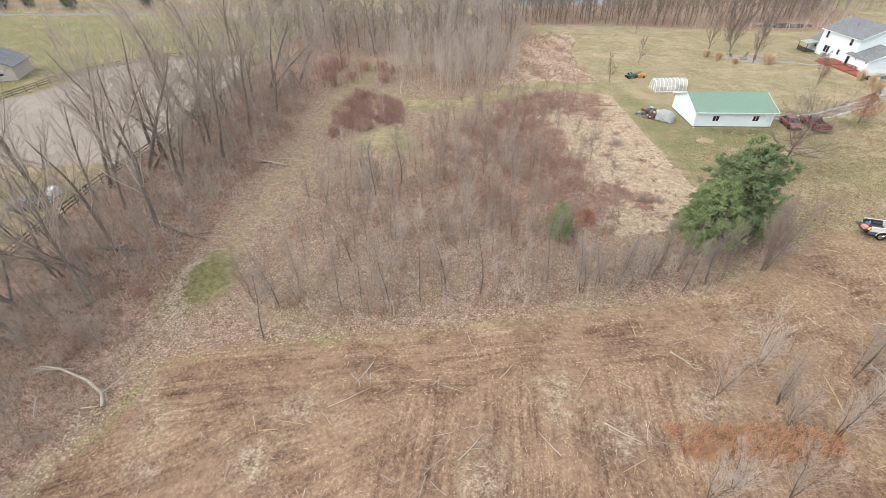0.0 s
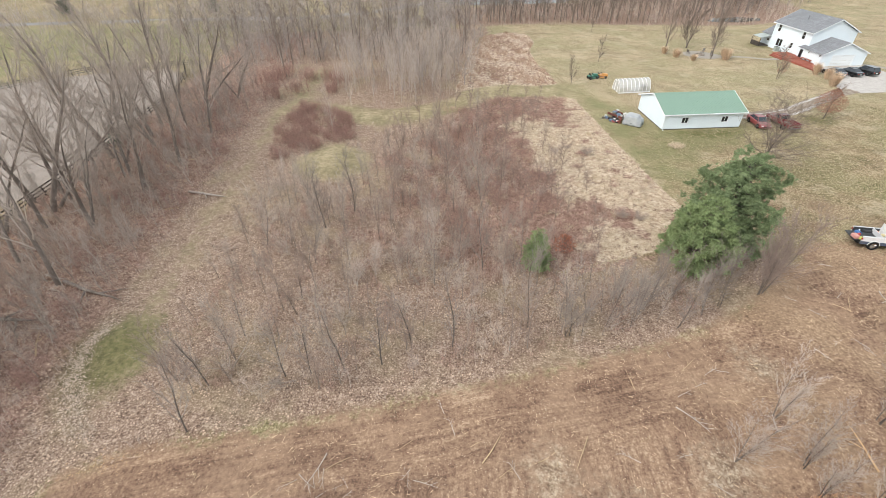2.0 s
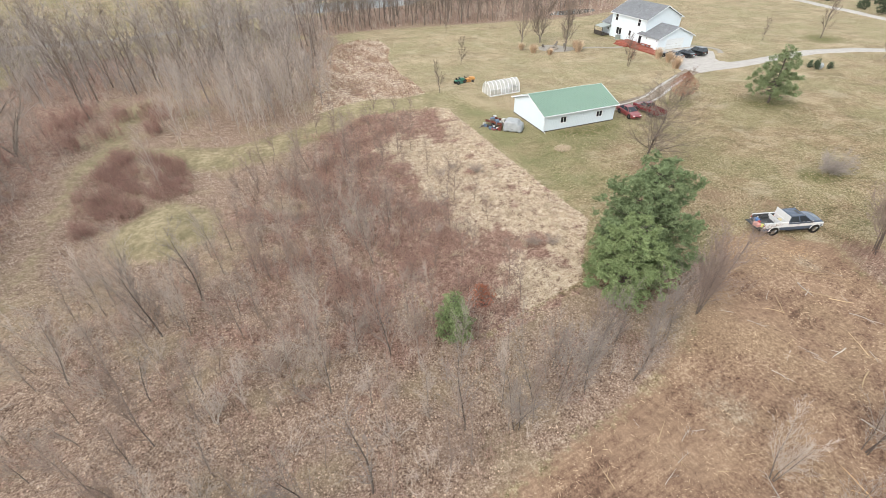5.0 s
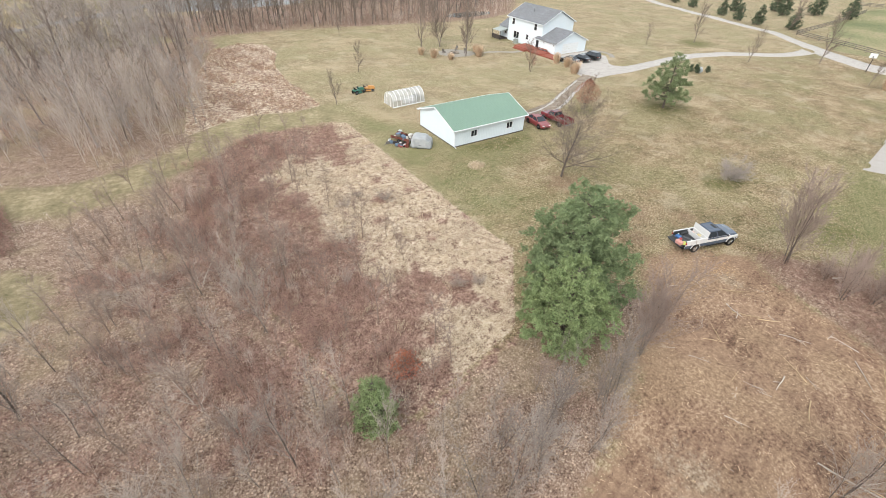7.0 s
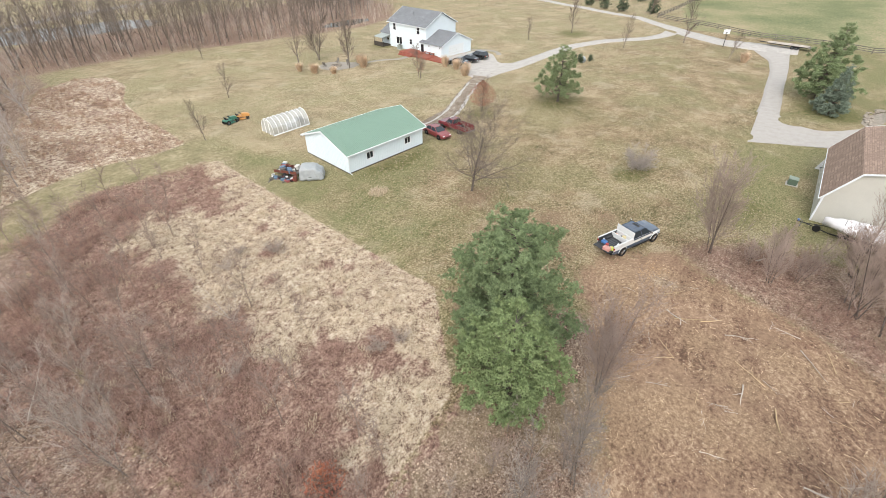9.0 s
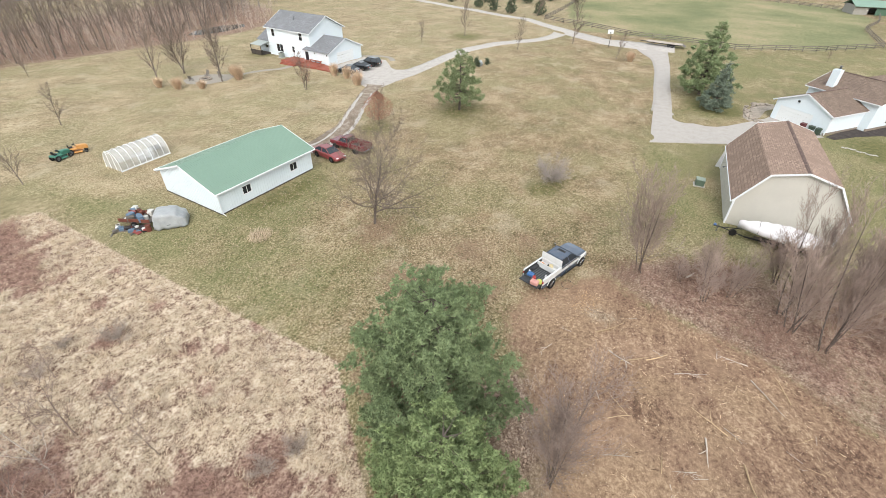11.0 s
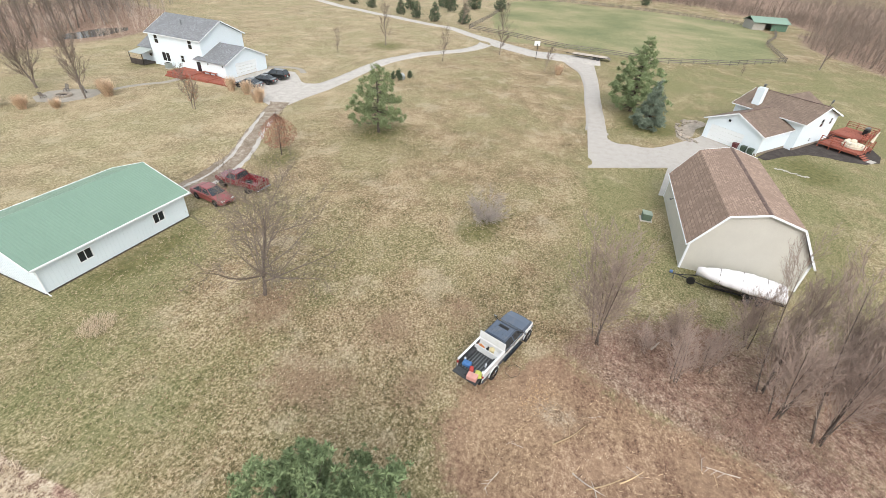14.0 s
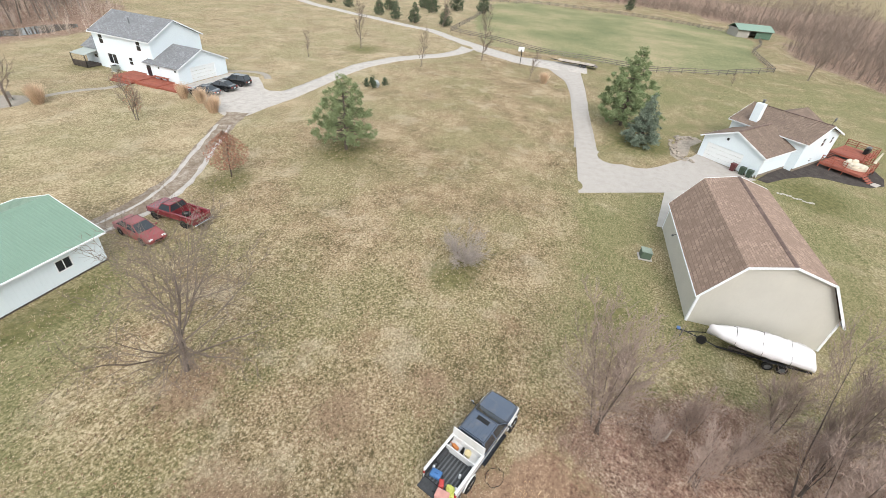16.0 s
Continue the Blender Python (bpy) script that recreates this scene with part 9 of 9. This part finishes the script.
# fire pit terrace with its ring of stones, and the path to the deck
pad("fire_pit_terrace", [(63.4, 113.8), (64.4, 116.4), (67.2, 117.4), (69.4, 116.2), (72, 112.4), (71, 110.9), (68.6, 109.9), (65, 110.9)], "pavers", "pale paved terrace round a fire pit", "terrace", lift=0.03)
strip("garden_path", [(71.2, 111.6), (76.3, 110.5), (80.3, 108.3), (83, 108.4)], 1.0, "pavers", "narrow pale garden path to the deck", "path", seed=9, rough_edge=0.1)
pit = thing("fire_pit", "round stone fire pit on a paved terrace", "fire pit", pose(67, 113.6, 0.03))
for k in range(14):
    a = 6.283 * k / 14
    p = part("stone", boxes(((-0.18, -0.16, 0), (0.18, 0.16, 0.32)), bevel=0.05), "stone_bed", pit)
    p.matrix_local = pose(0.95 * math.cos(a), 0.95 * math.sin(a), 0, 0, 0, math.degrees(a) + 90)
bm = bmesh.new()
rod(bm, (0, 0, 0.0), (0, 0, 0.06), 0.78, sides=18)
part("ash_bed", bm, "mulch", pit)
for k, (x, y, a) in enumerate([(65, 114.8, 30), (68.6, 115.4, 200), (69.4, 112.6, 250)]):
    c = thing("garden_chair", "pale wooden garden chair by a fire pit", "chair", pose(x, y, 0.03, 0, 0, a), "chairs by the fire pit")
    part("seat", boxes(((-0.25, -0.28, 0.34), (0.28, 0.28, 0.39))), "grey_wood", c)
    part("backrest", slab([(-0.26, -0.28, 0.39), (-0.26, 0.28, 0.39), (-0.5, 0.28, 1.0), (-0.5, -0.28, 1.0)], 0.04), "grey_wood", c)
    for px, py in ((-0.22, -0.25), (-0.22, 0.25), (0.24, -0.25), (0.24, 0.25)):
        part("leg", boxes(((px - 0.03, py - 0.03, 0), (px + 0.03, py + 0.03, 0.34))), "grey_wood", c)

# rock bed by the garage and the flat stones in the grass
pad("stone_bed", [(100, 27.6), (101.5, 28.6), (105, 28.6), (109, 27), (112, 24.6), (110.6, 23.6), (107, 25.6), (103, 26.2)], "stone_bed", "bed of grey-brown stones beside a garage", "garden bed", lift=0.03)
for k in range(60):
    rng = random.Random(700 + k)
    t = rng.random()
    a = math.pi * (0.95 - 1.1 * t)
    x, y = 105.6 + 5.2 * math.cos(a) + rng.uniform(-0.5, 0.5), 25.6 + 2.6 * math.sin(a) + rng.uniform(-0.5, 0.5)
    s = rng.uniform(0.2, 0.5)
    bm = ball(bmesh.new(), (0, 0, 0.1), (s, s * 0.8, s * 0.5), 1, 0.2, k)
    tagged(part("garden_rock", bm, "stone_bed"), "rough grey-brown garden rock", "rock", "rocks by the garage").matrix_world = pose(x, y, 0, 0, 0, rng.uniform(0, 360))
for k in range(12):
    rng = random.Random(760 + k)
    t = k / 11
    bm = boxes(((-0.2, -0.13, -0.03), (0.2, 0.13, 0.06)), bevel=0.03)
    tagged(part("stepping_stone", bm, "concrete"), "pale flat stepping stone in grass", "stone", "stepping stones").matrix_world = pose(95.8 - 1.2 * t + rng.uniform(-0.18, 0.18), 16.2 - 3.6 * t, 0, 0, 0, rng.uniform(0, 180))


def garden_deck():
    """Raised red deck behind the split-level house, with rails, stair, lounge and parasol."""
    m = HOUSE.matrix_world
    m = m @ pose(1.9, 0.35, 0)
    d = thing("raised_deck", "red-stained raised timber deck with railings and stairs", "deck", m.copy())
    x0, x1, y0, y1, z = 17.4, 23.0, -5.4, -1.2, 1.25
    n = int((x1 - x0) / 0.16)
    for k in range(n):
        part("plank", boxes(((x0 + 0.16 * k, y0, z - 0.04), (x0 + 0.16 * k + 0.145, y1, z))), "red_stain", d)
    part("rim_joist", boxes(((x0 - 0.05, y0 - 0.05, z - 0.28), (x1 + 0.05, y0, z - 0.045)), ((x0 - 0.05, y0, z - 0.28), (x0, y1, z - 0.045)), ((x1, y0, z - 0.28), (x1 + 0.05, y1, z - 0.045))), "red_stain", d)
    lx0, lx1, ly0, ly1, lz = 12.2, 17.3, -7.2, -2.2, 0.75
    for k in range(int((lx1 - lx0) / 0.16)):
        part("plank", boxes(((lx0 + 0.16 * k, ly0, lz - 0.04), (lx0 + 0.16 * k + 0.145, ly1, lz))), "red_stain", d)
    part("rim_joist", boxes(((lx0 - 0.05, ly0 - 0.05, lz - 0.3), (lx1, ly0, lz - 0.045)), ((lx0 - 0.05, ly0, lz - 0.3), (lx0, ly1, lz - 0.045))), "red_stain", d)
    def rail(a, b, base):
        a, b = Vector((*a, base)), Vector((*b, base))
        L = (b - a).length
        nn = max(1, round(L / 1.4))
        for k in range(nn + 1):
            p = a.lerp(b, k / nn)
            part("rail_post", boxes(((p.x - 0.05, p.y - 0.05, 0), (p.x + 0.05, p.y + 0.05, base + 1.0))), "red_stain", d)
        for h in (0.35, 0.62, 0.95):
            bm = bmesh.new()
            rod(bm, a + Vector((0, 0, h)), b + Vector((0, 0, h)), 0.045, sides=4)
            part("rail_bar", bm, "red_stain", d)
    rail((x0, y0), (x1, y0), z)
    rail((x1, y0), (x1, y1), z)
    rail((lx0, ly1), (lx0, -5.2), lz)
    rail((lx1, ly0), (lx1, -5.4), lz)
    rail((lx0 + 1.8, ly0), (lx1, ly0), lz)
    for k in range(4):
        part("stair_tread", boxes(((lx0 + 0.1, ly0 - 0.32 * (k + 1), lz - 0.18 * (k + 1)), (lx0 + 1.6, ly0 - 0.32 * k - 0.02, lz - 0.18 * (k + 1) + 0.05))), "red_stain", d)
    for k in range(3):
        part("stair_tread", boxes(((x0 - 0.3 * (k + 1), -2.15, z - 0.17 * (k + 1)), (x0 - 0.3 * k - 0.02, -1.4, z - 0.17 * (k + 1) + 0.05))), "red_stain", d)
    part("landing_stone", boxes(((lx0, ly0 - 2.2, -0.04), (lx0 + 1.5, ly0 - 1.4, 0.08)), bevel=0.02), "concrete", d)
    M["cushion_cream"] = surface("cushion_cream", (236, 226, 204), 0.8, vary=0.1, scale=2)
    sofa = thing("garden_sofa", "round cream-covered garden lounge on a deck", "sofa", m @ pose(15.0, -5.6, lz))
    part("base", lathe(bmesh.new(), [(0.0, 0.0), (1.5, 0.0), (1.55, 0.34), (0.0, 0.4)], Matrix.Rotation(radians(90), 4, "X"), 20), "cushion_cream", sofa)
    for k in range(6):
        a = 6.283 * k / 9 + 0.5
        c = part("back_cushion", ball(bmesh.new(), (0, 0, 0.5), (0.42, 0.2, 0.32), 2, 0.05, k), "cushion_cream", sofa, smooth=True)
        c.matrix_local = pose(1.2 * math.cos(a), 1.2 * math.sin(a), 0, 0, 0, math.degrees(a) + 90)
    par = thing("closed_parasol", "folded beige garden parasol leaning on a deck", "parasol", m @ pose(16.2, -6.9, lz))
    bm = bmesh.new()
    rod(bm, (0, 0, 0), (0.3, -0.2, 2.6), 0.03)
    part("pole", bm, "grey_wood", par)
    bm = bmesh.new()
    rod(bm, (0.1, -0.07, 1.0), (0.29, -0.19, 2.55), 0.2, 0.08, 10)
    part("folded_canopy", bm, "cushion_cream", par)
    g = thing("barbecue", "grey covered barbecue on a deck", "barbecue", m @ pose(21.4, -4.4, z))
    part("cart", boxes(((-0.5, -0.3, 0.05), (0.5, 0.3, 0.8)), bevel=0.03), "black_plastic", g)
    part("hood", boxes(((-0.45, -0.28, 0.805), (0.45, 0.28, 1.15)), bevel=0.12), "steel_grey", g)


garden_deck()


# ---- beyond the board fence ----
def farm_house():
    h = thing("farm_house", "small tan farm house behind a board fence", "house", pose(-103, 92, 0, 0, 0, 20))
    part("wall", prism([(0, 0), (8, 0), (8, 3), (4, 5), (0, 3)], 9, "y"), surface("pale_wall", (206, 194, 188), 0.8), h)
    for s in (-1, 1):
        part("roof", slab([(4 + s * 4.5, -0.4, 2.8), (4 + s * 4.5, 9.4, 2.8), (4, 9.4, 5.1), (4, -0.4, 5.1)], 0.15), "grey_shingle", h)
    for x in (2.0, 5.2):
        window("window", h, pose(x + 0.4, -0.01, 1.6), 0.9, 1.1, "h", depth=0.04)


farm_house()
sedan("grey car parked in a yard beyond a fence", pose(-53.5, 43.0, 0, 0, 0, 20), "grey_paint")
whitebox = thing("white_tank", "white plastic tank by a board fence", "tank", pose(-50.6, 46.6, 0))
part("vessel", boxes(((-0.6, -0.6, 0.1), (0.6, 0.6, 1.2)), bevel=0.12), "white_trim", whitebox)
part("pallet", boxes(((-0.65, -0.65, -0.05), (0.65, 0.65, 0.098))), "grey_wood", whitebox)


M["tan_wood"] = bark("tan_wood", (208, 178, 136), 0.2)

# ---- logs, cut branches and chips on the cleared soil ----
def crooked(seed, L, r, forks=2):
    rng = random.Random(seed)
    t = Tubes()
    pts = [Vector((0, 0, r * 0.7))]
    a = 0.0
    for k in range(5):
        a += rng.uniform(-0.12, 0.12)
        pts.append(pts[-1] + Vector((math.cos(a) * L / 5, math.sin(a) * L / 5, rng.uniform(-0.02, 0.05) * (1 if k < 4 else 0))))
    t.add(pts, [r * (1 - 0.13 * k) for k in range(6)], 6)
    for k in range(forks):
        q = pts[2 + k % 3]
        b = a + rng.choice((-1, 1)) * rng.uniform(0.5, 1.0)
        t.add([q, q + Vector((math.cos(b), math.sin(b), 0.12)) * L * 0.22, q + Vector((math.cos(b * 1.1), math.sin(b * 1.1), 0.1)) * L * 0.4], [r * 0.5, r * 0.35, 0.01], 4)
    return t.mesh("branch")


def lay(name, label, category, x0, y0, x1, y1, r, mat, seed, forks=2, lift=0.0, group=""):
    L = math.hypot(x1 - x0, y1 - y0)
    ob = finish(name, crooked(seed, L, r, forks), mat, smooth=True)
    ob.matrix_world = pose(x0, y0, height((x0 + x1) / 2, (y0 + y1) / 2) + lift, 0, 0, math.degrees(math.atan2(y1 - y0, x1 - x0)))
    return tagged(ob, label, category, group)


def limb(name, label, pts, radii, mat):
    """A log with bends, lying along points."""
    t = Tubes()
    p = [Vector((x, y, height(x, y) + z)) for x, y, z in pts]
    t.add(p, radii, 7)
    t.add([p[1], p[1] + Vector((0.9, 1.1, 0.3)), p[1] + Vector((1.3, 2.2, 0.4))], [radii[1] * 0.5, radii[1] * 0.3, 0.01], 5)
    t.add([p[3], p[3] + Vector((-0.8, 0.9, 0.2)), p[3] + Vector((-1.9, 1.2, 0.1))], [radii[3] * 0.5, radii[3] * 0.3, 0.01], 5)
    return tagged(finish(name, t.mesh(name), mat, smooth=True), label, "log")


limb("fallen_tree", "bleached fallen tree lying in brush", [(-24.6, 17.0, 0.2), (-25.2, 18.0, 0.45), (-26.8, 18.9, 0.6), (-29.4, 19.7, 0.7), (-31.2, 20.0, 0.6), (-32.0, 19.2, 0.2)], [0.13, 0.12, 0.11, 0.09, 0.07, 0.03], "bleached_wood")
lay("cut_branch", "bleached cut branch lying at the soil edge", "branch", -26.2, 16.9, -24.8, 17.1, 0.05, "bleached_wood", 811, 0, 0.1)
lay("cut_branch", "bleached cut branch lying at the soil edge", "branch", -26.0, 16.6, -25.0, 15.1, 0.045, "bleached_wood", 812, 0, 0.1)
for k, (x0, y0, x1, y1, r) in enumerate([(38.2, 27.5, 36.2, 26.9, 0.055), (37.5, 25.5, 35.4, 24.7, 0.06), (44.3, 25.4, 41.9, 23.5, 0.04), (43.0, 35.3, 45.1, 33.3, 0.05), (41.9, 34.0, 41.2, 32.2, 0.05), (41.3, 33.2, 42.6, 31.0, 0.05), (40.9, 32.6, 42.0, 32.9, 0.04), (42.4, 31.6, 43.6, 30.2, 0.05), (33.0, 23.2, 34.0, 18.6, 0.07), (33.5, 23.0, 34.6, 18.3, 0.06), (33.2, 22.0, 34.9, 18.9, 0.05), (7.2, 20.3, 9.4, 20.9, 0.04), (11.4, 17.2, 13.6, 15.2, 0.05), (4.2, 20.6, 6.1, 22.4, 0.05), (-8.3, 17.7, -5.0, 19.4, 0.03)]):
    lay("cut_branch", "pale stripped trunk lying on bare soil", "branch", x0, y0, x1, y1, r, "tan_wood" if k % 2 else "bleached_wood", 830 + k, 1 if k in (0, 3, 8) else 0, 0.03, "branches on the cleared soil")
lay("fallen_log", "grey fallen log lying in the wood", "log", -27.8, 56.6, -22.5, 55.0, 0.16, "bleached_wood", 802, 1, 0.1)
lay("fallen_log", "grey-brown fallen log lying in the wood", "log", -33, 40.2, -25.8, 37.4, 0.2, "bark_grey", 803, 2, 0.1)
lay("fallen_log", "grey-brown fallen log lying in the wood", "log", -37.5, 35.6, -31.5, 34.6, 0.2, "bark_grey", 804, 2, 0.1)
lay("snapped_tree", "snapped young trunk with bright orange split wood", "log", 28.3, 18.5, 28.8, 21.9, 0.07, "split_wood", 805, 1, 0.1)
lay("pale_log", "short pale log in brush", "log", 52.6, 30.6, 53.6, 29.9, 0.09, "bleached_wood", 806, 0, 0.35)
BRANCH = [crooked(820 + k, 1.0, 0.02, 1 + k % 3) for k in range(8)]
for k, me in enumerate(BRANCH):
    me.materials.append(M["bleached_wood" if k % 3 else "tan_wood"])
rng = random.Random(99)
sites = spots([(-20, 12), (-15, 22), (0, 24.5), (12, 27), (26, 30.5), (34, 35.5), (42, 40), (47, 35), (46.5, 27), (44, 20), (38, 12), (20, 8), (0, 8), (-18, 8)], 210, 91)
for k, (x, y) in enumerate(sites):
    ob = new("cut_branch", BRANCH[k % 8])
    s = rng.uniform(0.5, 1.0) * (1.0 + 1.4 * (rng.random() ** 3))
    ob.matrix_world = pose(x, y, height(x, y) + 0.02, 0, 0, rng.uniform(0, 360)) @ Matrix.Diagonal((s * 1.3, s * 1.0, s * 1.0, 1))
    tagged(ob, "bleached cut branch lying on bare soil" if k % 8 % 3 else "tan split branch lying on bare soil", "branch", "branches on the cleared soil")


for k, (x, y) in enumerate(spots(WEST, 110, 119, 1.3)):
    ob = new("dead_branch", BRANCH[(k * 3 + 1) % 8])
    s = rng.uniform(1.2, 3.4)
    ob.matrix_world = pose(x, y, height(x, y) + 0.25, 0, rng.uniform(-9, 2), rng.uniform(0, 360)) @ Matrix.Diagonal((s, s, s, 1))
    tagged(ob, "pale dead branch lying in underbrush", "branch", "dead branches in the wood")


def chip(seed):
    rng = random.Random(seed)
    l, w, h = rng.uniform(0.04, 0.11), rng.uniform(0.006, 0.014), 0.01
    v = [(-l, -w, 0), (l, -w * 0.6, 0), (l, w * 0.6, 0), (-l, w, 0), (-l * 0.9, 0, h + 0.012), (l * 0.9, 0, h)]
    return np.array(v), np.array([(0, 1, 5), (0, 5, 4), (1, 2, 5), (2, 3, 4), (2, 4, 5), (3, 0, 4)])


CHIP = [chip(k) for k in range(8)]
M["chips"] = foliage("chips", (216, 184, 146), 0.35)
M["chips_dark"] = foliage("chips_dark", (126, 96, 78), 0.35)
SOIL_NEAR = [(-26, 0), (-24, 14), (-22, 21), (-15, 23), (0, 25.2), (12, 27.5), (26, 31.5), (35, 37), (42, 41), (47.5, 38), (48, 33), (46.6, 25), (44, 19), (42, 4), (20, -4), (0, -4)]
mass("wood_chips", CHIP, where(spots(SOIL_NEAR, 7500, 92, fades=patchy(4, 93, -0.4, 0.8)), 21, 0.6, 1.8), "chips", "pale wood chips scattered over bare soil", "wood chips")
mass("wood_chips", CHIP, where(spots(SOIL_NEAR, 4000, 93), 22, 0.8, 2.0), "chips_dark", "dark bark scraps scattered over bare soil", "bark scraps")


mass("wood_splinters", CHIP, where([(45.8 + 0.8 * random.Random(k).gauss(0, 1), 36.9 + 0.5 * random.Random(k + 900).gauss(0, 1)) for k in range(300)], 23, 0.4, 1.0), "split_wood", "fresh yellow splinters where a tree was cut", "wood chips")
mass("wood_splinters", CHIP, where([(-19.6 + 1.3 * random.Random(k + 40).gauss(0, 1), 22.0 + 0.5 * random.Random(k + 700).gauss(0, 1)) for k in range(240)], 24, 0.4, 1.0), "split_wood", "fresh yellow splinters on bare soil", "wood chips")


# ---- short grass tufts and dead leaves over the near lawn ----
TURF = [blades(300 + k, 6, 0.11, 0.12, 0.035, base=0.1) for k in range(6)]
LAWN_NEAR = [(31.5, 50), (31.2, 47), (37, 41), (50, 37), (56, 33), (64, 31), (80, 40), (84, 60), (78, 80), (54, 73), (52, 70.5), (38, 70.5), (33, 72), (31, 62)]
M["turf_straw"] = foliage("turf_straw", (206, 186, 152), 0.3)
M["turf_olive"] = foliage("turf_olive", (122, 116, 74), 0.35)
M["pale_leaf"] = foliage("pale_leaf", (214, 190, 158), 0.35)
M["brown_leaf"] = foliage("brown_leaf", (142, 104, 82), 0.45)
mass("dry_weeds", GRASS, where([(38.2 + 1.1 * math.cos(k * 2.4) * (k / 90) ** 0.5, 65.2 + 1.0 * math.sin(k * 2.4) * (k / 90) ** 0.5) for k in range(90)], 47, 0.7, 1.3), "straw", "patch of pale dry weeds on the lawn", "weeds")
mass("lawn_grass", TURF, where(spots(LAWN_NEAR, 9000, 110), 41, 0.6, 1.4), "turf_straw", "straw-coloured winter grass tufts on the lawn", "grass")
mass("lawn_grass", TURF, where(spots(LAWN_NEAR, 8000, 111, fades=lambda x, y: 0.25 + 0.75 * smooth(wavy(x, y, 8, 27), -0.3, 0.6)), 42, 0.6, 1.3), "turf_olive", "olive-green grass tufts on the lawn", "grass")
mass("fallen_leaves", LEAF, where(spots(LAWN_NEAR, 4000, 112, fades=lambda x, y: 0.12 + 0.88 * np.exp(-((x - 45.5) ** 2 + (y - 57) ** 2) / 60) + 0.6 * np.exp(-((x - 50) ** 2 + (y - 36) ** 2) / 60)), 43, 0.5, 1.2), "brown_leaf", "brown fallen leaves on the lawn", "leaves")
mass("fallen_leaves", LEAF, where(spots(LAWN_NEAR, 9000, 114, fades=lambda x, y: 0.25 + 0.75 * smooth(wavy(x, y, 12, 67), -0.3, 0.5)), 45, 0.4, 0.9), "pale_leaf", "bleached fallen leaves scattered over the lawn", "leaves")
mass("bark_flecks", LEAF, where(spots(SOIL_NEAR, 7000, 115, fades=patchy(5, 95, -0.3, 0.8)), 46, 0.4, 0.9), "pale_leaf", "pale bark flecks pressed into bare soil", "bark scraps")
mass("fallen_leaves", LEAF, where(spots(AREAS["row"], 6500, 113, lo=-1.5, fades=lambda x, y: np.where(y > 8, 1.0, 0.05)), 44, 0.5, 1.2), "brown_leaf", "reddish fallen leaves along the brush row", "leaves")
